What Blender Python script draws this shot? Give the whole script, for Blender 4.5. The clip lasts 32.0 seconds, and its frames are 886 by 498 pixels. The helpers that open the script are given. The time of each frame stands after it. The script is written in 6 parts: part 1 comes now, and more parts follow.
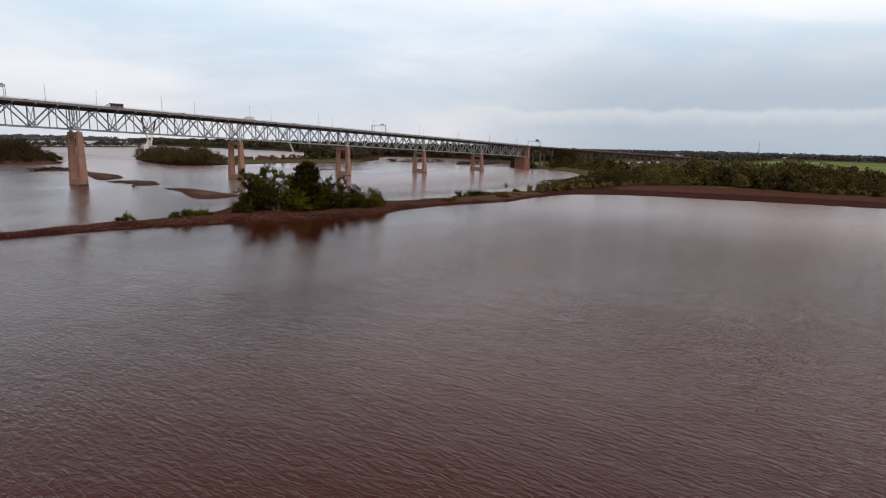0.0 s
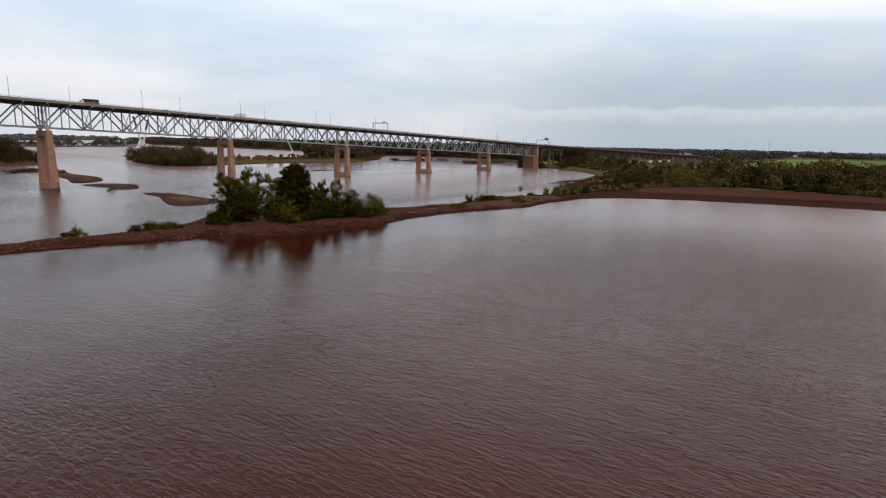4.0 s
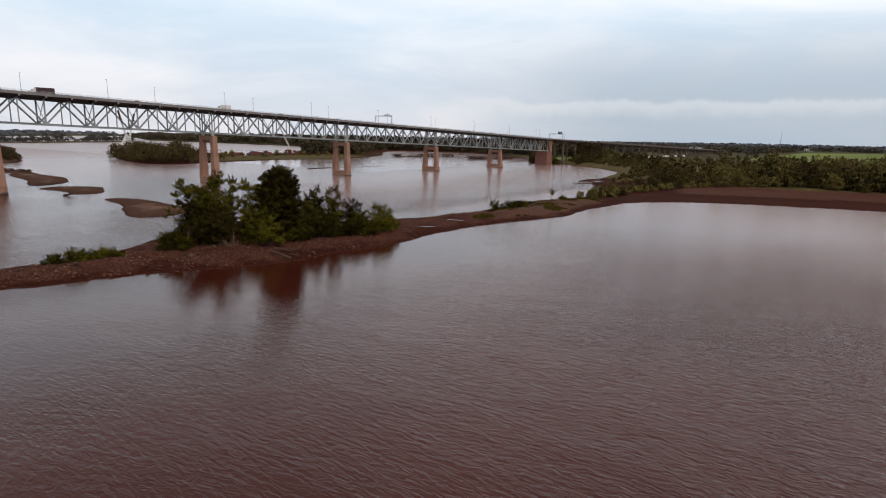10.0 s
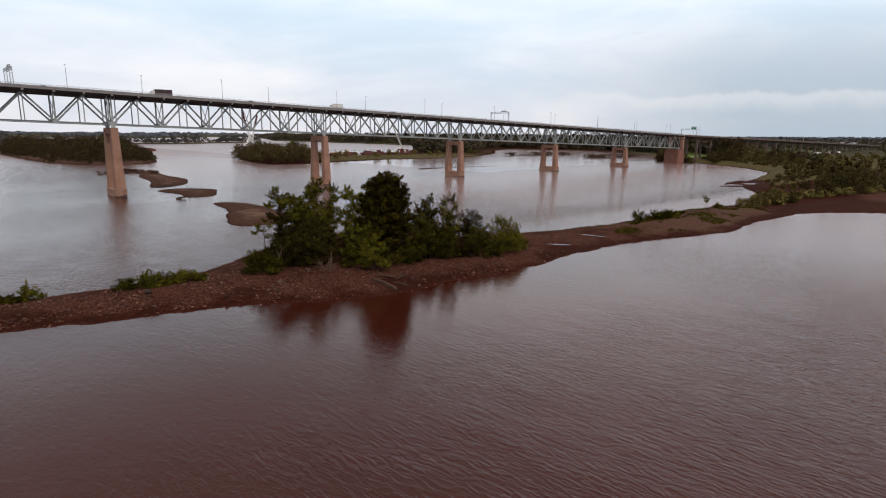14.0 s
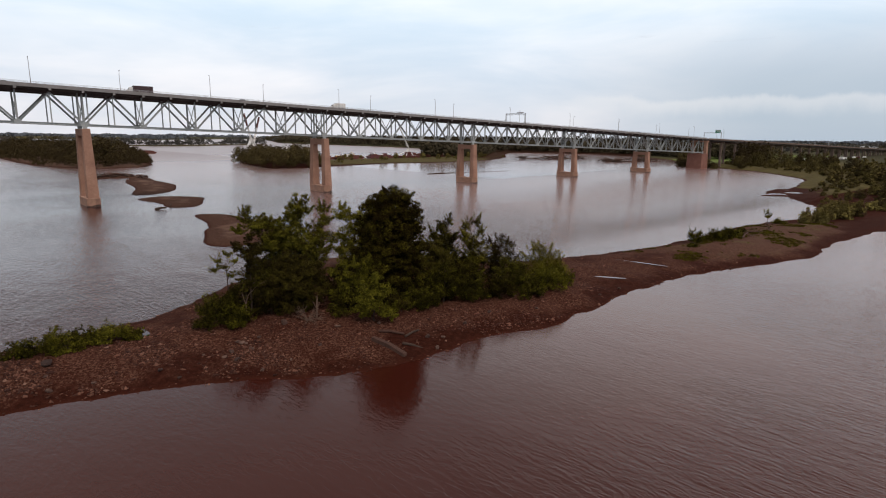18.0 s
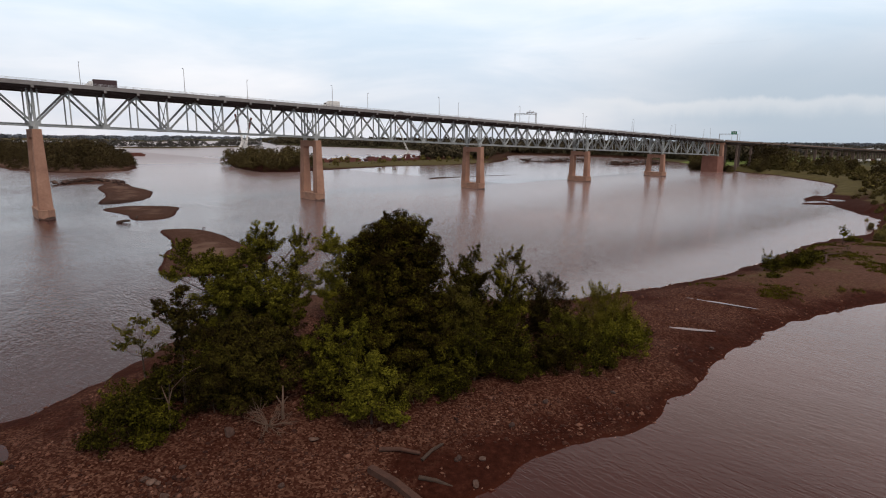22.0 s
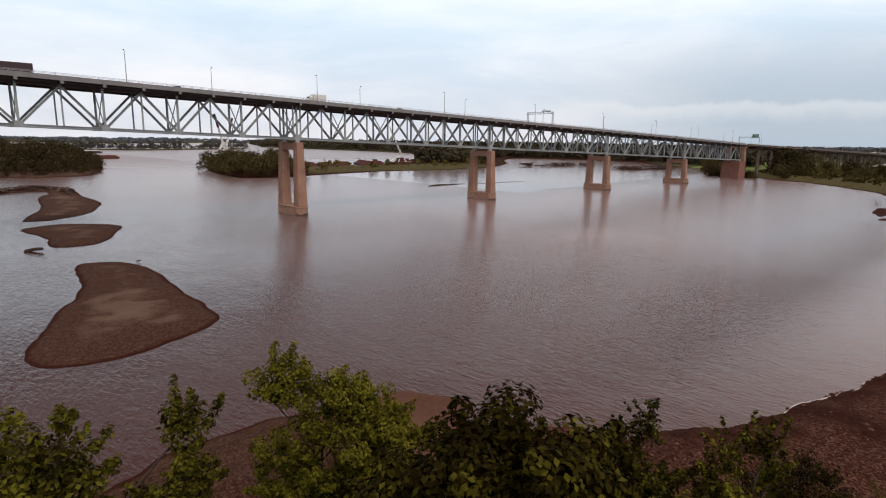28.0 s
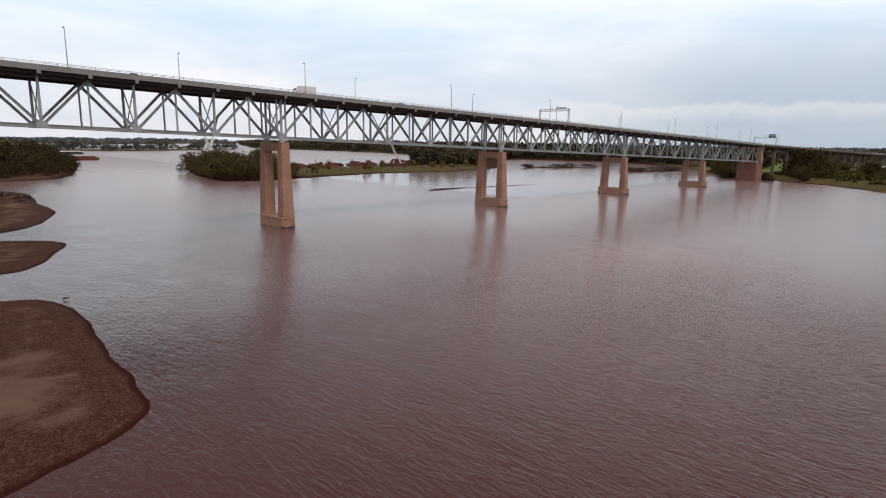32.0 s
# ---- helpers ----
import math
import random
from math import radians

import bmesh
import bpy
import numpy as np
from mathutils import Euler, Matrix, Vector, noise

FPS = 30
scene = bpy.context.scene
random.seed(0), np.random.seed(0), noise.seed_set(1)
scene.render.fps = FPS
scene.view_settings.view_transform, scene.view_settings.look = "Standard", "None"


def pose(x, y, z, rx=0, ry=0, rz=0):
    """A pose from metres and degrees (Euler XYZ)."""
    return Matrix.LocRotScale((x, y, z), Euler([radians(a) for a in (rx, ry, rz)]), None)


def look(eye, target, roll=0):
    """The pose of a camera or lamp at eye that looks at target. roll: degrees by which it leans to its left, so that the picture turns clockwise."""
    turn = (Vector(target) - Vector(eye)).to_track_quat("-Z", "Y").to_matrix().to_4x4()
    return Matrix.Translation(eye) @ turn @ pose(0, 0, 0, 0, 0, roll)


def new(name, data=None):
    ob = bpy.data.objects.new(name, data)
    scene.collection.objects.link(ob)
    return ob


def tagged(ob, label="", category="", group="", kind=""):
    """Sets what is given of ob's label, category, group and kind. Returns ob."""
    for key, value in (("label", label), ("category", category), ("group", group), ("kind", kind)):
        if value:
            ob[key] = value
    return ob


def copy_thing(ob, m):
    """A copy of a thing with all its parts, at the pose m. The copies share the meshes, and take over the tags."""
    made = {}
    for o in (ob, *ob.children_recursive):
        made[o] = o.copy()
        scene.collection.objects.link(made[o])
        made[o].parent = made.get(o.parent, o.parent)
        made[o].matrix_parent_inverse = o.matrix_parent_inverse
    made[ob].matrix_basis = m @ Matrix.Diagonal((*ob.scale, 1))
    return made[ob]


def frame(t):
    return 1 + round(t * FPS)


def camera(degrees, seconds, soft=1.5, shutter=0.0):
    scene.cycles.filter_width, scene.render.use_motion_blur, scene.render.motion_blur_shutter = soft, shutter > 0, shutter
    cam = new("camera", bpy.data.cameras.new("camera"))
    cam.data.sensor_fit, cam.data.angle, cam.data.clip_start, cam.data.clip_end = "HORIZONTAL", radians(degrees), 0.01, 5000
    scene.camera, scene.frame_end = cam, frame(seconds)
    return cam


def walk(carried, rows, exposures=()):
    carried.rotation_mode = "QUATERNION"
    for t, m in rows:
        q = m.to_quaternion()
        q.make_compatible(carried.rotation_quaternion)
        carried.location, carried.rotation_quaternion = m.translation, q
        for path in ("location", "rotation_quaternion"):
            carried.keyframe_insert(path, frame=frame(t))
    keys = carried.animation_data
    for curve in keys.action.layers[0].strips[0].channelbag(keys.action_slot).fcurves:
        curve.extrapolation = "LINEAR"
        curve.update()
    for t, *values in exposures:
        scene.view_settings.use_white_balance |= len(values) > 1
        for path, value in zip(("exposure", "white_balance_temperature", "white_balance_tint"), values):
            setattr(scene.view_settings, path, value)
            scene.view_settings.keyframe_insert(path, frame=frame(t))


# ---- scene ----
cam = camera(75.08, 32.0, soft=1.1)
# seconds, x, y, z, yaw, pitch, roll; x runs along the bridge, the river level is z = 0
ROWS = [
    (0, 0, 0, 26.78, -53.11, -10.25, 1.41),
    (0.5, 3.05, 2.58, 26.8, -53.05, -10.25, 1.35),
    (1, 6.07, 5.17, 26.82, -53, -10.27, 1.35),
    (1.5, 9.05, 7.78, 26.84, -52.96, -10.28, 1.34),
    (2, 12, 10.41, 26.86, -52.92, -10.3, 1.33),
    (2.5, 14.91, 13.05, 26.88, -52.88, -10.33, 1.32),
    (3, 17.79, 15.7, 26.9, -52.85, -10.36, 1.3),
    (3.5, 20.63, 18.37, 26.92, -52.83, -10.38, 1.27),
    (5.5, 31.7, 29.2, 26.99, -52.88, -10.45, 1.33),
    (6, 34.39, 31.94, 27.01, -52.91, -10.48, 1.34),
    (6.5, 37.05, 34.7, 27.02, -52.95, -10.51, 1.38),
    (7, 39.68, 37.47, 27.04, -52.99, -10.52, 1.44),
    (7.5, 42.29, 40.25, 27.06, -53.03, -10.54, 1.49),
    (8, 44.87, 43.05, 27.07, -53.06, -10.57, 1.51),
    (8.5, 47.42, 45.86, 27.09, -53.09, -10.62, 1.49),
    (9, 49.95, 48.68, 27.1, -53.09, -10.69, 1.39),
    (9.5, 52.45, 51.52, 27.12, -52.99, -10.81, 1.22),
    (10, 54.93, 54.37, 27.13, -52.81, -10.93, 1.09),
    (10.5, 57.39, 57.24, 27.15, -52.63, -11.02, 1.05),
    (11, 59.82, 60.12, 27.16, -52.23, -11.07, 1.05),
    (11.5, 62.23, 63.01, 27.17, -50.99, -11.14, 1),
    (12, 64.61, 65.91, 27.18, -49.01, -11.24, 0.87),
    (12.5, 66.98, 68.83, 27.19, -46.95, -11.31, 0.73),
    (13, 69.33, 71.76, 27.2, -44.9, -11.34, 0.59),
    (13.5, 71.66, 74.7, 27.21, -43.05, -11.32, 0.47),
    (14, 73.96, 77.65, 27.22, -41.97, -11.28, 0.4),
    (14.5, 76.25, 80.62, 27.22, -41.59, -11.23, 0.39),
    (16.5, 85.25, 92.6, 27.24, -41.33, -11.12, 0.52),
    (17, 87.46, 95.63, 27.24, -41.33, -11.07, 0.57),
    (17.5, 89.65, 98.67, 27.24, -41.33, -11.04, 0.58),
    (18, 91.83, 101.72, 27.24, -41.33, -11.02, 0.57),
    (18.5, 94, 104.78, 27.23, -41.33, -11.01, 0.55),
    (19, 96.16, 107.85, 27.23, -41.35, -10.98, 0.54),
    (19.5, 98.3, 110.93, 27.22, -41.37, -10.94, 0.54),
    (20, 100.44, 114.02, 27.21, -41.4, -10.92, 0.55),
    (20.5, 102.56, 117.13, 27.21, -41.43, -10.9, 0.56),
    (21, 104.67, 120.24, 27.19, -41.47, -10.88, 0.56),
    (21.5, 106.78, 123.37, 27.18, -41.51, -10.87, 0.56),
    (22, 108.88, 126.5, 27.17, -41.56, -10.85, 0.58),
    (22.5, 110.97, 129.65, 27.15, -41.62, -10.82, 0.64),
    (23, 113.05, 132.81, 27.14, -41.68, -10.78, 0.67),
    (23.5, 115.13, 135.98, 27.12, -41.74, -10.76, 0.67),
    (24, 117.2, 139.15, 27.1, -41.81, -10.74, 0.67),
    (24.5, 119.26, 142.34, 27.07, -41.9, -10.71, 0.66),
    (25, 121.33, 145.54, 27.05, -42, -10.68, 0.66),
    (25.5, 123.38, 148.75, 27.02, -42.1, -10.67, 0.68),
    (27.5, 131.6, 161.67, 26.9, -42.5, -10.6, 0.76),
    (28, 133.65, 164.92, 26.86, -42.59, -10.57, 0.77),
    (28.5, 135.7, 168.19, 26.82, -42.69, -10.57, 0.82),
    (29, 137.75, 171.46, 26.78, -42.79, -10.58, 0.84),
    (29.5, 139.81, 174.74, 26.74, -42.9, -10.57, 0.82),
    (30, 141.87, 178.03, 26.69, -43, -10.55, 0.8),
    (30.5, 143.93, 181.33, 26.65, -43.096, -10.54, 0.802),
    (31, 145.99, 184.63, 26.6, -43.196, -10.52, 0.835),
    (31.5, 148.06, 187.95, 26.54, -43.3, -10.496, 0.858),
    (32, 150.13, 191.27, 26.49, -43.4, -10.493, 0.786),
]
walk(cam, [(t, pose(x, y, z, 0, 0, yaw) @ pose(0, 0, 0, 90 + pitch) @ pose(0, 0, 0, 0, 0, roll)) for t, x, y, z, yaw, pitch, roll in ROWS], exposures=[(0.0, -0.02, 7050, 16.5), (8.0, 0.0, 7050, 16.5), (14.0, 0.08, 7050, 16.5), (32.0, 0.09, 7050, 16.5)])

# ---- light ----
SUN_EL, SUN_AZ = radians(52), radians(200)
world = bpy.data.worlds.new("overcast_sky")
scene.world = world
world.use_nodes = True
wn, wl = world.node_tree.nodes, world.node_tree.links
wn.clear()


def wnode(kind, **kw):
    n = wn.new(kind)
    for k, v in kw.items():
        if k == "op":
            n.operation = v
        else:
            n.inputs[int(k[1:])].default_value = v
    return n


def wmath(op, a, b=0.0, clamp=False):
    n = wn.new("ShaderNodeMath")
    n.operation, n.use_clamp = op, clamp
    for i, v in enumerate((a, b)):
        if isinstance(v, (int, float)):
            n.inputs[i].default_value = v
        else:
            wl.new(v, n.inputs[i])
    return n.outputs[0]


def wmix(fac, a, b):
    n = wn.new("ShaderNodeMix")
    n.data_type = "RGBA"
    for i, v in ((0, fac), (6, a), (7, b)):
        if isinstance(v, (int, float)):
            n.inputs[i].default_value = v
        elif isinstance(v, tuple):
            n.inputs[i].default_value = (*v, 1)
        else:
            wl.new(v, n.inputs[i])
    return n.outputs[2]


def wsmooth(x, lo, hi):
    n = wn.new("ShaderNodeMapRange")
    n.interpolation_type = "SMOOTHSTEP"
    wl.new(x, n.inputs[0])
    n.inputs[1].default_value, n.inputs[2].default_value = lo, hi
    return n.outputs[0]


wtc = wn.new("ShaderNodeTexCoord")
wsep = wn.new("ShaderNodeSeparateXYZ")
wl.new(wtc.outputs["Generated"], wsep.inputs[0])
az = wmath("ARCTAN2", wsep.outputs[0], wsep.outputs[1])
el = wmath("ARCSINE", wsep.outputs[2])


def wnoise(sx, sy, detail, rough, off=0.0, distort=0.0):
    c = wn.new("ShaderNodeCombineXYZ")
    wl.new(wmath("MULTIPLY", az, sx), c.inputs[0])
    wl.new(wmath("MULTIPLY", el, sy), c.inputs[1])
    c.inputs[2].default_value = off
    n = wn.new("ShaderNodeTexNoise")
    wl.new(c.outputs[0], n.inputs["Vector"])
    n.inputs["Scale"].default_value = 1.0
    n.inputs["Detail"].default_value = detail
    n.inputs["Roughness"].default_value = rough
    n.inputs["Distortion"].default_value = distort
    return n.outputs[0]


sky = wn.new("ShaderNodeTexSky")
sky.sky_type, sky.sun_disc, sky.sun_elevation, sky.sun_rotation = "NISHITA", False, SUN_EL, SUN_AZ
skyc = wn.new("ShaderNodeVectorMath")
skyc.operation = "SCALE"
wl.new(sky.outputs[0], skyc.inputs[0])
skyc.inputs["Scale"].default_value = 0.10
# thin high cloud over the whole sky, brighter upwards, with soft streaks
streak = wsmooth(wnoise(2.2, 9.0, 5, 0.55, 3.1, 0.4), 0.30, 0.72)
up = wsmooth(el, 0.0, 0.30)
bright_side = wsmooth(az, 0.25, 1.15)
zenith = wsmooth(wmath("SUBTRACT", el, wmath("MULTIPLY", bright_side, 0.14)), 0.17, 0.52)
deck_low = wmix(streak, (0.585, 0.705, 0.845), (0.85, 0.905, 0.985))
deck_high = wmix(streak, (0.67, 0.925, 1.12), (0.935, 1.115, 1.22))
cloud = wmix(up, deck_low, deck_high)
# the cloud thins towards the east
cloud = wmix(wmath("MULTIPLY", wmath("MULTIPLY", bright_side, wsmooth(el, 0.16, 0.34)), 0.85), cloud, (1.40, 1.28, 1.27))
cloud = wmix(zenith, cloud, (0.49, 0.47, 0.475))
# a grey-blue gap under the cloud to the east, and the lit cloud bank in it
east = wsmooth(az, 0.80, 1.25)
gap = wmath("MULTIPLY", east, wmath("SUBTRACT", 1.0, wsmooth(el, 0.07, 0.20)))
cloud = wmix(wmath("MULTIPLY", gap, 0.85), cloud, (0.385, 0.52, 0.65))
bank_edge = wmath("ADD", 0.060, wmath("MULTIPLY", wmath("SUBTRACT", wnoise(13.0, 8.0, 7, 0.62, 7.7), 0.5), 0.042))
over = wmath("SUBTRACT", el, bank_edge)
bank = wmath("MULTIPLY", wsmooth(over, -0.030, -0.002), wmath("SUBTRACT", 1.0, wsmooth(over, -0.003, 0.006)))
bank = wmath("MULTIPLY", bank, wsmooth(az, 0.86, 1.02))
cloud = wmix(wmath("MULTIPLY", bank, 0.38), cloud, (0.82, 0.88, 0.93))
wisp = wsmooth(wnoise(7.0, 22.0, 5, 0.6, 11.3, 0.8), 0.66, 0.80)
cloud = wmix(wmath("MULTIPLY", wisp, 0.30), cloud, (0.52, 0.60, 0.70))
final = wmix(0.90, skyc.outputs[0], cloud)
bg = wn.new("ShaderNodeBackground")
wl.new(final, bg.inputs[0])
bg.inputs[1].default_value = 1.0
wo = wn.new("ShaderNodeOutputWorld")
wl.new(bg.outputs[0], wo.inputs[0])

sun = new("sun", bpy.data.lights.new("sun", "SUN"))
sun.data.energy, sun.data.angle, sun.data.color = 1.5, radians(12), (1.0, 0.95, 0.88)
sun.matrix_world = look((60 * math.sin(SUN_AZ), 60 * math.cos(SUN_AZ), 80), (0, 0, 0))
scene.view_settings.exposure = 0.0

# ---- materials ----


def material(name):
    m = bpy.data.materials.new(name)
    m.use_nodes = True
    return m, m.node_tree.nodes, m.node_tree.links, m.node_tree.nodes["Principled BSDF"]


def noise_tex(n, l, vec, scale, detail=4.0, rough=0.55, distort=0.0):
    t = n.new("ShaderNodeTexNoise")
    t.inputs["Scale"].default_value, t.inputs["Detail"].default_value = scale, detail
    t.inputs["Roughness"].default_value, t.inputs["Distortion"].default_value = rough, distort
    if vec is not None:
        l.new(vec, t.inputs["Vector"])
    return t.outputs[0]


def ramp(n, l, fac, stops):
    r = n.new("ShaderNodeValToRGB")
    e = r.color_ramp.elements
    while len(e) < len(stops):
        e.new(0.5)
    for el_, (p, c) in zip(e, stops):
        el_.position, el_.color = p, (*c, 1)
    l.new(fac, r.inputs[0])
    return r.outputs[0]


def mixc(n, l, fac, a, b, blend="MIX"):
    x = n.new("ShaderNodeMix")
    x.data_type, x.blend_type = "RGBA", blend
    for i, v in ((0, fac), (6, a), (7, b)):
        if isinstance(v, (int, float)):
            x.inputs[i].default_value = v
        elif isinstance(v, tuple):
            x.inputs[i].default_value = (*v, 1)
        else:
            l.new(v, x.inputs[i])
    return x.outputs[2]


def mapr(n, l, x, lo, hi, a=0.0, b=1.0):
    m = n.new("ShaderNodeMapRange")
    m.interpolation_type = "SMOOTHSTEP"
    l.new(x, m.inputs[0])
    for i, v in ((1, lo), (2, hi), (3, a), (4, b)):
        m.inputs[i].default_value = v
    return m.outputs[0]


def mth(n, l, op, a, b=0.0, clamp=False):
    m = n.new("ShaderNodeMath")
    m.operation, m.use_clamp = op, clamp
    for i, v in enumerate((a, b)):
        if isinstance(v, (int, float)):
            m.inputs[i].default_value = v
        else:
            l.new(v, m.inputs[i])
    return m.outputs[0]


def bump(n, l, height, strength, dist, bsdf):
    b = n.new("ShaderNodeBump")
    b.inputs["Strength"].default_value, b.inputs["Distance"].default_value = strength, dist
    l.new(height, b.inputs["Height"])
    l.new(b.outputs[0], bsdf.inputs["Normal"])
    return b


def position(n):
    return n.new("ShaderNodeNewGeometry").outputs["Position"]


def plain(name, stops, scale, rough, metal=0.0, bumps=0.0, rand=0.0, detail=5.0):
    """A surface with colour that varies along a ramp at a coarse and a fine scale."""
    m, n, l, b = material(name)
    g = n.new("ShaderNodeTexCoord").outputs["Object"]
    a = noise_tex(n, l, g, scale, detail, 0.6)
    f = noise_tex(n, l, g, scale * 9, 3, 0.6)
    v = mth(n, l, "ADD", mth(n, l, "MULTIPLY", a, 0.65), mth(n, l, "MULTIPLY", f, 0.35))
    if rand:
        oi = n.new("ShaderNodeObjectInfo").outputs["Random"]
        v = mth(n, l, "ADD", v, mth(n, l, "MULTIPLY", mth(n, l, "SUBTRACT", oi, 0.5), rand))
    l.new(ramp(n, l, v, stops), b.inputs["Base Color"])
    b.inputs["Roughness"].default_value, b.inputs["Metallic"].default_value = rough, metal
    if bumps:
        bump(n, l, f, 0.6, bumps, b)
    return m


STEEL = plain("painted_steel", [(0.25, (0.17, 0.185, 0.19)), (0.5, (0.29, 0.318, 0.322)), (0.8, (0.38, 0.41, 0.415))], 0.12, 0.5, 0.0, 0.004, 0.12)
# steel below the deck slab, with the deck's shade put into its colour
STEEL_SHADED = plain("shaded_floor_steel", [(0.3, (0.045, 0.028, 0.025)), (0.7, (0.09, 0.06, 0.054))], 0.2, 0.7, 0.0, 0.006, 0.1)
FASCIA = plain("deck_edge_concrete", [(0.3, (0.15, 0.145, 0.145)), (0.7, (0.24, 0.235, 0.235))], 0.25, 0.85, 0.0, 0.01)
CONCRETE = plain("pier_concrete", [(0.2, (0.165, 0.082, 0.056)), (0.5, (0.285, 0.156, 0.110)), (0.8, (0.40, 0.240, 0.176))], 0.16, 0.9, 0.0, 0.02)
CONCRETE_WET = plain("stained_plinth_concrete", [(0.3, (0.195, 0.105, 0.072)), (0.7, (0.405, 0.2325, 0.162))], 0.4, 0.8, 0.0, 0.03)
CONCRETE_OLD = plain("aged_red_concrete", [(0.2, (0.1125, 0.045, 0.033)), (0.5, (0.1875, 0.081, 0.06)), (0.8, (0.27, 0.132, 0.099))], 0.2, 0.9, 0.0, 0.02)
TIDE = plain("tide_stain", [(0.3, (0.028, 0.012, 0.008)), (0.7, (0.075, 0.038, 0.026))], 0.7, 0.6, 0.0, 0.02)
ASPHALT = plain("asphalt", [(0.3, (0.045, 0.045, 0.048)), (0.7, (0.07, 0.07, 0.072))], 0.5, 0.9)
GALV = plain("galvanised_metal", [(0.3, (0.30, 0.31, 0.33)), (0.7, (0.42, 0.43, 0.45))], 1.0, 0.5, 0.3)
VIADUCT = plain("viaduct_concrete", [(0.3, (0.087, 0.057, 0.045)), (0.7, (0.165, 0.117, 0.096))], 0.2, 0.9, 0.0, 0.02)
LOGWOOD = plain("weathered_log", [(0.3, (0.026, 0.0092, 0.0055)), (0.7, (0.080, 0.034, 0.021))], 2.0, 0.9, 0.0, 0.03)
BARK = plain("bark", [(0.3, (0.022, 0.012, 0.008)), (0.7, (0.060, 0.037, 0.026))], 2.0, 0.95, 0.0, 0.03)
DEADWOOD = plain("bleached_wood", [(0.3, (0.060, 0.034, 0.023)), (0.7, (0.140, 0.088, 0.062))], 2.0, 0.9, 0.0, 0.02)
ROCK = plain("shore_rock", [(0.25, (0.021, 0.0085, 0.006)), (0.5, (0.052, 0.0250, 0.0178)), (0.85, (0.145, 0.088, 0.066))], 1.3, 0.9, 0.0, 0.03, 0.5)


def leaf_material(name, dark, mid, light, trans=0.25, spread=0.22):
    m, n, l, b = material(name)
    g = n.new("ShaderNodeNewGeometry")
    oi = n.new("ShaderNodeObjectInfo").outputs["Random"]
    big = noise_tex(n, l, g.outputs["Position"], 0.22, 3, 0.6)
    clump = noise_tex(n, l, g.outputs["Position"], 0.75, 2, 0.5)
    v = mth(n, l, "ADD", mth(n, l, "MULTIPLY", g.outputs["Random Per Island"], spread), mth(n, l, "ADD", mth(n, l, "MULTIPLY", big, 0.20), mth(n, l, "MULTIPLY", clump, 0.74 - spread)))
    v = mth(n, l, "ADD", v, mth(n, l, "MULTIPLY", mth(n, l, "SUBTRACT", oi, 0.5), 0.20))
    c = ramp(n, l, v, [(0.33, dark), (0.48, mid), (0.66, light)])
    l.new(c, b.inputs["Base Color"])
    b.inputs["Roughness"].default_value = 0.7
    b.inputs["Specular IOR Level"].default_value = 0.03
    t = n.new("ShaderNodeBsdfTranslucent")
    l.new(c, t.inputs[0])
    x = n.new("ShaderNodeMixShader")
    x.inputs[0].default_value = trans
    l.new(b.outputs[0], x.inputs[1])
    l.new(t.outputs[0], x.inputs[2])
    l.new(x.outputs[0], n["Material Output"].inputs[0])
    return m


LEAF = leaf_material("tree_leaves", (0.012, 0.0078, 0.0014), (0.041, 0.0355, 0.0048), (0.140, 0.131, 0.016), 0.18)
LEAF_DEEP = leaf_material("poplar_leaves", (0.013, 0.0082, 0.0015), (0.048, 0.0405, 0.0050), (0.190, 0.172, 0.020), 0.18)
LEAF_PALE = leaf_material("pale_leaves", (0.046, 0.041, 0.006), (0.115, 0.105, 0.012), (0.23, 0.208, 0.026), 0.25)
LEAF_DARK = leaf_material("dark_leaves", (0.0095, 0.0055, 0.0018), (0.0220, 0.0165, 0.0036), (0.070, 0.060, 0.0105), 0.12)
LEAF_BUSH = leaf_material("bush_leaves", (0.013, 0.0102, 0.0017), (0.040, 0.0365, 0.0044), (0.140, 0.130, 0.015), 0.18)
LEAF_WILLOW = leaf_material("willow_leaves", (0.030, 0.0235, 0.0036), (0.075, 0.063, 0.0085), (0.150, 0.132, 0.020), 0.2)
LEAF_FAR = leaf_material("bank_leaves", (0.036, 0.0255, 0.0110), (0.094, 0.0760, 0.0260), (0.215, 0.180, 0.056), 0.12, 0.15)
LEAF_OLIVE = leaf_material("olive_bank_leaves", (0.030, 0.0208, 0.0105), (0.066, 0.0510, 0.0210), (0.140, 0.114, 0.040), 0.12, 0.15)
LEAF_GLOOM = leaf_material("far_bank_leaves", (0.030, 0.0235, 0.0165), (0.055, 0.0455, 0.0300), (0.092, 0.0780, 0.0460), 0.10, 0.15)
# haze is painted into these leaf colours: greyer, then bluer, with distance
LEAF_THIN_HAZE = leaf_material("haze_greyed_leaves", (0.045, 0.042, 0.040), (0.066, 0.063, 0.058), (0.095, 0.092, 0.080), 0.1, 0.15)
LEAF_HAZE = leaf_material("haze_tinted_leaves", (0.105, 0.120, 0.142), (0.130, 0.148, 0.172), (0.155, 0.174, 0.198), 0.1, 0.15)


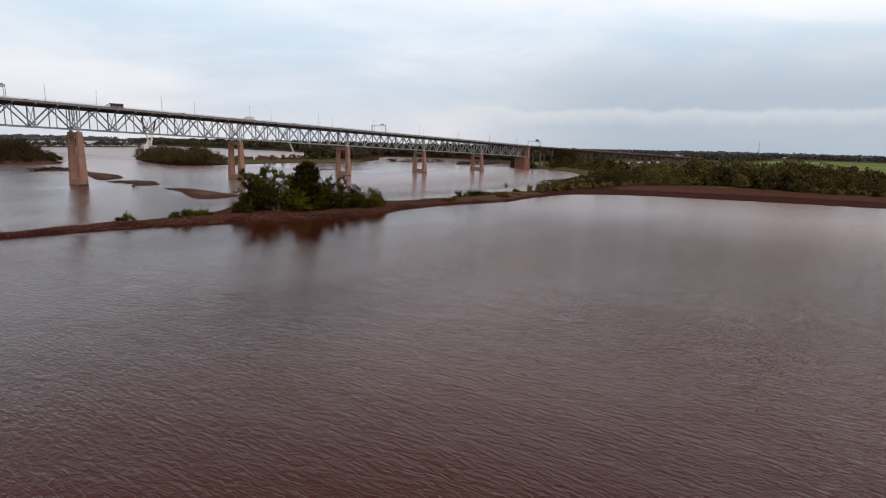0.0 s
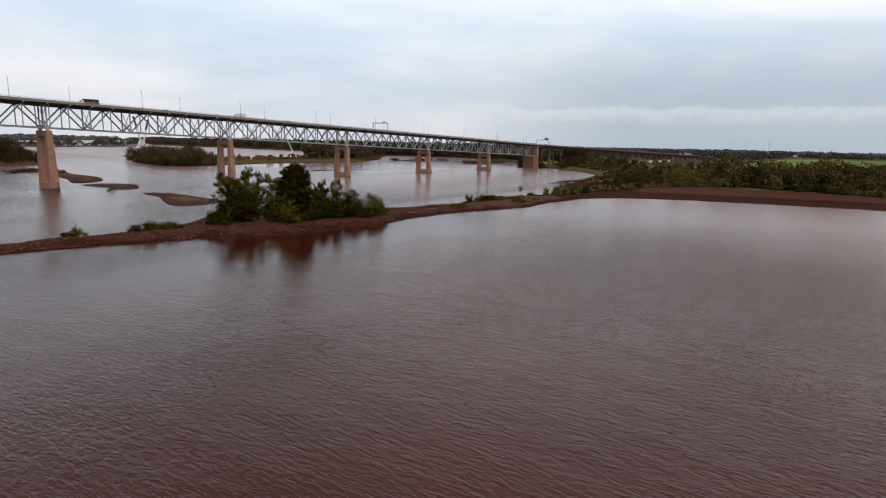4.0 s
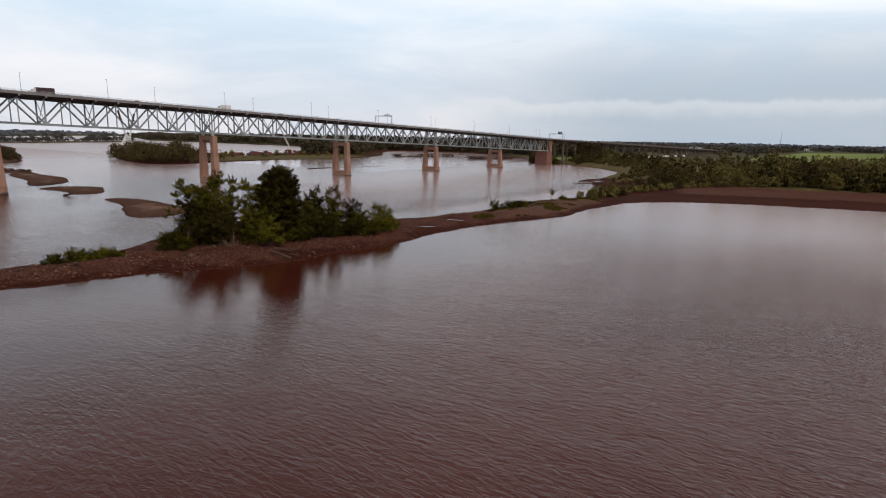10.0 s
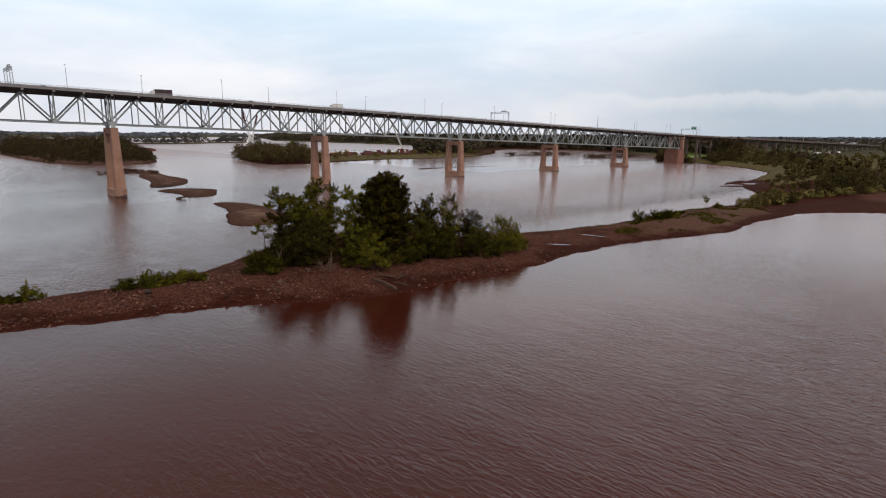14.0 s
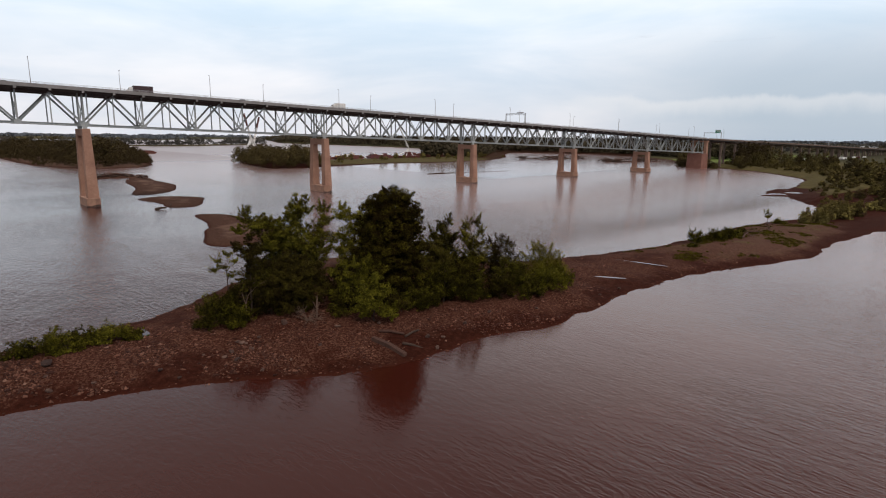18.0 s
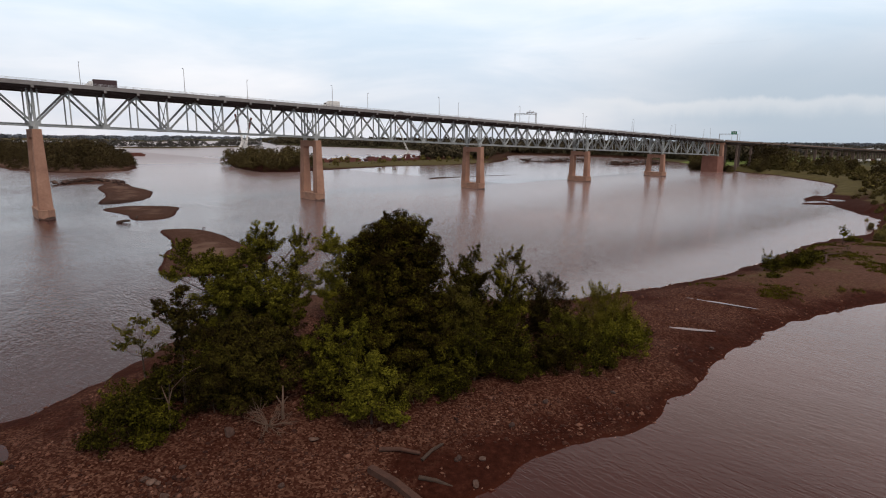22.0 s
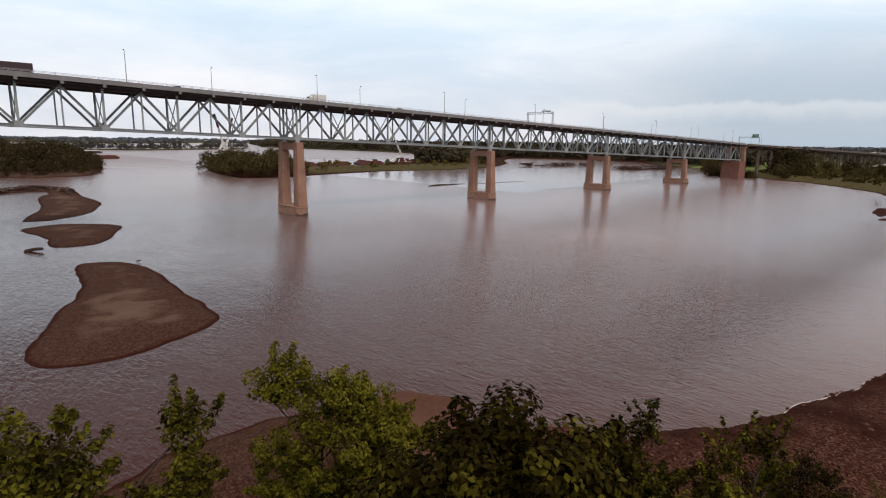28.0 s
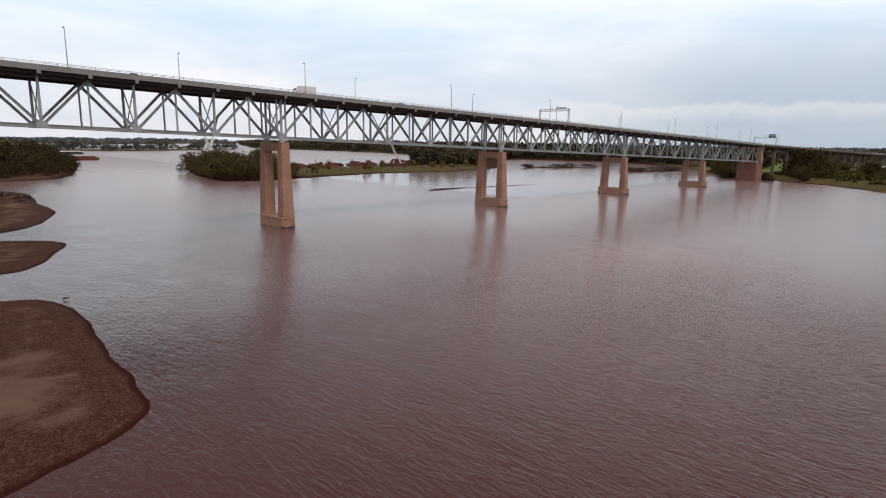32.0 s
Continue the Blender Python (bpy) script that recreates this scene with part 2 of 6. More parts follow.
def ground_material():
    m, n, l, b = material("river_bank")
    p = position(n)
    s = n.new("ShaderNodeSeparateXYZ")
    l.new(p, s.inputs[0])
    x, y, z = s.outputs
    coarse = noise_tex(n, l, p, 0.11, 5, 0.6)
    fine = noise_tex(n, l, p, 1.6, 6, 0.65)
    grit = noise_tex(n, l, p, 7.0, 4, 0.7)
    vor = n.new("ShaderNodeTexVoronoi")
    vor.inputs["Scale"].default_value = 5.5
    l.new(p, vor.inputs["Vector"])
    mud = ramp(n, l, fine, [(0.3, (0.0165, 0.0040, 0.0023)), (0.55, (0.033, 0.0092, 0.0055)), (0.8, (0.066, 0.0225, 0.0145))])
    stones = ramp(n, l, vor.outputs["Color"], [(0.1, (0.0225, 0.0068, 0.0041)), (0.5, (0.053, 0.0195, 0.0125)), (0.9, (0.160, 0.082, 0.056))])
    gravelly = mapr(n, l, mth(n, l, "ADD", coarse, mth(n, l, "MULTIPLY", z, 0.16)), 0.50, 0.72)
    near_land = mapr(n, l, y, 225, 235, 1.0, 0.0)
    c = mixc(n, l, mth(n, l, "MULTIPLY", mth(n, l, "MULTIPLY", gravelly, mth(n, l, "MULTIPLY", near_land, mapr(n, l, x, 235, 290, 1.0, 0.15))), 0.75), mud, stones)
    dry = mth(n, l, "MULTIPLY", mth(n, l, "MULTIPLY", mapr(n, l, x, 205, 245), mapr(n, l, x, 310, 345, 1.0, 0.0)), mth(n, l, "MULTIPLY", mapr(n, l, mth(n, l, "ADD", z, mth(n, l, "MULTIPLY", fine, 0.5)), 0.8, 1.3), near_land))
    c = mixc(n, l, mth(n, l, "MULTIPLY", dry, 0.75), c, ramp(n, l, mth(n, l, "ADD", mth(n, l, "MULTIPLY", fine, 0.5), mth(n, l, "MULTIPLY", grit, 0.5)), [(0.35, (0.052, 0.024, 0.0165)), (0.5, (0.088, 0.046, 0.033)), (0.68, (0.150, 0.088, 0.066))]))
    # pebbly brown sand, dried pale along the crests
    pebbly = mth(n, l, "ADD", mth(n, l, "MULTIPLY", vor.outputs["Color"], 0.35), mth(n, l, "ADD", mth(n, l, "MULTIPLY", fine, 0.4), mth(n, l, "MULTIPLY", grit, 0.25)))
    sand = ramp(n, l, pebbly, [(0.3, (0.030, 0.0118, 0.0072)), (0.5, (0.056, 0.0265, 0.0178)), (0.72, (0.115, 0.066, 0.048))])
    smooth_sand = ramp(n, l, mth(n, l, "ADD", mth(n, l, "MULTIPLY", coarse, 0.7), mth(n, l, "MULTIPLY", grit, 0.3)), [(0.35, (0.100, 0.059, 0.043)), (0.65, (0.150, 0.096, 0.073))])
    crest = mth(n, l, "ADD", z, mth(n, l, "MULTIPLY", mth(n, l, "SUBTRACT", noise_tex(n, l, p, 0.16, 4, 0.6, 0.8), 0.5), 1.15))
    sand = mixc(n, l, mth(n, l, "MULTIPLY", mth(n, l, "MULTIPLY", mapr(n, l, y, 226, 234), mapr(n, l, crest, 0.50, 0.90)), 0.9), sand, smooth_sand)
    c = mixc(n, l, mth(n, l, "MULTIPLY", mth(n, l, "MULTIPLY", mapr(n, l, z, 0.03, 0.16), mapr(n, l, mth(n, l, "ADD", y, mth(n, l, "MULTIPLY", fine, 5.0)), 200, 208)), mapr(n, l, x, 215, 250, 1.0, 0.0)), c, sand)
    # the dry upper mud of the east bank is pinkish
    c = mixc(n, l, mth(n, l, "MULTIPLY", mth(n, l, "MULTIPLY", mapr(n, l, x, 318, 350), mapr(n, l, y, 150, 170, 1.0, 0.0)), mapr(n, l, mth(n, l, "ADD", z, mth(n, l, "MULTIPLY", fine, 0.5)), 0.75, 1.1, 0.0, 0.6)), c, ramp(n, l, fine, [(0.3, (0.070, 0.030, 0.021)), (0.7, (0.115, 0.058, 0.043))]))
    # wet rim at the water's edge
    wet = mapr(n, l, mth(n, l, "ADD", z, mth(n, l, "MULTIPLY", fine, 0.12)), 0.08, 0.24, 1.0, 0.0)
    flat = mth(n, l, "MULTIPLY", mth(n, l, "MULTIPLY", mapr(n, l, x, 290, 320), mapr(n, l, y, 165, 185, 1.0, 0.0)), mapr(n, l, z, 0.22, 0.42, 1.0, 0.0))
    wet = mth(n, l, "MULTIPLY", mth(n, l, "MAXIMUM", wet, flat), mapr(n, l, y, 228, 240, 1.0, 0.45))
    c = mixc(n, l, wet, c, (0.0375, 0.0099, 0.00555))
    # grass on the east bank and the marsh, a thin sward on the spit, fields and scrub inland
    inland = mth(n, l, "MULTIPLY", mapr(n, l, mth(n, l, "ADD", z, mth(n, l, "MULTIPLY", fine, 0.5)), 2.15, 2.6), mapr(n, l, x, 330, 390))
    marsh = mth(n, l, "MULTIPLY", mth(n, l, "MULTIPLY", mapr(n, l, z, 0.35, 0.7), mapr(n, l, y, 500, 530)), mth(n, l, "MULTIPLY", mapr(n, l, x, 355, 385), mapr(n, l, x, 560, 610, 1.0, 0.0)))
    shelf = mth(n, l, "MULTIPLY", mth(n, l, "MULTIPLY", mapr(n, l, z, 0.25, 0.5), mapr(n, l, y, 190, 215)), mapr(n, l, x, 430, 470))
    lawn = mth(n, l, "MULTIPLY", mth(n, l, "MULTIPLY", mapr(n, l, x, 214, 236), mapr(n, l, z, 0.60, 1.1)), mapr(n, l, mth(n, l, "ADD", mth(n, l, "MULTIPLY", coarse, 0.7), mth(n, l, "ADD", mth(n, l, "MULTIPLY", fine, 0.5), mth(n, l, "MULTIPLY", grit, 0.2))), 0.70, 0.86))
    lawn = mth(n, l, "MULTIPLY", lawn, mapr(n, l, x, 300, 330, 0.75, 0.0))
    grass = ramp(n, l, mth(n, l, "ADD", mth(n, l, "MULTIPLY", coarse, 0.6), mth(n, l, "MULTIPLY", grit, 0.4)), [(0.25, (0.042, 0.0325, 0.0145)), (0.5, (0.076, 0.0640, 0.0260)), (0.75, (0.120, 0.106, 0.044))])
    patch = noise_tex(n, l, p, 0.004, 3, 0.5)
    scrub = ramp(n, l, patch, [(0.3, (0.040, 0.0385, 0.022)), (0.7, (0.070, 0.0670, 0.033))])
    field = ramp(n, l, patch, [(0.35, (0.0975, 0.1275, 0.042)), (0.6, (0.1425, 0.195, 0.057))])
    box_a = mth(n, l, "MULTIPLY", mth(n, l, "MULTIPLY", mapr(n, l, x, 1000, 1040), mapr(n, l, x, 1900, 1950, 1.0, 0.0)), mth(n, l, "MULTIPLY", mapr(n, l, y, -700, -650), mapr(n, l, y, 225, 240, 1.0, 0.0)))
    box_b = mth(n, l, "MULTIPLY", mth(n, l, "MULTIPLY", mapr(n, l, x, 700, 740), mapr(n, l, x, 1150, 1200, 1.0, 0.0)), mth(n, l, "MULTIPLY", mapr(n, l, y, 375, 385), mapr(n, l, y, 470, 490, 1.0, 0.0)))
    scrub = mixc(n, l, mth(n, l, "MAXIMUM", box_a, box_b), scrub, field)
    grass = mixc(n, l, mth(n, l, "MAXIMUM", mapr(n, l, x, 800, 900), box_b), grass, scrub)
    g = mth(n, l, "MAXIMUM", mth(n, l, "MAXIMUM", inland, marsh), mth(n, l, "MAXIMUM", lawn, shelf))
    bank = mth(n, l, "MULTIPLY", mth(n, l, "MULTIPLY", mapr(n, l, x, 590, 640), mapr(n, l, x, 960, 1040, 1.0, 0.0)), mth(n, l, "MULTIPLY", mapr(n, l, y, 386, 405), mapr(n, l, y, 900, 980, 1.0, 0.0)))
    bank = mth(n, l, "MULTIPLY", bank, mapr(n, l, mth(n, l, "SUBTRACT", y, mth(n, l, "MULTIPLY", mth(n, l, "SUBTRACT", x, 700), 0.75)), 395, 425))
    g = mth(n, l, "MULTIPLY", g, mth(n, l, "SUBTRACT", 1.0, mth(n, l, "MULTIPLY", bank, 0.85)))
    c = mixc(n, l, g, c, grass)
    awash = mth(n, l, "MULTIPLY", mth(n, l, "MULTIPLY", mapr(n, l, x, 156, 162), mapr(n, l, x, 184, 192, 1.0, 0.0)), mth(n, l, "MULTIPLY", mapr(n, l, y, 192, 198), mapr(n, l, y, 216, 220, 1.0, 0.0)))
    c = mixc(n, l, mth(n, l, "MULTIPLY", awash, 0.9), c, ramp(n, l, mth(n, l, "ADD", mth(n, l, "MULTIPLY", coarse, 0.6), mth(n, l, "MULTIPLY", fine, 0.4)), [(0.35, (0.085, 0.038, 0.025)), (0.65, (0.140, 0.072, 0.050))]))
    l.new(c, b.inputs["Base Color"])
    sheen = mth(n, l, "MULTIPLY", awash, mapr(n, l, z, 0.08, 0.2, 0.3, 0.0))
    l.new(mapr(n, l, sheen, 0.0, 1.0, 0.92, 0.5), b.inputs["Roughness"])
    l.new(mapr(n, l, sheen, 0.0, 1.0, 0.04, 0.16), b.inputs["Specular IOR Level"])
    h = mth(n, l, "ADD", mth(n, l, "MULTIPLY", fine, 0.5), mth(n, l, "MULTIPLY", vor.outputs["Distance"], -0.5))
    bump(n, l, mth(n, l, "MULTIPLY", h, mapr(n, l, sheen, 0.0, 1.0, 1.0, 0.06)), 0.7, 0.12, b)
    return m


def water_material(name, waves=1.0):
    m, n, l, b = material(name)
    p = position(n)
    s = n.new("ShaderNodeSeparateXYZ")
    l.new(p, s.inputs[0])
    x, y = s.outputs[0], s.outputs[1]

    def stretched(turn, sx, sy):
        mp = n.new("ShaderNodeMapping")
        mp.inputs["Rotation"].default_value = (0, 0, radians(turn))
        mp.inputs["Scale"].default_value = (sx, sy, 1.0)
        l.new(p, mp.inputs["Vector"])
        return mp.outputs[0]

    # two crossing trains of wind ripples over a slow swell
    w1 = noise_tex(n, l, stretched(-38, 1.0, 0.32), 1.9, 3, 0.58, 0.5)
    w2 = noise_tex(n, l, stretched(-12, 1.0, 0.40), 4.2, 2, 0.5, 0.4)
    w3 = noise_tex(n, l, stretched(-50, 1.0, 0.40), 0.17, 2, 0.5)
    h = mth(n, l, "ADD", mth(n, l, "ADD", mth(n, l, "MULTIPLY", w1, 0.46), mth(n, l, "MULTIPLY", w2, 0.14)), mth(n, l, "MULTIPLY", w3, 0.7))
    # gusts leave patches of stronger and weaker ripples
    gust = mapr(n, l, noise_tex(n, l, stretched(-38, 0.5, 1.0), 0.016, 4, 0.55), 0.36, 0.64, 0.62, 1.0)
    edge = mth(n, l, "ADD", mth(n, l, "SUBTRACT", y, mth(n, l, "MULTIPLY", x, 0.12)), mth(n, l, "MULTIPLY", noise_tex(n, l, p, 0.02, 3, 0.5), 24))
    cove = mth(n, l, "MULTIPLY", mapr(n, l, edge, 326, 340), mapr(n, l, x, 362, 388))
    basin = mth(n, l, "MULTIPLY", mapr(n, l, x, 215, 330), mapr(n, l, y, 175, 240))
    lee = mth(n, l, "MULTIPLY", mth(n, l, "MULTIPLY", mapr(n, l, x, 20, 80), mapr(n, l, x, 165, 230, 1.0, 0.0)), mth(n, l, "MULTIPLY", mapr(n, l, mth(n, l, "ADD", y, mth(n, l, "MULTIPLY", noise_tex(n, l, p, 0.02, 2, 0.5), 30)), 100, 165), mapr(n, l, y, 165, 185, 1.0, 0.0)))
    bay = mth(n, l, "MULTIPLY", mapr(n, l, mth(n, l, "ADD", x, mth(n, l, "MULTIPLY", y, 0.6)), 222, 335), mapr(n, l, y, 178, 205, 1.0, 0.0))
    calm = mth(n, l, "MULTIPLY", gust, mapr(n, l, mth(n, l, "MAXIMUM", basin, bay), 0.0, 1.0, 1.0, 0.26))
    calm = mth(n, l, "MULTIPLY", calm, mapr(n, l, lee, 0.0, 1.0, 1.0, 0.20))
    calm = mth(n, l, "MULTIPLY", calm, mapr(n, l, cove, 0.0, 1.0, 1.0, 0.25))
    silt = noise_tex(n, l, p, 0.02, 4, 0.6)
    murk = ramp(n, l, silt, [(0.3, (0.038, 0.0078, 0.0050)), (0.7, (0.053, 0.0125, 0.0084))])
    # the silty basin and the bay to the east, painted paler for the sky's sheen
    sheen_zone = mth(n, l, "MAXIMUM", mth(n, l, "MULTIPLY", mapr(n, l, mth(n, l, "ADD", x, mth(n, l, "MULTIPLY", y, 0.25)), 195, 390), mapr(n, l, y, 170, 260)), mth(n, l, "MULTIPLY", mapr(n, l, mth(n, l, "SUBTRACT", x, mth(n, l, "MULTIPLY", y, 0.15)), 135, 290), mapr(n, l, y, 178, 205, 1.0, 0.0)))
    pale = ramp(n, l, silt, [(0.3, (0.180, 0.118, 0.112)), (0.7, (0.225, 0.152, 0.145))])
    l.new(mixc(n, l, sheen_zone, murk, pale), b.inputs["Base Color"])
    l.new(mth(n, l, "ADD", mapr(n, l, y, 520, 1000, 0.0, 0.16), mapr(n, l, mth(n, l, "MULTIPLY", sheen_zone, mapr(n, l, cove, 0.0, 1.0, 1.0, 0.4)), 0.0, 1.0, 0.08, 0.20)), b.inputs["Roughness"])
    b.inputs["IOR"].default_value = 1.33
    bump(n, l, mth(n, l, "MULTIPLY", h, calm), 1.0, 0.37 * waves, b)
    return m


GROUND = ground_material()
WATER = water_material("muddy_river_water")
PUDDLE = water_material("still_puddle_water", 0.03)


def paint(name, col, rough=0.45, metal=0.0):
    d = tuple(v * 0.8 for v in col)
    return plain(name, [(0.3, d), (0.7, col)], 1.5, rough, metal)


WHITE = paint("white_paint", (0.72, 0.72, 0.70))
RED = paint("red_paint", (0.10, 0.024, 0.021))
RUST = plain("rusty_steel", [(0.3, (0.06, 0.022, 0.016)), (0.7, (0.15, 0.045, 0.03))], 0.8, 0.85)
YELLOW = paint("yellow_paint", (0.55, 0.38, 0.06))
MAROON = paint("maroon_paint", (0.045, 0.018, 0.020))
DARK = paint("dark_paint", (0.03, 0.03, 0.035))
BLUE = paint("blue_paint", (0.05, 0.11, 0.25))
GREEN_SIGN = paint("green_sign", (0.01, 0.17, 0.09))
FOAM = plain("foam", [(0.35, (0.30, 0.26, 0.25)), (0.7, (0.62, 0.58, 0.57))], 3.0, 0.9)
RUBBER = paint("tyre_rubber", (0.02, 0.02, 0.02), 0.9)
GLASSY = paint("vehicle_glass", (0.03, 0.04, 0.05), 0.1)
TAN = paint("tan_wall", (0.45, 0.38, 0.32), 0.9)

# ---- helpers of this scene ----


def raw_mesh(name, verts, faces, mat=None, smooth=False):
    me = bpy.data.meshes.new(name)
    me.from_pydata(verts, [], faces)
    if mat:
        me.materials.append(mat)
    if smooth:
        me.polygons.foreach_set("use_smooth", [True] * len(me.polygons))
    me.update()
    return me


def quads_mesh(name, co, mat, tri=False):
    """A mesh of loose quads (or triangles) from an array (count, corners, 3)."""
    k = co.shape[1]
    me = bpy.data.meshes.new(name)
    me.vertices.add(co.shape[0] * k)
    me.vertices.foreach_set("co", co.astype(np.float32).ravel())
    me.loops.add(co.shape[0] * k)
    me.loops.foreach_set("vertex_index", np.arange(co.shape[0] * k, dtype=np.int32))
    me.polygons.add(co.shape[0])
    me.polygons.foreach_set("loop_start", np.arange(0, co.shape[0] * k, k, dtype=np.int32))
    me.polygons.foreach_set("loop_total", np.full(co.shape[0], k, dtype=np.int32))
    me.materials.append(mat)
    me.update(calc_edges=True)
    return me


def child(name, me, parent, label="", m=None):
    ob = new(name, me)
    ob.parent = parent
    if m is not None:
        ob.matrix_basis = m
    if label:
        tagged(ob, label)
    return ob


def part(name, bm, mat, parent, label=""):
    me = bpy.data.meshes.new(name)
    bm.to_mesh(me)
    bm.free()
    me.materials.append(mat)
    return child(name, me, parent, label)


def thing(name, at, label, category, group="", rz=0.0, kind=""):
    ob = new(name)
    ob.empty_display_size = 0.5
    ob.matrix_basis = pose(*at, 0, 0, rz)
    return tagged(ob, label, category, group, kind)


BOX_F = [(0, 1, 3, 2), (4, 6, 7, 5), (0, 4, 5, 1), (2, 3, 7, 6), (0, 2, 6, 4), (1, 5, 7, 3)]


def box_vf(x0, x1, y0, y1, z0, z1):
    return [(x, y, z) for x in (x0, x1) for y in (y0, y1) for z in (z0, z1)], BOX_F


def join_vf(items):
    V, F = [], []
    for v, f in items:
        k = len(V)
        V += [tuple(p) for p in v]
        F += [tuple(i + k for i in q) for q in f]
    return V, F


def beam_vf(p, q, w, h):
    """A straight bar of width w and depth h from p to q."""
    p, q = Vector(p), Vector(q)
    d = (q - p).normalized()
    side = d.cross(Vector((0, 0, 1)))
    side = side.normalized() if side.length > 1e-4 else Vector((1, 0, 0))
    upv = side.cross(d).normalized()
    v = [a + side * (sx * w / 2) + upv * (sz * h / 2) for a in (p, q) for sx in (-1, 1) for sz in (-1, 1)]
    return v, BOX_F


def i_beam_vf(p, q, w, h, t=0.08):
    """A rolled section: two flanges and a web."""
    p, q = Vector(p), Vector(q)
    d = (q - p).normalized()
    side = d.cross(Vector((0, 0, 1)))
    side = side.normalized() if side.length > 1e-4 else Vector((1, 0, 0))
    upv = side.cross(d).normalized()
    o = upv * (h / 2 - t / 2)
    return join_vf([beam_vf(p + o, q + o, w, t), beam_vf(p - o, q - o, w, t), beam_vf(p, q, t, h - 2 * t)])


def tube_vf(path, radii, n=7):
    """A tapering round limb along a path."""
    V, F = [], []
    for i, (p, r) in enumerate(zip(path, radii)):
        p = Vector(p)
        d = (Vector(path[min(i + 1, len(path) - 1)]) - Vector(path[max(i - 1, 0)])).normalized()
        a = d.orthogonal().normalized()
        b = d.cross(a)
        for k in range(n):
            an = 2 * math.pi * k / n
            V.append(tuple(p + (a * math.cos(an) + b * math.sin(an)) * r))
    for i in range(len(path) - 1):
        for k in range(n):
            F.append((i * n + k, i * n + (k + 1) % n, (i + 1) * n + (k + 1) % n, (i + 1) * n + k))
    F.append(tuple(range((len(path) - 1) * n, len(path) * n)))
    return V, F


def lattice(ix, iy, seed):
    h = (ix.astype(np.int64) * 374761393 + iy.astype(np.int64) * 668265263 + seed * 974711) & 0x7FFFFFFF
    h = ((h ^ (h >> 13)) * 1274126177) & 0x7FFFFFFF
    return ((h ^ (h >> 16)) & 0xFFFF) / 65535.0


def vnoise(x, y, size, seed=0):
    """Smooth value noise from 0 to 1, with bumps of the given size."""
    x, y = np.asarray(x) / size, np.asarray(y) / size
    ix, iy = np.floor(x), np.floor(y)
    fx, fy = x - ix, y - iy
    fx, fy = fx * fx * (3 - 2 * fx), fy * fy * (3 - 2 * fy)
    a, b = lattice(ix, iy, seed), lattice(ix + 1, iy, seed)
    c, d = lattice(ix, iy + 1, seed), lattice(ix + 1, iy + 1, seed)
    return (a * (1 - fx) + b * fx) * (1 - fy) + (c * (1 - fx) + d * fx) * fy


def shore_distance(x, y, poly):
    """Metres inside (plus) or outside (minus) a closed outline."""
    P = np.array(poly, float)
    Q = np.roll(P, -1, axis=0)
    best = np.full(x.shape, 1e12)
    inside = np.zeros(x.shape, bool)
    for (ax, ay), (bx, by) in zip(P, Q):
        dx, dy = bx - ax, by - ay
        s = np.clip(((x - ax) * dx + (y - ay) * dy) / (dx * dx + dy * dy), 0, 1)
        best = np.minimum(best, (x - ax - s * dx) ** 2 + (y - ay - s * dy) ** 2)
        if ay != by:
            inside ^= ((ay > y) != (by > y)) & (x < (bx - ax) * (y - ay) / (by - ay) + ax)
    return np.where(inside, 1, -1) * np.sqrt(best)


# ---- ground and water ----
# outlines of the land at the river's level
SPIT_NEAR = [(-70, 214), (48, 178), (75, 175.5), (89, 171), (105, 167), (118, 161.7), (124, 156.3), (131, 154.8), (145, 155.5), (159, 151.9), (177, 154.3), (197, 155.7), (213, 153.2), (228, 148), (244, 145), (275, 147), (305, 145), (316, 140), (334, 122), (345, 98), (354, 66), (361, 38), (367, 8), (376, -60), (420, -400)]
SPIT_FAR = [(750, 418), (700, 378), (655, 341), (632, 303), (590, 266), (553, 240), (478, 222), (440, 216), (400, 200), (383, 189), (362, 176), (338, 172.5), (319, 170.5), (300, 174.5), (276, 176), (250, 174.3), (228, 175.2), (205, 179.6), (190, 184), (180, 190), (176, 197.6), (177, 202.5), (170.6, 210.6), (156, 214.3), (147, 214.6), (133, 206.5), (122, 198), (113, 192.5), (96, 189.8), (81, 192.5), (51, 188.6), (-66, 226)]
COVE = [(4900, -4900), (4900, 4900), (2600, 4900), (1500, 3200), (1000, 2000), (990, 1340), (900, 980), (850, 890), (790, 800), (700, 722), (560, 690), (450, 682), (378, 690), (362, 720), (338, 715), (318, 660), (306, 600), (301, 553), (326, 545), (372, 563), (447, 583), (520, 574), (598, 594), (640, 618), (700, 660), (800, 755), (895, 815), (925, 755), (945, 690), (915, 600), (850, 520), (790, 452)]
MAINLAND = SPIT_NEAR + [(900, -4900)] + COVE + SPIT_FAR
ISLAND_WEST = [(150, 762), (156, 690), (170, 640), (190, 617), (224, 626), (240, 665), (264, 770), (292, 905), (268, 970), (205, 1060), (174, 1150), (142, 1000)]
ISLET_NORTH = [(150, 1600), (400, 1540), (510, 1500), (600, 1545), (700, 1605), (830, 1715), (860, 1770), (700, 1700), (520, 1610), (400, 1640), (160, 1700)]
BAR_A = [(157, 309), (154.6, 283), (147.7, 268), (141.8, 252.5), (141, 245.5), (144, 242), (150, 241), (156, 242.6), (162.8, 246.3), (166.5, 251.5), (166.8, 267.4), (168.5, 290.5), (166.5, 303)]
BAR_B = [(153.3, 370), (165, 378), (178, 368), (180, 360), (168.5, 331), (159.5, 329), (156.3, 333), (158.5, 349)]
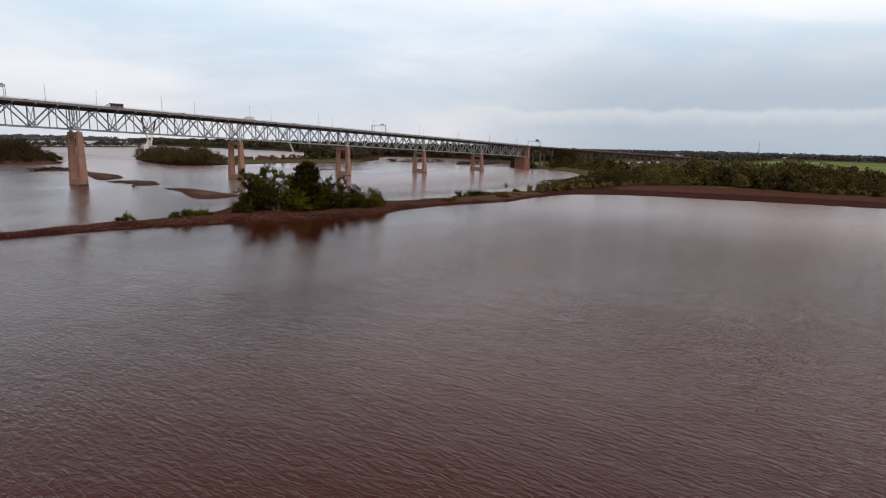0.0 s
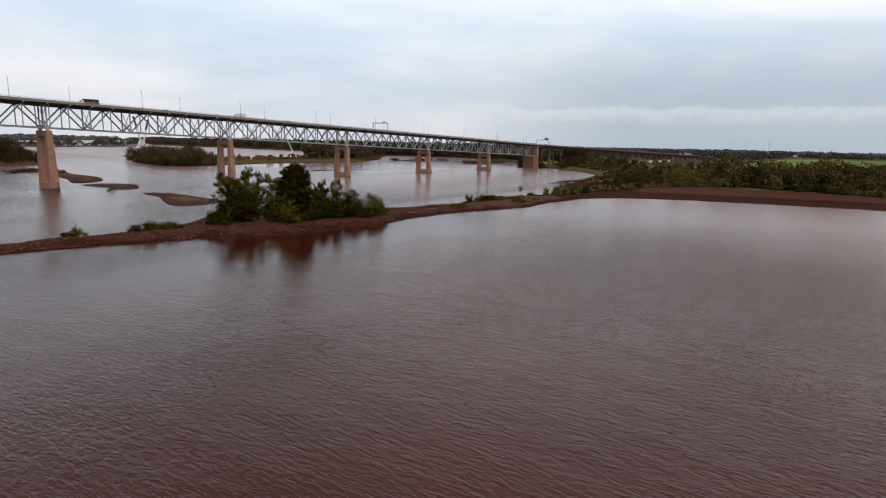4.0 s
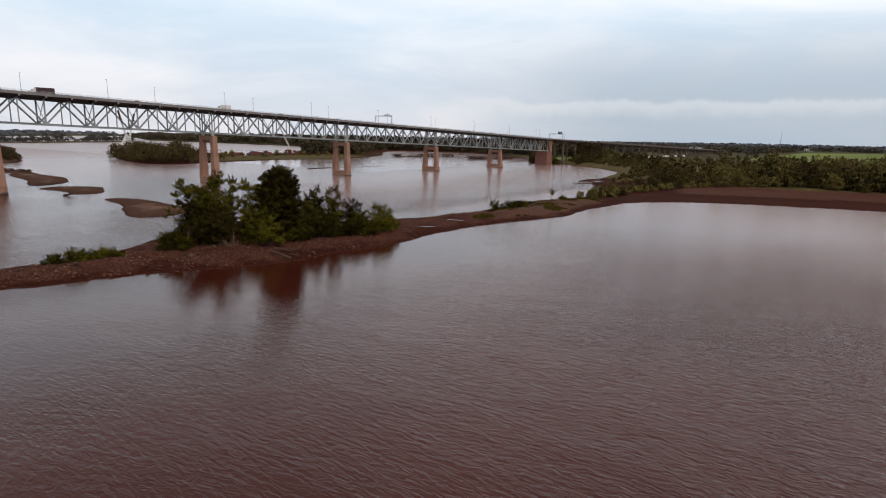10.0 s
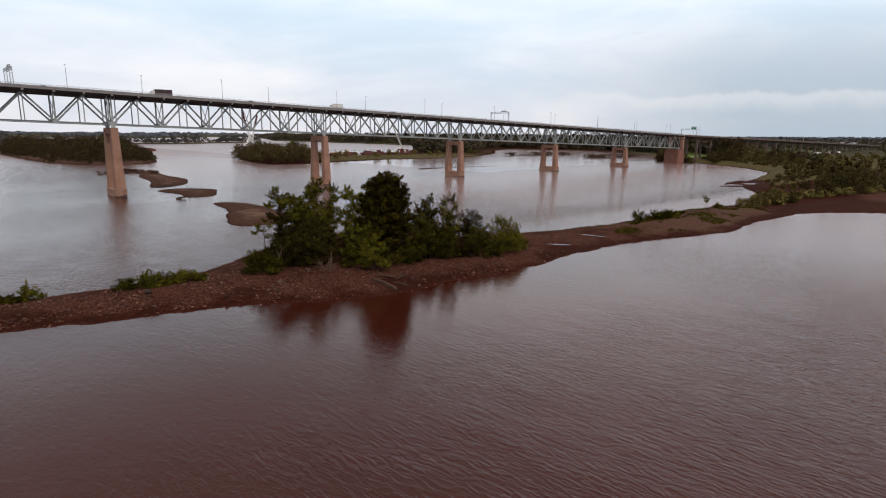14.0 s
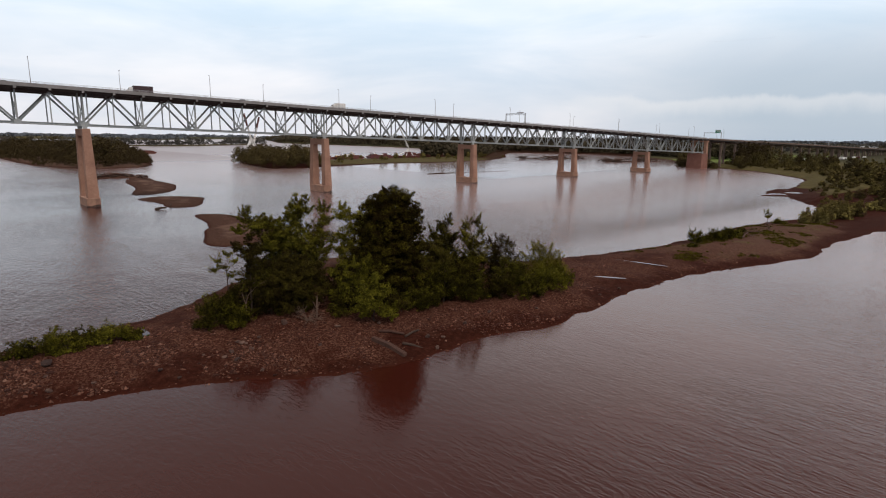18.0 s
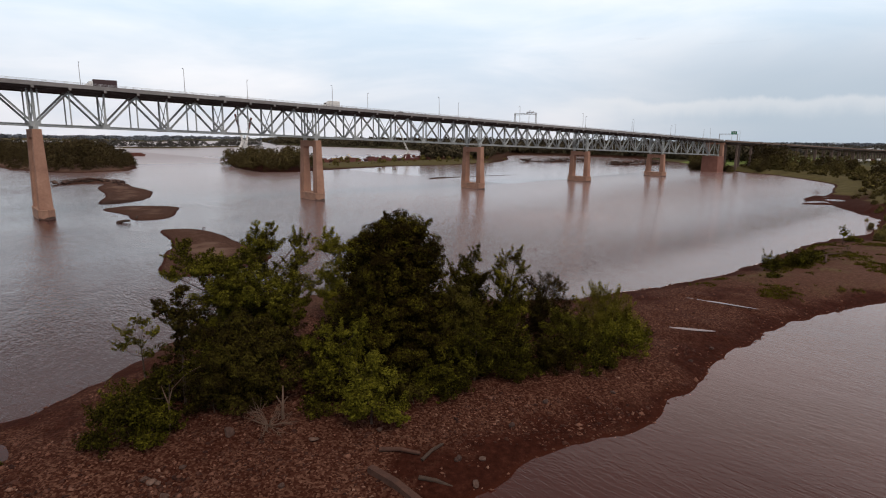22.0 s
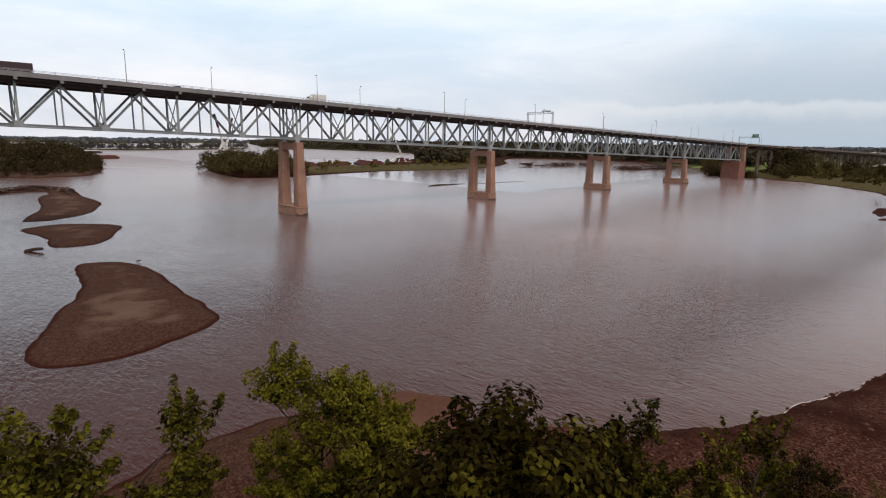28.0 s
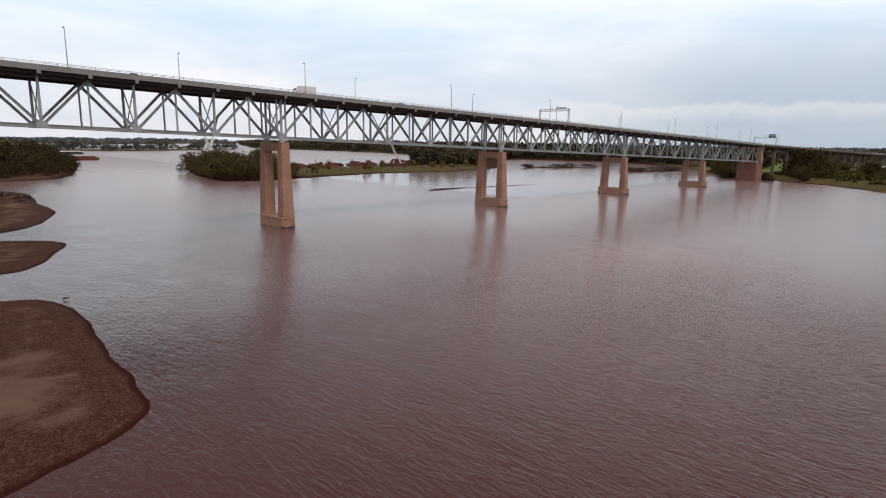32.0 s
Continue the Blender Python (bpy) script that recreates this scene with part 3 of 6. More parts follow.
BAR_C = [(156.5, 388), (169, 427), (173, 474), (184, 500), (187, 530), (176, 552), (184, 556), (192, 535), (189, 484), (191.5, 450), (189, 428), (179, 399), (165, 385.5)]
BAR_D = [(157, 503), (170, 519), (186, 527), (193, 505), (191, 476), (183, 476), (181, 506), (168, 506)]
FLAT_A = [(655, 600), (672, 606), (700, 590), (745, 574), (742, 562), (700, 570), (672, 584)]
FLAT_B = [(676, 498), (700, 502), (740, 494), (775, 478), (768, 466), (730, 470), (690, 482)]
FLAT_C = [(398, 212), (424, 217), (452, 222), (456, 219), (432, 209), (404, 203)]


def rounded(poly, times=2, cut=0.2):
    """The outline with its corners cut away smoothly."""
    for _ in range(times):
        poly = [(a[0] * (1 - f) + b[0] * f, a[1] * (1 - f) + b[1] * f) for a, b in zip(poly, poly[1:] + poly[:1]) for f in (cut, 1 - cut)]
    return poly


BAR_A, BAR_B, BAR_C, BAR_D = (rounded(b_) for b_ in (BAR_A, BAR_B, BAR_C, BAR_D))
# middle, half length, half width, turn, level of the water
PUDDLES = [(186.6, 161.6, 2.8, 0.40, 122, 1.12), (203.4, 165.0, 4.6, 0.33, 101, 1.16), (110.2, 183.4, 1.6, 0.7, 80, 0.98)]


def far_shore(side):
    return [(-4900, side * 3300), (-1500, side * 3100), (300, side * 3400), (900, side * 3000), (1500, side * 3700), (2600, side * 4890), (-4900, side * 4890)]


def ground_height(x, y):
    warp = (vnoise(x, y, 5.0, 3) - 0.5) * 1.5 + (vnoise(x, y, 1.7, 4) - 0.5) * 0.7
    sd = shore_distance(x, y, MAINLAND) + warp
    # the mud flats to the east rise slowly, the spit more steeply
    soft = np.clip((x - 290) / 60, 0, 1) * (y < 330)
    reach = 6.5 + 48 * soft * (y < 185) + 25 * np.clip((y - 420) / 80, 0, 1)
    top = 1.75 + 1.0 * np.clip((x - 330) / 120, 0, 1)
    # a strip of wet flat lies below the dry mud of the east bank
    apron = np.clip((x - 312) / 50, 0, 1) * (y < 160) * np.clip(26 + 0.10 * (x - 340), 0, 46)
    reach = np.where(apron > 0, 34, reach)
    up = top * (1 - np.exp(-np.maximum(sd - apron, 0) / reach)) + np.clip(sd / 6, 0, 1) * (apron > 0) * (0.05 + 0.12 * np.clip(sd / np.maximum(apron, 1), 0, 1))
    z = np.where(sd > 0, up, np.maximum(sd * 0.14, -2.5))
    for poly, high, run in ((ISLAND_WEST, 2.2, 12), (ISLET_NORTH, 1.4, 12), (BAR_A, 0.95, 6), (BAR_B, 0.8, 5), (BAR_C, 0.85, 5), (BAR_D, 0.7, 3), (FLAT_A, 0.7, 4), (FLAT_B, 0.7, 4), (FLAT_C, 0.16, 5), (far_shore(1), 3.0, 40)):
        s = shore_distance(x, y, poly) + warp * 0.6
        z = np.maximum(z, np.where(s > 0, high * (1 - np.exp(-np.maximum(s, 0) / run)), np.maximum(s * 0.14, -2.5)))
    land = np.clip(z, 0, 1)
    z = z + land * ((vnoise(x, y, 9, 5) - 0.5) * 0.5 + (vnoise(x, y, 2.6, 6) - 0.5) * 0.26 + (vnoise(x, y, 0.9, 7) - 0.5) * 0.10)
    # the head of the bay is half drowned mud
    m = np.exp(-(((x - 440) / 34) ** 2 + ((y - 212) / 14) ** 2) ** 2)
    z = z * (1 - m) + m * ((vnoise(x * 0.5, y, 4.0, 41) - 0.55) * 0.5)
    # the sand behind the grove lies awash
    m = np.exp(-(((x - 172) / 13) ** 2 + ((y - 204) / 13) ** 2) ** 2)
    z = np.where(z > -0.05, z * (1 - m) + m * np.minimum(z, 0.05 + (vnoise(x, y, 6.0, 43) - 0.5) * 0.20 + 0.10 * np.clip((y - 205) / 8, -1, 1)), z)
    # the land rolls gently far inland
    far = np.clip((np.hypot(x - 400, y - 300) - 700) / 1500, 0, 1)
    z = z + np.where(z > 0.8, far * 7.0 * vnoise(x, y, 700, 8), 0)
    for px_, py_, a, b_, ang, level in PUDDLES:
        c, s_ = math.cos(radians(ang)), math.sin(radians(ang))
        u, v = (x - px_) * c + (y - py_) * s_, -(x - px_) * s_ + (y - py_) * c
        w = np.exp(-((u / (a * 1.3)) ** 2 + (v / (b_ * 2.2)) ** 2) ** 2)
        z = z * (1 - w) + (level - 0.14) * w
    return z


def height_at(x, y):
    return float(ground_height(np.array([float(x)]), np.array([float(y)]))[0])


def axis_lines(spans):
    out = []
    for a, b, step in spans:
        out += list(np.arange(a, b - 1e-6, step))
    return np.array(out + [spans[-1][1]])


gx = axis_lines([(-4900, -900, 400), (-900, -100, 80), (-100, 40, 7), (40, 215, 0.85), (215, 320, 1.6), (320, 520, 3), (520, 900, 8), (900, 1500, 30), (1500, 4900, 170)])
gy = axis_lines([(-4900, -500, 400), (-500, 0, 25), (0, 140, 4), (140, 216, 0.85), (216, 235, 1.6), (235, 320, 1.2), (320, 420, 1.8), (420, 700, 5), (700, 1100, 15), (1100, 2100, 40), (2100, 4900, 140)])
X, Y = np.meshgrid(gx, gy, indexing="ij")
Z = ground_height(X.ravel(), Y.ravel())
nx_, ny_ = len(gx), len(gy)
idx = np.arange(nx_ * ny_).reshape(nx_, ny_)
quads = np.stack([idx[:-1, :-1], idx[1:, :-1], idx[1:, 1:], idx[:-1, 1:]], -1).reshape(-1, 4)
gm = bpy.data.meshes.new("ground")
gm.vertices.add(nx_ * ny_)
gm.vertices.foreach_set("co", np.stack([X.ravel(), Y.ravel(), Z], -1).astype(np.float32).ravel())
gm.loops.add(quads.size)
gm.loops.foreach_set("vertex_index", quads.astype(np.int32).ravel())
gm.polygons.add(len(quads))
gm.polygons.foreach_set("loop_start", np.arange(0, quads.size, 4, dtype=np.int32))
gm.polygons.foreach_set("loop_total", np.full(len(quads), 4, dtype=np.int32))
gm.polygons.foreach_set("use_smooth", np.ones(len(quads), bool))
gm.materials.append(GROUND)
gm.update(calc_edges=True)
tagged(new("ground", gm), "reddish-brown mud, gravel spit, sandbars and green fields beyond", "ground", kind="structure")

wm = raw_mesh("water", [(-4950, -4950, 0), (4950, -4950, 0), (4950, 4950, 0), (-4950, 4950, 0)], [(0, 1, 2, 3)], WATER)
tagged(new("water", wm), "muddy red-brown tidal river with small wind ripples", "water", kind="structure")

# a thin line of foam where the basin laps the spit
FX = np.arange(183.0, 300.0, 0.45)
FY = np.arange(160.0, 206.0, 0.12)
FZ = ground_height(np.repeat(FX, len(FY)), np.tile(FY, len(FX))).reshape(len(FX), len(FY)) > 0.02
FL = np.array([FY[np.nonzero(row)[0][-1]] for row in FZ])
FW = np.clip(vnoise(FX, FL, 3.0, 61) - 0.42, 0, 1) * 0.9
foam = [(x_, y_ + k_ * w_, 0.035 - 0.02 * k_) for x_, y_, w_ in zip(FX, FL, FW) for k_ in (-0.3, 0.7)]
tagged(new("foam_line", raw_mesh("foam_line", foam, [(2 * i, 2 * i + 2, 2 * i + 3, 2 * i + 1) for i in range(len(FX) - 1) if FW[i] + FW[i + 1] > 0.02], FOAM)), "thin broken line of white foam along the shore", "foam", kind="stuff")

for px_, py_, a, b_, ang, lv in PUDDLES:
    c, s_ = math.cos(radians(ang)), math.sin(radians(ang))
    V = [(px_, py_, lv)]
    for k in range(28):
        t = 2 * math.pi * k / 28
        r = 1.25 + 0.12 * math.sin(3 * t + a)
        u, v = a * r * math.cos(t), b_ * r * math.sin(t)
        V.append((px_ + u * c - v * s_, py_ + u * s_ + v * c, lv))
    F = [(0, 1 + k, 1 + (k + 1) % 28) for k in range(28)]
    tagged(new("puddle", raw_mesh("puddle", V, F, PUDDLE)), "still rain puddle lying in brown mud", "puddle", kind="structure")

# ---- bridge ----
AX, PX, SLOPE = 358.0, 135.8, -0.0302
HALF, EDGE = 4.9, 8.2
CHORD0, RAIL0 = 30.2, 44.2


def truss_span():
    """One deck-truss span of ten panels, 100 m long, hung from its left end at the lower chord's height."""
    sp = thing("truss_span", (PX, AX, CHORD0), "grey-green painted steel deck truss span with braced panels", "bridge span", "bridge spans")
    dz = RAIL0 - CHORD0

    def low(i):
        return SLOPE * 10 * i

    def up(i):
        return low(i) + dz - 3.05

    both = (-HALF, HALF)
    for y in both:
        child("lower_chord", raw_mesh("lower_chord", *i_beam_vf((0, y, 0), (100, y, SLOPE * 100), 0.75, 0.8, 0.14), STEEL), sp)
        child("upper_chord", raw_mesh("upper_chord", *i_beam_vf((0, y, up(0)), (100, y, up(10)), 0.7, 0.75, 0.12), STEEL_SHADED), sp)
        for i in range(10):
            a, b = (low(i), up(i + 1)) if i % 2 == 0 else (up(i), low(i + 1))
            child("diagonal", raw_mesh("diagonal", *i_beam_vf((10 * i, y, a), (10 * i + 10, y, b), 0.62, 0.62, 0.11), STEEL), sp)
        for i in range(10):
            w = 0.55 if i % 2 == 0 else 0.36
            child("vertical_post", raw_mesh("vertical_post", *i_beam_vf((10 * i, y, low(i)), (10 * i, y, up(i) + 0.6), w, 0.5, 0.08), STEEL), sp)
        if y:
            for dx in (-1.4, 1.4):
                child("bearing_post", raw_mesh("bearing_post", *i_beam_vf((dx if dx > 0 else 100 + dx, y, low(0 if dx > 0 else 10)), (dx if dx > 0 else 100 + dx, y, up(0 if dx > 0 else 10) + 0.4), 0.4, 0.45, 0.08), STEEL), sp)
        for i in range(0, 11, 2):
            s = 1.3 if i in (0, 10) else 1.15
            x0, x1 = max(10 * i - s, 0.02), min(10 * i + s, 99.98)
            ys = y + (0.42 if y > 0 else -0.42)
            zc = low(i)
            V = [(x0, ys, zc - 0.45), (x1, ys, zc - 0.45), (x1, ys, zc + 0.55), (10 * i + 0.5 if i < 10 else x1, ys, zc + 1.15), (10 * i - 0.5 if i else x0, ys, zc + 1.15), (x0, ys, zc + 0.55)]
            V2 = [(vx, vy + (0.05 if y > 0 else -0.05), vz) for vx, vy, vz in V]
            F = [tuple(range(6)), tuple(range(11, 5, -1))] + [(k, k + 6, (k + 1) % 6 + 6, (k + 1) % 6) for k in range(6)]
            child("gusset_plate", raw_mesh("gusset_plate", V + V2, F, STEEL), sp)
    for i in range(10):
        x = 10 * i
        # floor beam with its cantilever brackets
        t = low(i) + dz - 1.95
        V = [(x - 0.3, -EDGE + 0.1, t), (x - 0.3, -EDGE + 0.1, t - 0.55), (x - 0.3, -HALF - 0.3, t - 0.95), (x - 0.3, HALF + 0.3, t - 0.95), (x - 0.3, EDGE - 0.1, t - 0.55), (x - 0.3, EDGE - 0.1, t)]
        V += [(x + 0.3, b, c) for _, b, c in V]
        F = [tuple(range(6)), tuple(range(11, 5, -1))] + [(k, k + 6, (k + 1) % 6 + 6, (k + 1) % 6) for k in range(6)]
        child("floor_beam", raw_mesh("floor_beam", V, F, STEEL_SHADED), sp)
        for y in (-EDGE - 0.10, EDGE + 0.10):
            child("bracket_plate", raw_mesh("bracket_plate", *box_vf(x - 0.42, x + 0.42, y - 0.09, y + 0.09, t - 0.75, t + 0.5), FASCIA), sp)
        for k in (0, 1):
            z0, z1 = (low(i), up(i)) if k == 0 else (up(i), low(i))
            if i % 2 == 0:
                child("sway_brace", raw_mesh("sway_brace", *beam_vf((x + 0.12 * k, -HALF, z0), (x + 0.12 * k, HALF, z1), 0.22, 0.26), STEEL), sp)
            y0 = -HALF if k == 0 else HALF
            child("lateral_brace", raw_mesh("lateral_brace", *beam_vf((x, y0, low(i) - 0.1 * k), (x + 10, -y0, low(i + 1) - 0.1 * k), 0.25, 0.2), STEEL), sp)
        child("cross_strut", raw_mesh("cross_strut", *beam_vf((x, -HALF, low(i)), (x, HALF, low(i)), 0.35, 0.4), STEEL), sp)
    for k in range(7):
        y = -6.6 + 2.2 * k
        child("stringer", raw_mesh("stringer", *i_beam_vf((0, y, dz - 2.32), (100, y, dz - 2.32 + SLOPE * 100), 0.4, 0.7), STEEL_SHADED), sp)
    e = 100 * SLOPE

    def slab(y0, y1, z0, z1):
        return [(x, y, z + (e if x else 0)) for x in (0, 100) for y in (y0, y1) for z in (z0, z1)], BOX_F

    child("deck_slab", raw_mesh("deck_slab", *slab(-EDGE, EDGE, dz - 1.95, dz - 1.62), ASPHALT), sp)
    for sgn in (-1, 1):
        y0, y1 = sorted((sgn * (EDGE + 0.004), sgn * (EDGE - 0.35)))
        child("fascia_beam", raw_mesh("fascia_beam", *slab(y0 - 0.03, y1 + 0.03, dz - 1.92, dz - 1.15), FASCIA), sp)
        child("parapet", raw_mesh("parapet", *slab(y0 + 0.06, y1 - 0.03, dz - 1.15, dz - 0.62), FASCIA), sp)
        yr = (y0 + y1) / 2
        bars = [beam_vf((0, yr, dz - h), (100, yr, dz - h + e), 0.09, 0.09) for h in (0.05, 0.34)]
        bars += [beam_vf((x, yr, dz - 0.65 + SLOPE * x), (x, yr, dz + SLOPE * x), 0.12, 0.12) for x in np.arange(1.25, 100, 2.5)]
        child("railing", raw_mesh("railing", *join_vf(bars), GALV), sp)
    med = slab(-0.3, 0.3, dz - 1.62, dz - 0.8)
    child("median_barrier", raw_mesh("median_barrier", *med, FASCIA), sp)
    return sp


span = truss_span()
for k in (-1, 1, 2, 3, 4):
    copy_thing(span, pose(PX + 100 * k, AX, CHORD0 + 100 * k * SLOPE))


def taper(x0, x1, y0, y1, z0, u0, u1, v0, v1, z1):
    return [(x0, y0, z0), (x0, y1, z0), (x1, y0, z0), (x1, y1, z0), (u0, v0, z1), (u0, v1, z1), (u1, v0, z1), (u1, v1, z1)], [(0, 1, 3, 2), (4, 6, 7, 5), (0, 4, 5, 1), (2, 3, 7, 6), (0, 2, 6, 4), (1, 5, 7, 3)]


def bevelled(name, vf, mat, parent, width=0.12, label=""):
    bm = bmesh.new()
    vs = [bm.verts.new(p) for p in vf[0]]
    for q in vf[1]:
        bm.faces.new([vs[i] for i in q])
    bmesh.ops.recalc_face_normals(bm, faces=bm.faces[:])
    bmesh.ops.bevel(bm, geom=bm.edges[:], offset=width, segments=1, affect="EDGES")
    return part(name, bm, mat, parent, label)


def pier(k):
    x, top = PX + 100 * k, CHORD0 + 100 * k * SLOPE - 1.35
    p = thing("bridge_pier", (x, AX, 0), "tall tan concrete pier of two tapered columns on a river plinth", "bridge pier", "bridge piers")
    pl = 3.3
    V = [(-2.4, -7.0, -3), (0, -9.6, -3), (2.4, -7.0, -3), (2.4, 7.0, -3), (0, 9.6, -3), (-2.4, 7.0, -3)]
    V += [(a * 0.96, b * 0.985, pl) for a, b, _ in V]
    F = [tuple(range(5, -1, -1)), tuple(range(6, 12))] + [(i, (i + 1) % 6, (i + 1) % 6 + 6, i + 6) for i in range(6)]
    bevelled("plinth", (V, F), CONCRETE_WET, p, 0.15, "water-stained concrete plinth")
    # dark weed and silt below the tide mark, and the lip round the plinth's top
    W = [(a * 1.012, b * 1.006, z_ if z_ < 0 else 0.95) for a, b, z_ in V]
    bevelled("tide_band", (W, F), TIDE, p, 0.05, "dark wet tide-stained band")
    W = [(a * 1.03, b * 1.012, pl + 0.002 if z_ > 0 else pl - 0.45) for a, b, z_ in V]
    bevelled("plinth_lip", (W, F), CONCRETE_WET, p, 0.06)
    g = (top - pl) / 24.0
    for s in (-1, 1):
        b0, b1 = sorted((s * (4.35 - 0.2 * g), s * (7.3 + 0.5 * g)))
        t0, t1 = sorted((s * 4.2, s * 6.9))
        hx = 1.35 + 0.55 * g
        bevelled("column", taper(-hx, hx, b0, b1, pl, -1.3, 1.3, t0, t1, top), CONCRETE, p)
        for sx in (-1, 1):
            # the raised rib up the face of each column
            r = taper(sx * (hx + 0.0) - 0.12, sx * (hx + 0.0) + 0.12, (b0 + b1) / 2 - 0.6, (b0 + b1) / 2 + 0.6, pl, sx * 1.3 - 0.12, sx * 1.3 + 0.12, (t0 + t1) / 2 - 0.5, (t0 + t1) / 2 + 0.5, top - 1.5)
            child("column_rib", raw_mesh("column_rib", *r, CONCRETE), p)
    # cap beam with haunched corners
    pts = [(-4.3, top - 0.25), (-4.3, top - 3.5), (-3.75, top - 2.85), (-3.2, top - 2.6), (3.2, top - 2.6), (3.75, top - 2.85), (4.3, top - 3.5), (4.3, top - 0.25)]
    V = [(-1.22, a, b) for a, b in pts] + [(1.22, a, b) for a, b in pts]
    n = len(pts)
    F = [tuple(range(n)), tuple(range(2 * n - 1, n - 1, -1))] + [(i, i + n, (i + 1) % n + n, (i + 1) % n) for i in range(n)]
    bevelled("cap_beam", (V, F), CONCRETE, p, 0.06)
    for s in (-1, 1):
        child("bearing", raw_mesh("bearing", *box_vf(-0.7, 0.7, s * HALF - 0.5, s * HALF + 0.5, top - 0.02, top + 0.96), STEEL), p)
    return p


for k in range(-1, 5):
    pier(k)

# ---- trees ----
RNG = np.random.default_rng(7)


def unit(v):
    return v / np.maximum(np.linalg.norm(v, axis=-1, keepdims=True), 1e-9)


def leaf_quads(centres, normals, length, width, rng):
    """Pointed leaves, lightly folded, one quad each."""
    n = len(centres)
    a = unit(np.cross(normals, rng.normal(size=(n, 3))))
    b = np.cross(normals, a)
    L = length * rng.uniform(0.6, 1.25, (n, 1)) / 2
    W = width * rng.uniform(0.6, 1.25, (n, 1)) / 2
    fold = normals * W * 0.35
    return np.stack([centres - a * L, centres + b * W + fold, centres + a * L, centres - b * W + fold], 1)


def plant(name, at, meshes, label, category, group="", rz=0.0, scale=1.0):
    z = height_at(at[0], at[1]) - 0.05
    t = thing(name, (at[0], at[1], z), label, category, group, rz)
    t.scale = (scale, scale, scale)
    child("trunk", meshes[0], t)
    child("crown", meshes[1], t)
    return t


def dome(rng, r, top, base, n):
    """Lobes that fill a broad rounded crown from base to top."""
    h = top - base
    out = [(0, 0, base + h * 0.42, r * 0.84, h * 0.42), (0, 0, top - r * 0.52, r * 0.54, r * 0.52), (0, 0, top - r * 1.05, r * 0.70, r * 0.6)]
    for i in range(n):
        f = (i + 0.5) / n
        z = base + h * (0.10 + 0.74 * f)
        w = r * (1.12 - 0.58 * f ** 1.6)
        an = i * 2.4 + rng.uniform(-0.5, 0.5)
        s = r * rng.uniform(0.36, 0.52)
        out.append((w * 0.66 * math.cos(an), w * 0.66 * math.sin(an), z, s, s * rng.uniform(0.8, 1.1)))
    return out


# u runs along the spit to the south-east, v across it to the north-east
ALONG, ACROSS = np.array([0.747, -0.665, 0]), np.array([0.665, 0.747, 0])


def leafy_clumps(rng, lobes, per, finger, thick=1.0):
    """Leaf places and normals for lobes (x, y, z, rx, rz), gathered in separate clumps; also the clumps' middles."""
    P, N, C = [], [], []
    for cx, cy, cz, rx, rz in lobes:
        nc = max(9, int(4.8 * rx * (rx + rz) * 0.5 * thick))
        d = unit(rng.normal(size=(nc, 3)) + np.array([0, 0, 0.25]))
        c = np.array([cx, cy, cz]) + d * rng.uniform(0.62, 1.06, (nc, 1)) * np.array([rx, rx, rz])
        cr = rng.uniform(0.36, 0.86, nc) * np.clip(rx / 1.8, 0.55, 1.15)
        axis = unit(d * np.array([1, 1, 0.5]) + np.array([0, 0, 0.75]) + rng.normal(size=(nc, 3)) * 0.25)
        reach = cr * (1.0 + finger * rng.uniform(0.2, 1.6, nc))
        k = rng.poisson(1.2 * per * (cr / 0.56) ** 1.7 * (1 + 0.3 * finger))
        w = np.repeat(np.arange(nc), k)
        o = unit(rng.normal(size=(len(w), 3)))
        run = rng.uniform(-0.8, 1.0, (len(w), 1))
        body = o * (cr[w] * rng.uniform(0.35, 1.0, len(w)) ** 0.5)[:, None] * np.array([1, 1, 0.72])
        slim = o * (cr[w] * rng.uniform(0.15, 0.62, len(w)))[:, None] * (1.0 - 0.55 * np.clip(run, 0, 1)) + axis[w] * reach[w][:, None] * run
        P.append(c[w] + np.where((rng.random(nc) < finger)[w][:, None], slim, body))
        N.append(unit(0.9 * o + 0.45 * d[w] + 0.35 * rng.normal(size=o.shape) + np.array([0, 0, 0.35])))
        # the shaded leaves inside the lobe
        m = int(per * nc * 0.4)
        q = unit(rng.normal(size=(m, 3))) * rng.uniform(0.1, 0.72, (m, 1))
        P.append(np.array([cx, cy, cz]) + q * np.array([rx, rx, rz]))
        N.append(unit(rng.normal(size=(m, 3))))
        C.append((np.array([cx, cy, cz]), c))
    return np.concatenate(P), np.concatenate(N), C


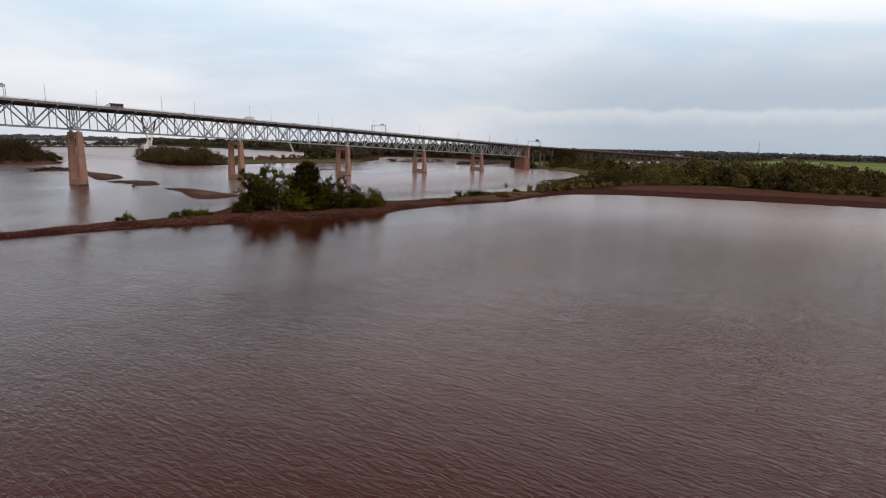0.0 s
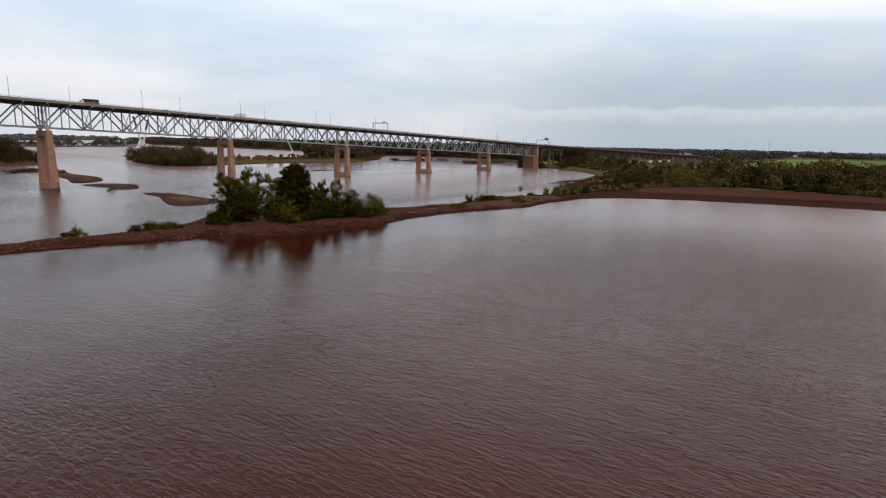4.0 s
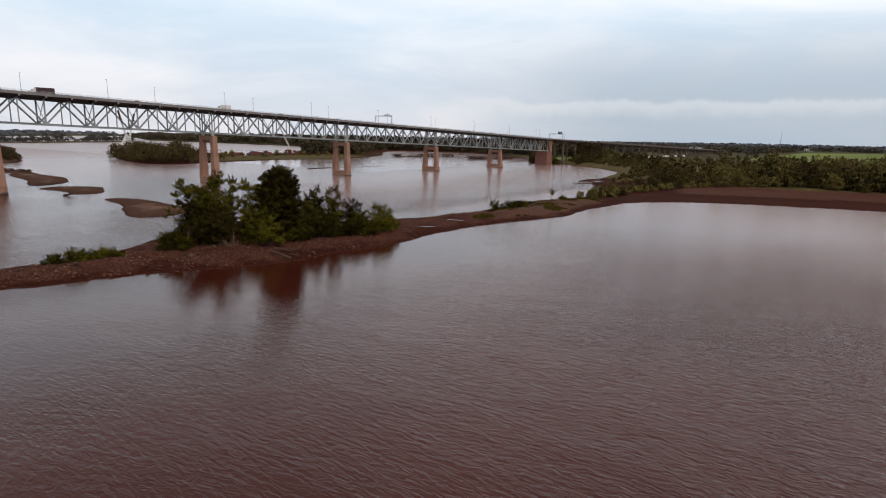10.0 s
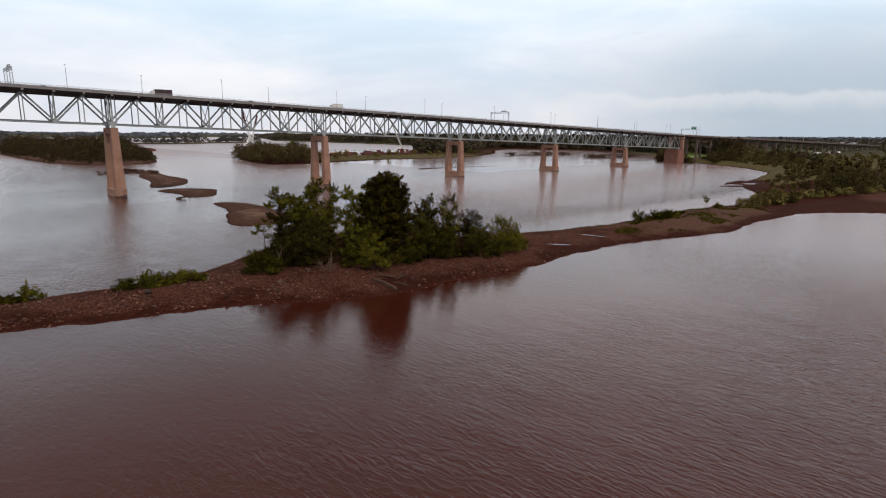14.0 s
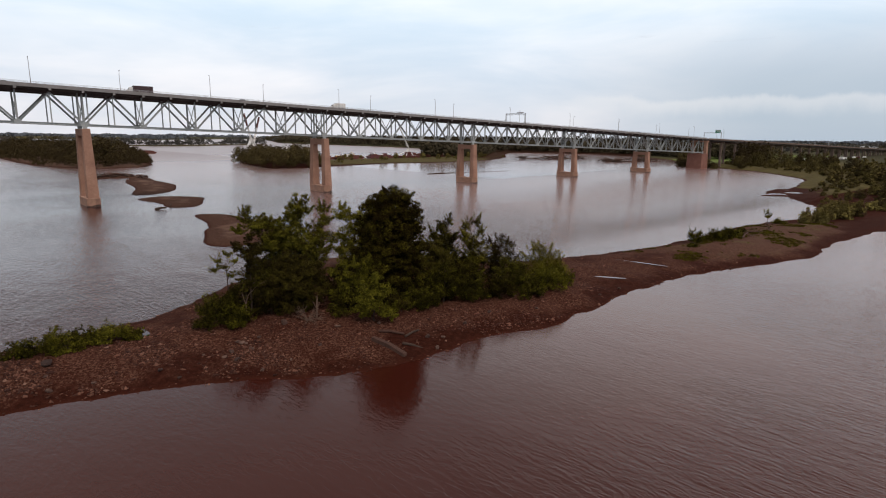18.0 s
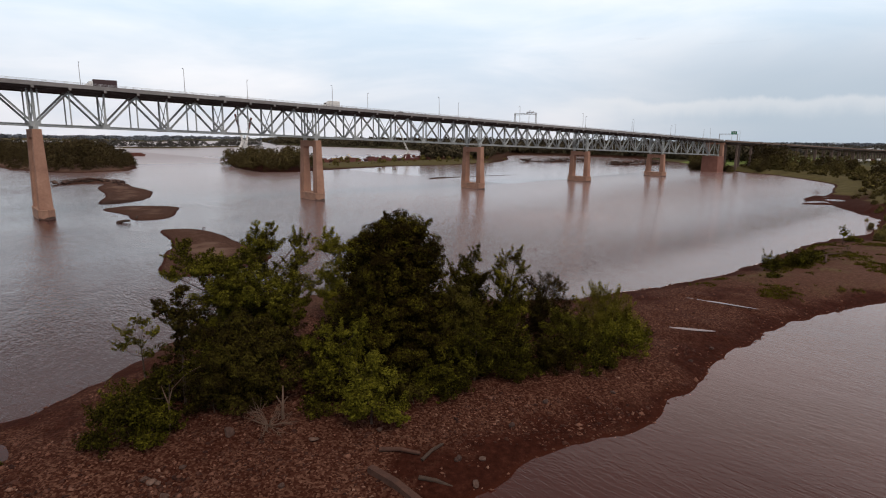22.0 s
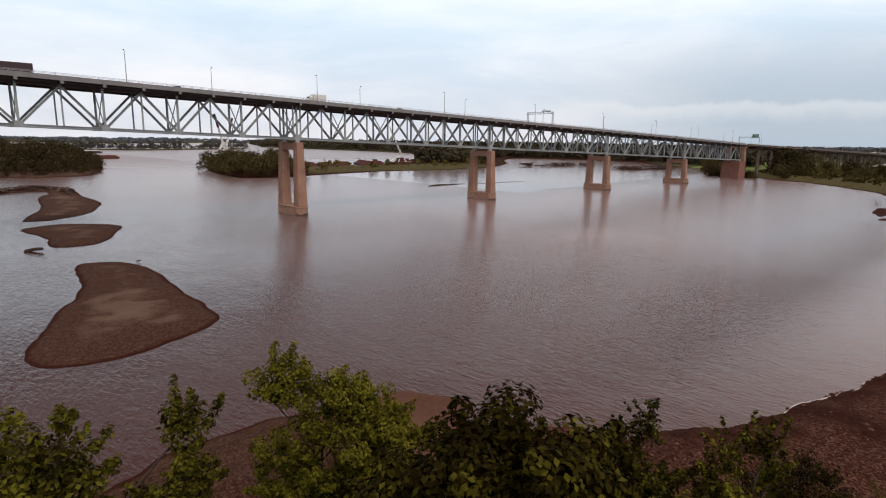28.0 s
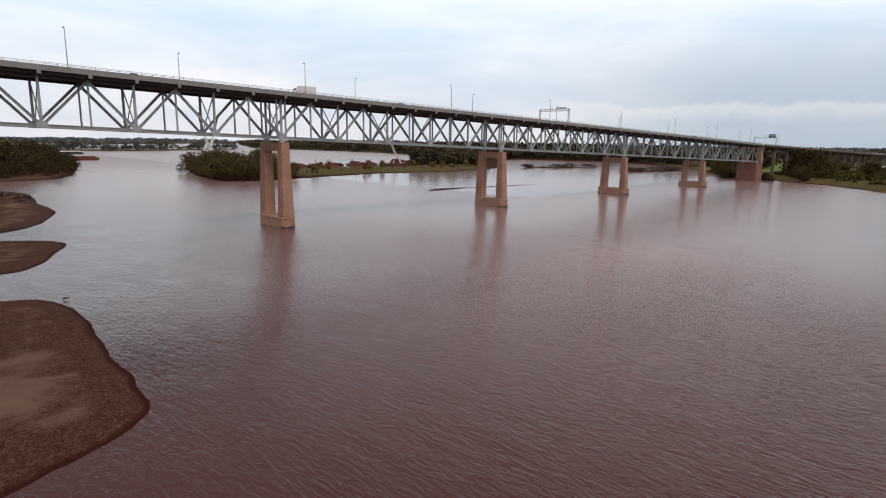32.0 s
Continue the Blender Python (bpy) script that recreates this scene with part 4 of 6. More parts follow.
def grove_limbs(rng, lobes, clumps, radius, twigs=9):
    """A trunk with one limb to each lobe and twigs from there to some of its clumps."""
    mean = np.mean([l[:2] for l in lobes], axis=0)
    low, high = min(l[2] for l in lobes), max(l[2] for l in lobes)
    fork = np.array([mean[0] * 0.35, mean[1] * 0.35, max(0.8, low * 0.7)])
    crest = np.array([mean[0] * 0.8, mean[1] * 0.8, low * 0.3 + high * 0.7])
    items = [tube_vf([(0, 0, -0.5), (0, 0, 0.3), tuple(fork * 0.6 + rng.normal(size=3) * 0.06), tuple(fork), tuple(fork * 0.4 + crest * 0.6 + rng.normal(size=3) * 0.15), tuple(crest)], [radius * 1.5, radius * 1.1, radius, radius * 0.9, radius * 0.5, radius * 0.16])]
    for mid, cl in clumps:
        s = np.clip((mid[2] - fork[2]) / max(crest[2] - fork[2], 0.5) * 0.6, 0, 0.85)
        a = fork * (1 - s) + crest * s
        bend = a * 0.5 + mid * 0.5 + np.array([0, 0, -0.10 * np.linalg.norm(mid - a)]) + rng.normal(size=3) * 0.15
        items.append(tube_vf([tuple(a), tuple(bend), tuple(mid)], [radius * 0.45, radius * 0.3, radius * 0.16], 5))
        for c in cl[:: max(1, len(cl) // twigs)] if twigs else ():
            items.append(tube_vf([tuple(mid), tuple(mid * 0.45 + c * 0.55 + rng.normal(size=3) * 0.1), tuple(c)], [radius * 0.15, radius * 0.10, 0.012], 4))
    return raw_mesh("trunk", *join_vf(items), BARK, True)


def grove_tree(x, y, lobes, per, leaf, mat, finger, radius, label, seed, slim=0.55, thick=1.0):
    rng = np.random.default_rng(seed)
    L = [(*(ALONG * u + ACROSS * v)[:2], z - height_at(x, y), rx * 1.14, rz * 1.12) for u, v, z, rx, rz in lobes]
    P, N, C = leafy_clumps(rng, L, per, finger, thick)
    keep = P[:, 2] > 0.12
    crown = quads_mesh("crown", leaf_quads(P[keep], N[keep], leaf, leaf * slim, rng), mat)
    plant("tree", (x, y), (grove_limbs(rng, L, C, radius), crown), label, "tree", "trees of the island grove")


# each lobe: u, v, height of its middle above the river, half width, half height
grove_tree(134.5, 187.5, [
    (1.6, 0, 16.4, 1.5, 1.7), (0.6, 0.5, 14.7, 2.2, 2.0), (4.0, 5.2, 14.9, 1.3, 0.9), (4.6, 4.8, 13.5, 1.1, 0.8), (3.6, 3.6, 12.2, 1.5, 1.2), (3.6, 2.4, 10.0, 2.0, 1.6), (-7.2, -1.3, 14.7, 1.4, 1.3), (-6.4, -1.0, 13.5, 1.6, 1.0), (-8.3, -1.5, 12.3, 1.1, 0.45),
    (-4.6, -0.5, 12.7, 1.8, 1.2), (-2.4, 0, 12.3, 2.1, 1.7), (0.6, -0.6, 10.8, 3.3, 2.4), (-2.6, -0.5, 9.8, 2.6, 1.9), (3.3, 0.4, 8.6, 2.4, 2.0), (-5.2, -0.4, 9.2, 1.5, 0.8), (0, 1.5, 7.0, 3.6, 2.6), (-2.5, 1.0, 5.5, 2.8, 2.2)],
    74, 0.27, LEAF, 0.62, 0.26, "open-crowned green tree with long ragged feathery limbs", 201)
grove_tree(144.6, 174.6, [
    (0.3, 0, 17.5, 2.6, 1.9), (-1.7, 0.2, 16.2, 2.2, 2.0), (2.1, 0, 16.1, 2.3, 2.1), (3.6, 0.2, 13.9, 1.8, 1.9), (-2.9, 0.2, 13.5, 2.1, 2.2), (0, -1.2, 14.1, 3.2, 2.7), (0, -1.7, 10.8, 3.8, 2.8), (-2.6, -0.6, 10.0, 2.6, 2.6), (3.2, -0.6, 10.6, 2.5, 2.8),
    (0.3, -1.8, 7.1, 4.0, 2.8), (-2.4, -1.0, 6.0, 2.7, 2.4), (3.0, -1.0, 6.6, 2.8, 2.7), (0, 2.3, 12.9, 3.6, 3.4), (0.4, 2.4, 7.7, 4.0, 3.6), (0, -1.2, 3.9, 3.6, 2.4)],
    84, 0.25, LEAF_DEEP, 0.12, 0.34, "tall dense dark-green poplar with a rounded dome crown", 202, 0.72, 1.25)
grove_tree(149.5, 193.0, [
    (-2.0, 0, 14.0, 1.3, 0.9), (-2.9, 0, 12.5, 1.1, 0.8), (-0.6, 0.2, 12.6, 1.7, 1.4), (-1.9, -0.4, 8.9, 1.6, 1.2), (0.2, 0, 9.8, 2.0, 2.0), (1.2, 0.4, 12.2, 1.6, 1.4), (-1.2, 0, 6.4, 2.2, 1.5), (-0.3, 0, 4.2, 2.4, 1.5), (2.8, 0.8, 11.2, 1.8, 1.5), (4.4, 1.2, 9.6, 1.9, 1.6), (2.6, 0.8, 8.4, 2.4, 2.0), (4.2, 1.0, 6.0, 2.6, 2.0)],
    70, 0.27, LEAF_PALE, 0.45, 0.17, "pale-green tree with a light open crown", 203)
grove_tree(160.2, 178.2, [
    (0.2, 0, 12.4, 0.9, 1.3), (-1.5, 0.2, 11.2, 1.0, 1.3), (-2.7, 0.2, 10.0, 1.1, 1.1), (0, 0, 9.7, 1.8, 1.6), (-1.2, 0, 7.6, 2.4, 2.0), (0.2, 0.4, 4.6, 2.7, 2.3)],
    70, 0.26, LEAF, 0.85, 0.19, "green tree with upswept leafy branches", 204)
grove_tree(161.6, 174.0, [
    (1.3, 0, 12.6, 0.85, 1.4), (-0.2, 0, 12.1, 0.95, 1.5), (2.0, 0.3, 10.9, 0.9, 1.2), (0.5, 0, 9.4, 1.8, 1.8), (1.0, 0, 6.8, 2.1, 2.0), (0.2, -0.5, 4.0, 2.4, 2.2)],
    70, 0.26, LEAF_DEEP, 0.85, 0.18, "green tree with thin upright leafy tips", 205)
grove_tree(168.5, 173.1, [
    (0, 0, 8.8, 1.3, 0.9), (-1.9, 0, 8.5, 1.2, 1.0), (1.7, 0, 8.2, 1.2, 1.0), (-0.4, -0.4, 6.6, 2.3, 1.6), (1.2, 0, 5.2, 2.4, 1.8), (-1.6, -0.4, 4.4, 2.4, 1.9), (0, -0.6, 3.0, 2.9, 1.6)],
    78, 0.21, LEAF_DARK, 0.7, 0.15, "dark bushy tree with fine dull-green foliage", 206, 0.4)
grove_tree(173.2, 168.0, [
    (0, 0, 7.2, 1.6, 1.0), (1.7, -0.3, 6.1, 1.8, 1.3), (-0.6, -0.2, 5.2, 2.2, 1.7), (2.9, -1.0, 4.3, 1.9, 1.3), (4.5, -1.6, 2.8, 1.5, 0.8), (1.3, -1.0, 3.2, 2.6, 1.6), (-1.8, -1.2, 2.8, 2.2, 1.4), (3.4, -1.8, 2.0, 1.8, 0.8)],
    96, 0.20, LEAF_WILLOW, 0.8, 0.14, "olive-green bushy willow leaning over the stony shore", 207, 0.32, 1.15)
grove_tree(165.0, 166.5, [(0, 0, 5.8, 1.7, 1.2), (-1.4, -0.2, 4.8, 1.7, 1.3), (1.3, -0.3, 4.2, 1.8, 1.3), (0, -0.5, 2.9, 2.5, 1.3)], 74, 0.22, LEAF, 0.4, 0.13, "low spreading green tree above the stony shore", 208)
grove_tree(125.0, 182.4, [
    (0.1, 0, 12.6, 0.9, 0.9), (-1.5, 0, 11.0, 1.2, 0.7), (1.2, 0, 10.9, 1.1, 0.8), (0.2, 0, 9.6, 1.5, 1.0), (1.0, 0, 8.0, 1.3, 1.1), (-0.5, 0, 7.0, 1.2, 0.9)],
    74, 0.26, LEAF_DARK, 0.5, 0.13, "small dark tree with a ragged broken crown", 209, 0.62)
grove_tree(121.6, 181.8, [(0.1, 0, 10.7, 0.8, 0.45), (-1.3, 0, 9.8, 0.8, 0.4), (1.0, 0, 9.7, 0.7, 0.4), (-0.5, 0, 8.8, 0.8, 0.4), (-2.0, 0, 8.4, 0.6, 0.3), (0.4, 0, 7.6, 0.7, 0.4)], 26, 0.26, LEAF_PALE, 0.7, 0.09, "sparse pale-green sapling with thin branches", 210)
grove_tree(122.3, 177.8, [(2.4, 0.2, 8.2, 1.0, 0.65), (0.9, 0.2, 7.1, 1.2, 0.6), (-1.1, 0.1, 6.2, 1.2, 0.7), (-2.3, 0, 5.0, 1.2, 0.8)], 58, 0.25, LEAF_BUSH, 0.5, 0.07, "bright green young tree on a thin pale bare stem", 211)
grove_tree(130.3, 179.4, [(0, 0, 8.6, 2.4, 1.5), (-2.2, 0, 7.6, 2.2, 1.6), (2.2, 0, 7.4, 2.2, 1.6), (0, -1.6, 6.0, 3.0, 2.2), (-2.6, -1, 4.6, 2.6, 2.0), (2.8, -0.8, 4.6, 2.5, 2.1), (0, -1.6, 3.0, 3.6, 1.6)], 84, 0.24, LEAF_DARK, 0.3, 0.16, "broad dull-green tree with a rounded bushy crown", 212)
grove_tree(136.0, 174.6, [(-1.6, 0, 7.3, 1.2, 0.7), (0, 0.2, 8.5, 1.0, 0.8), (1.8, 0.2, 8.2, 1.1, 0.8), (3.6, 0.4, 8.8, 1.4, 0.8), (-0.6, -0.8, 4.2, 1.5, 0.9), (1.6, -0.8, 4.8, 1.6, 1.2), (3.2, 0, 6.6, 1.6, 1.2), (0.4, 0.6, 6.2, 1.8, 1.2)], 72, 0.25, LEAF_BUSH, 0.5, 0.12, "light-green young tree at the edge of the stones", 213)
grove_tree(136.6, 167.4, [(0.1, 0, 7.3, 1.3, 0.8), (-0.9, 0, 6.0, 1.5, 1.0), (1.2, 0, 5.6, 1.6, 1.1), (0, -0.3, 4.3, 2.2, 1.4), (-1.6, -0.3, 3.2, 1.5, 1.0), (1.9, -0.3, 2.9, 1.6, 1.0)], 78, 0.24, LEAF_BUSH, 0.35, 0.12, "full light-green tree standing on the stony beach", 214)
grove_tree(150.6, 168.2, [(0, 0, 6.6, 1.5, 1.0), (-1.1, 0, 5.4, 1.5, 1.1), (1.2, 0, 5.2, 1.6, 1.1), (0, -0.4, 3.6, 2.1, 1.4)], 76, 0.23, LEAF_BUSH, 0.3, 0.11, "small rounded light-green tree before the poplar", 215)
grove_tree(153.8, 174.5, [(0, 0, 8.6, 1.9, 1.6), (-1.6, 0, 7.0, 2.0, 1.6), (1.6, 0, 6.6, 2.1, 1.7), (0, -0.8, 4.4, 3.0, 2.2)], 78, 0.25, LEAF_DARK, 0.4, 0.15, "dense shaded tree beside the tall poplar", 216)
grove_tree(154.5, 187.0, [(0, 0, 6.4, 2.0, 1.4), (-1.6, 0, 5.4, 2.0, 1.4), (1.6, 0.4, 5.0, 2.1, 1.5), (0, 0, 3.4, 3.0, 1.8)], 66, 0.26, LEAF, 0.5, 0.15, "green tree in the middle of the grove", 217)

# undergrowth: x, y, height, radius, material
UNDER = [
    
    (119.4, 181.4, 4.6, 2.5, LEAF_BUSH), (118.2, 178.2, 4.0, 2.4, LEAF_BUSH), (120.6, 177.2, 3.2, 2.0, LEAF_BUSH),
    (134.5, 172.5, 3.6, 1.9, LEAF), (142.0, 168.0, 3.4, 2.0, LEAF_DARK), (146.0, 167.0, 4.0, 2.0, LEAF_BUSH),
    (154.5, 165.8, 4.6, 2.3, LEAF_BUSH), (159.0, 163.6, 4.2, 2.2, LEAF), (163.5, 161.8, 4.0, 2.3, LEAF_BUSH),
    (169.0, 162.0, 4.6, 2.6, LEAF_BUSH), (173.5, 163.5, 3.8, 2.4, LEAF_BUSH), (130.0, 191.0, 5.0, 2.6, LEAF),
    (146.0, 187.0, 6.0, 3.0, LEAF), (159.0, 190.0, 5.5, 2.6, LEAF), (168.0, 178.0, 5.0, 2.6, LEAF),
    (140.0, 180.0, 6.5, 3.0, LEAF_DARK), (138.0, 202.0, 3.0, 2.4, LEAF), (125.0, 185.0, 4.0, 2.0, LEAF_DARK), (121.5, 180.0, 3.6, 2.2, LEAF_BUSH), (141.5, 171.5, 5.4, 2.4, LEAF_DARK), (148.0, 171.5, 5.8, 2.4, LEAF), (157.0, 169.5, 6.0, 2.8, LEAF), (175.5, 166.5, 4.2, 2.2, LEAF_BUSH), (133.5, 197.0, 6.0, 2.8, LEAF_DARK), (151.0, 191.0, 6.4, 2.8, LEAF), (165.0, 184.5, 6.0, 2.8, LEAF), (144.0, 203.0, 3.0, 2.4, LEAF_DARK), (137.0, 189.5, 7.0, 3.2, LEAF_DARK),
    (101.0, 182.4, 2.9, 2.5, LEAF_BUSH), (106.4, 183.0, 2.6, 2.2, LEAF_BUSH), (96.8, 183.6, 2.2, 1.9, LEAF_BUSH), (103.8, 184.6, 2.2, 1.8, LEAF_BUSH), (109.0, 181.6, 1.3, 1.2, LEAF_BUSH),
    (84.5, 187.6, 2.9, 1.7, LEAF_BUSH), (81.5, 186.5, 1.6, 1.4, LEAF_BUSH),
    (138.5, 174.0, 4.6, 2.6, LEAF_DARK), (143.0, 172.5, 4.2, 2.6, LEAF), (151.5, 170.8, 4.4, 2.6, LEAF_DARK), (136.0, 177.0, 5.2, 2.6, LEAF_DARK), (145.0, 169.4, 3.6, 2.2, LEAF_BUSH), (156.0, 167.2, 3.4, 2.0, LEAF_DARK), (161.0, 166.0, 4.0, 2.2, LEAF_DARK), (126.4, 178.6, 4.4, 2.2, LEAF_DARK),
    (237.0, 169.0, 4.2, 1.9, LEAF_BUSH), (243.0, 166.6, 3.3, 2.5, LEAF_BUSH), (249.0, 166.5, 3.0, 2.6, LEAF_BUSH), (255.0, 167.0, 2.6, 2.0, LEAF),
    (262.0, 168.0, 1.6, 1.9, LEAF_BUSH), (292.0, 167.5, 2.0, 2.0, LEAF_BUSH), (229.0, 165.5, 0.9, 1.1, LEAF_BUSH),
]
for i, (x, y, h, r, mat) in enumerate(UNDER):
    r *= 1.15 if h > 2.3 else 1.1
    rng = np.random.default_rng(400 + i)
    lobes = [(0, 0, h * 0.48, r * 0.8, h * 0.5)] + [(r * 0.6 * math.cos(a), r * 0.6 * math.sin(a), h * rng.uniform(0.28, 0.7), r * rng.uniform(0.4, 0.6), h * rng.uniform(0.22, 0.38)) for a in rng.uniform(0, 6.28, 4)]
    lobes += [(r * 0.7 * math.cos(a), r * 0.7 * math.sin(a), h * 0.2, r * 0.5, h * 0.2) for a in rng.uniform(0, 6.28, 4)]
    label = "low rounded green bush on the gravel spit" if h < 3.2 else "leafy green shrub in the island undergrowth"
    if mat is LEAF_PALE:
        label = "pale yellow-green shrub with loose branches"
    elif mat is LEAF_DARK:
        label = "dark green shrub under the island trees"
    brng = np.random.default_rng(600 + i)
    P, N, C = leafy_clumps(brng, [(a, b, c * 0.92, d, e * 0.9) for a, b, c, d, e in lobes], 34 if x < 200 else 22, 0.45)
    above = P[:, 2] > 0.1
    leaf = 0.26 if x < 200 else 0.32
    plant("bush", (x, y), (grove_limbs(brng, lobes, C, 0.05, 3), quads_mesh("crown", leaf_quads(P[above], N[above], leaf, leaf * 0.55, brng), mat)), label, "bush", "bushes of the spit")

sap_rng = np.random.default_rng(31)
sap_lobes = [(0, 0, 4.3, 1.3, 1.0), (0.8, 0.2, 3.1, 0.8, 0.6), (-0.7, -0.3, 3.3, 0.8, 0.7)]
P, N, C = leafy_clumps(sap_rng, sap_lobes, 18, 0.6)
sap = grove_limbs(sap_rng, sap_lobes, C, 0.08, 4), quads_mesh("crown", leaf_quads(P, N, 0.34, 0.2, sap_rng), LEAF_BUSH)
plant("sapling", (280.0, 167.0), sap, "slender lone sapling with an open green crown", "tree")


def bare_branches(name, at, seed, size, label, n=16, flat=0.35):
    rng = np.random.default_rng(seed)
    items = []
    for _ in range(n):
        d = unit(rng.normal(size=3) * np.array([1, 1, flat]) + np.array([0, 0, 0.35]))
        p1 = d * size * rng.uniform(0.3, 0.5)
        p2 = p1 + unit(d + rng.normal(size=3) * 0.4) * size * rng.uniform(0.3, 0.5)
        items.append(tube_vf([(0, 0, 0.0), tuple(p1), tuple(p2)], [0.036, 0.024, 0.008], 5))
        for _ in range(2):
            p3 = p1 + unit(d + rng.normal(size=3) * 0.7) * size * 0.35
            items.append(tube_vf([tuple(p1), tuple(p3)], [0.025, 0.008], 4))
    ob = new(name, raw_mesh(name, *join_vf(items), DEADWOOD))
    ob.matrix_basis = pose(at[0], at[1], height_at(*at))
    return tagged(ob, label, "dead branches")


bare_branches("dead_shrub", (129.0, 172.6), 5, 3.3, "bleached leafless shrub with spreading twigs", 34, 0.55)
bare_branches("dead_shrub", (272.0, 168.5), 6, 2.6, "grey leafless shrub standing on the spit", 9, 1.2)
bare_branches("dead_shrub", (161.5, 163.0), 8, 1.5, "pale dead twigs poking out of bushes", 8, 0.8)
snag = new("snag", raw_mesh("snag", *join_vf([tube_vf([(0, 0, -0.4), (0.1, 0, 1.3), (0.15, 0.1, 2.6), (0.5, 0.0, 3.9), (1.6, -0.6, 5.2), (2.6, -1.2, 5.8)], [0.09, 0.07, 0.06, 0.05, 0.035, 0.012]), tube_vf([(0.15, 0.1, 2.5), (-0.3, 0.3, 4.4)], [0.07, 0.02], 5)]), DEADWOOD, True))
snag.matrix_basis = pose(122.0, 177.3, height_at(122.0, 177.3))
tagged(snag, "thin pale bare trunk of a dead sapling", "dead tree")
snag2 = new("snag", raw_mesh("snag", *join_vf([tube_vf([(0, 0, -0.3), (0.05, 0, 1.4), (0.2, 0.1, 3.2)], [0.16, 0.12, 0.05]), tube_vf([(0.05, 0, 1.3), (-0.5, 0.1, 2.4)], [0.08, 0.03], 5), tube_vf([(0.1, 0, 1.6), (0.5, -0.2, 2.2)], [0.07, 0.03], 5)]), DEADWOOD, True))
snag2.matrix_basis = pose(130.6, 173.0, height_at(130.6, 173.0))
tagged(snag2, "short forked bleached stump of a dead tree", "dead tree")

# ---- woods ----
VARIANTS = []
for i in range(6):
    rng = np.random.default_rng(50 + i)
    r = rng.uniform(4.7, 6.2)
    lobes = dome(rng, r, 9.4, 0.6, 8)[2:] + [(r * 0.45 * math.cos(a), r * 0.45 * math.sin(a), 1.5, r * 0.62, 1.5) for a in (0.4, 2.5, 4.6)]
    P, N, C = leafy_clumps(rng, lobes, 6, 0.25, 0.62)
    P[:, 2] = np.maximum(P[:, 2] * (10.0 / np.quantile(P[:, 2], 0.998)), 0.05)
    VARIANTS.append((grove_limbs(rng, lobes, C[:6], 0.22, 0), quads_mesh("crown", leaf_quads(P, N, 0.68, 0.54, rng), (LEAF_FAR, LEAF_FAR, LEAF_OLIVE, LEAF_FAR, LEAF_FAR, LEAF_OLIVE)[i])))
WOOD_LABELS = ["rounded olive-green bank tree", "broad dull-green bank tree", "dark green leafy bank tree", "tall olive-green bank tree", "full olive leafy bank tree", "dark shadowy bank tree"]


def wood_tree(x, y, h, i):
    return plant("tree", (x, y), VARIANTS[i], WOOD_LABELS[i] + " growing among others", "tree", "trees of the east bank", RNG.uniform(0, 360), h / 10.0)


EAST_WOOD = [(322, 172), (357, 165), (400, 149), (432, 122), (446, 88), (440, 46), (437, 12), (444, -60), (470, -160), (520, -150), (505, 0), (500, 80), (480, 150), (448, 198), (400, 188)]
placed = []
tries = RNG.uniform((315, -160), (525, 205), (6000, 2))
depth = shore_distance(tries[:, 0], tries[:, 1], EAST_WOOD)
for (x, y), d in zip(tries, depth):
    if d < 0 or len(placed) >= 230:
        continue
    gap = 7.4 if d < 14 else 11.0
    if all((x - a) ** 2 + (y - b) ** 2 > gap * gap for a, b in placed):
        placed.append((x, y))
        tall = (6.0 if d < 6 else 10.5 if d < 16 else 13.0) * RNG.uniform(0.62, 1.42) * (0.78 + 0.62 * math.exp(-((y - 75) / 42) ** 2))
        tall *= 0.42 if x < 345 or (y > 162 and x < 462) else 0.66 if x < 372 else 1.0
        wood_tree(x, y, tall, int(RNG.integers(0, 6)))
for x, y, h, i in [(300, 163, 4.0, 4), (306, 160, 4.8, 0), (312, 162, 5.2, 4), (320, 163, 6.0, 4), (328, 160, 4.6, 0), (334, 162, 6.5, 4), (342, 159, 5, 4)]:
    wood_tree(x, y, h, i)
for x, y, h, i in [(648, 322, 5, 5), (662, 326, 7, 2), (680, 330, 9, 5), (692, 338, 12, 5), (714, 346, 22, 5), (724, 338, 23, 2), (738, 330, 17, 5), (706, 330, 13, 0), (752, 320, 13, 2), (668, 332, 10, 5), (676, 318, 7, 0), (690, 310, 8, 3), (712, 303, 8, 0), (655, 324, 7, 3), (733, 298, 14, 2), (740, 284, 13, 5), (722, 280, 8, 0), (700, 288, 7, 3), (765, 300, 11, 5), (780, 285, 9, 0),
                   (670, 285, 6, 0), (692, 266, 11, 5), (684, 275, 9, 2), (660, 262, 6, 3), (648, 250, 7, 0), (632, 243, 6, 3), (655, 238, 11, 5), (640, 230, 10, 2), (625, 224, 9, 0), (605, 220, 8, 3), (590, 212, 9, 0), (570, 208, 8, 3), (550, 204, 9, 5), (530, 198, 8, 0), (510, 193, 8, 3), (660, 384, 11, 5), (668, 376, 12, 5), (676, 392, 13, 2), (690, 388, 13, 5), (712, 400, 12, 2), (735, 416, 13, 5), (672, 366, 10, 0), (648, 346, 6, 5), (656, 352, 8, 2), (760, 432, 13, 5), (785, 440, 14, 2)]:
    wood_tree(x, y, h, i)


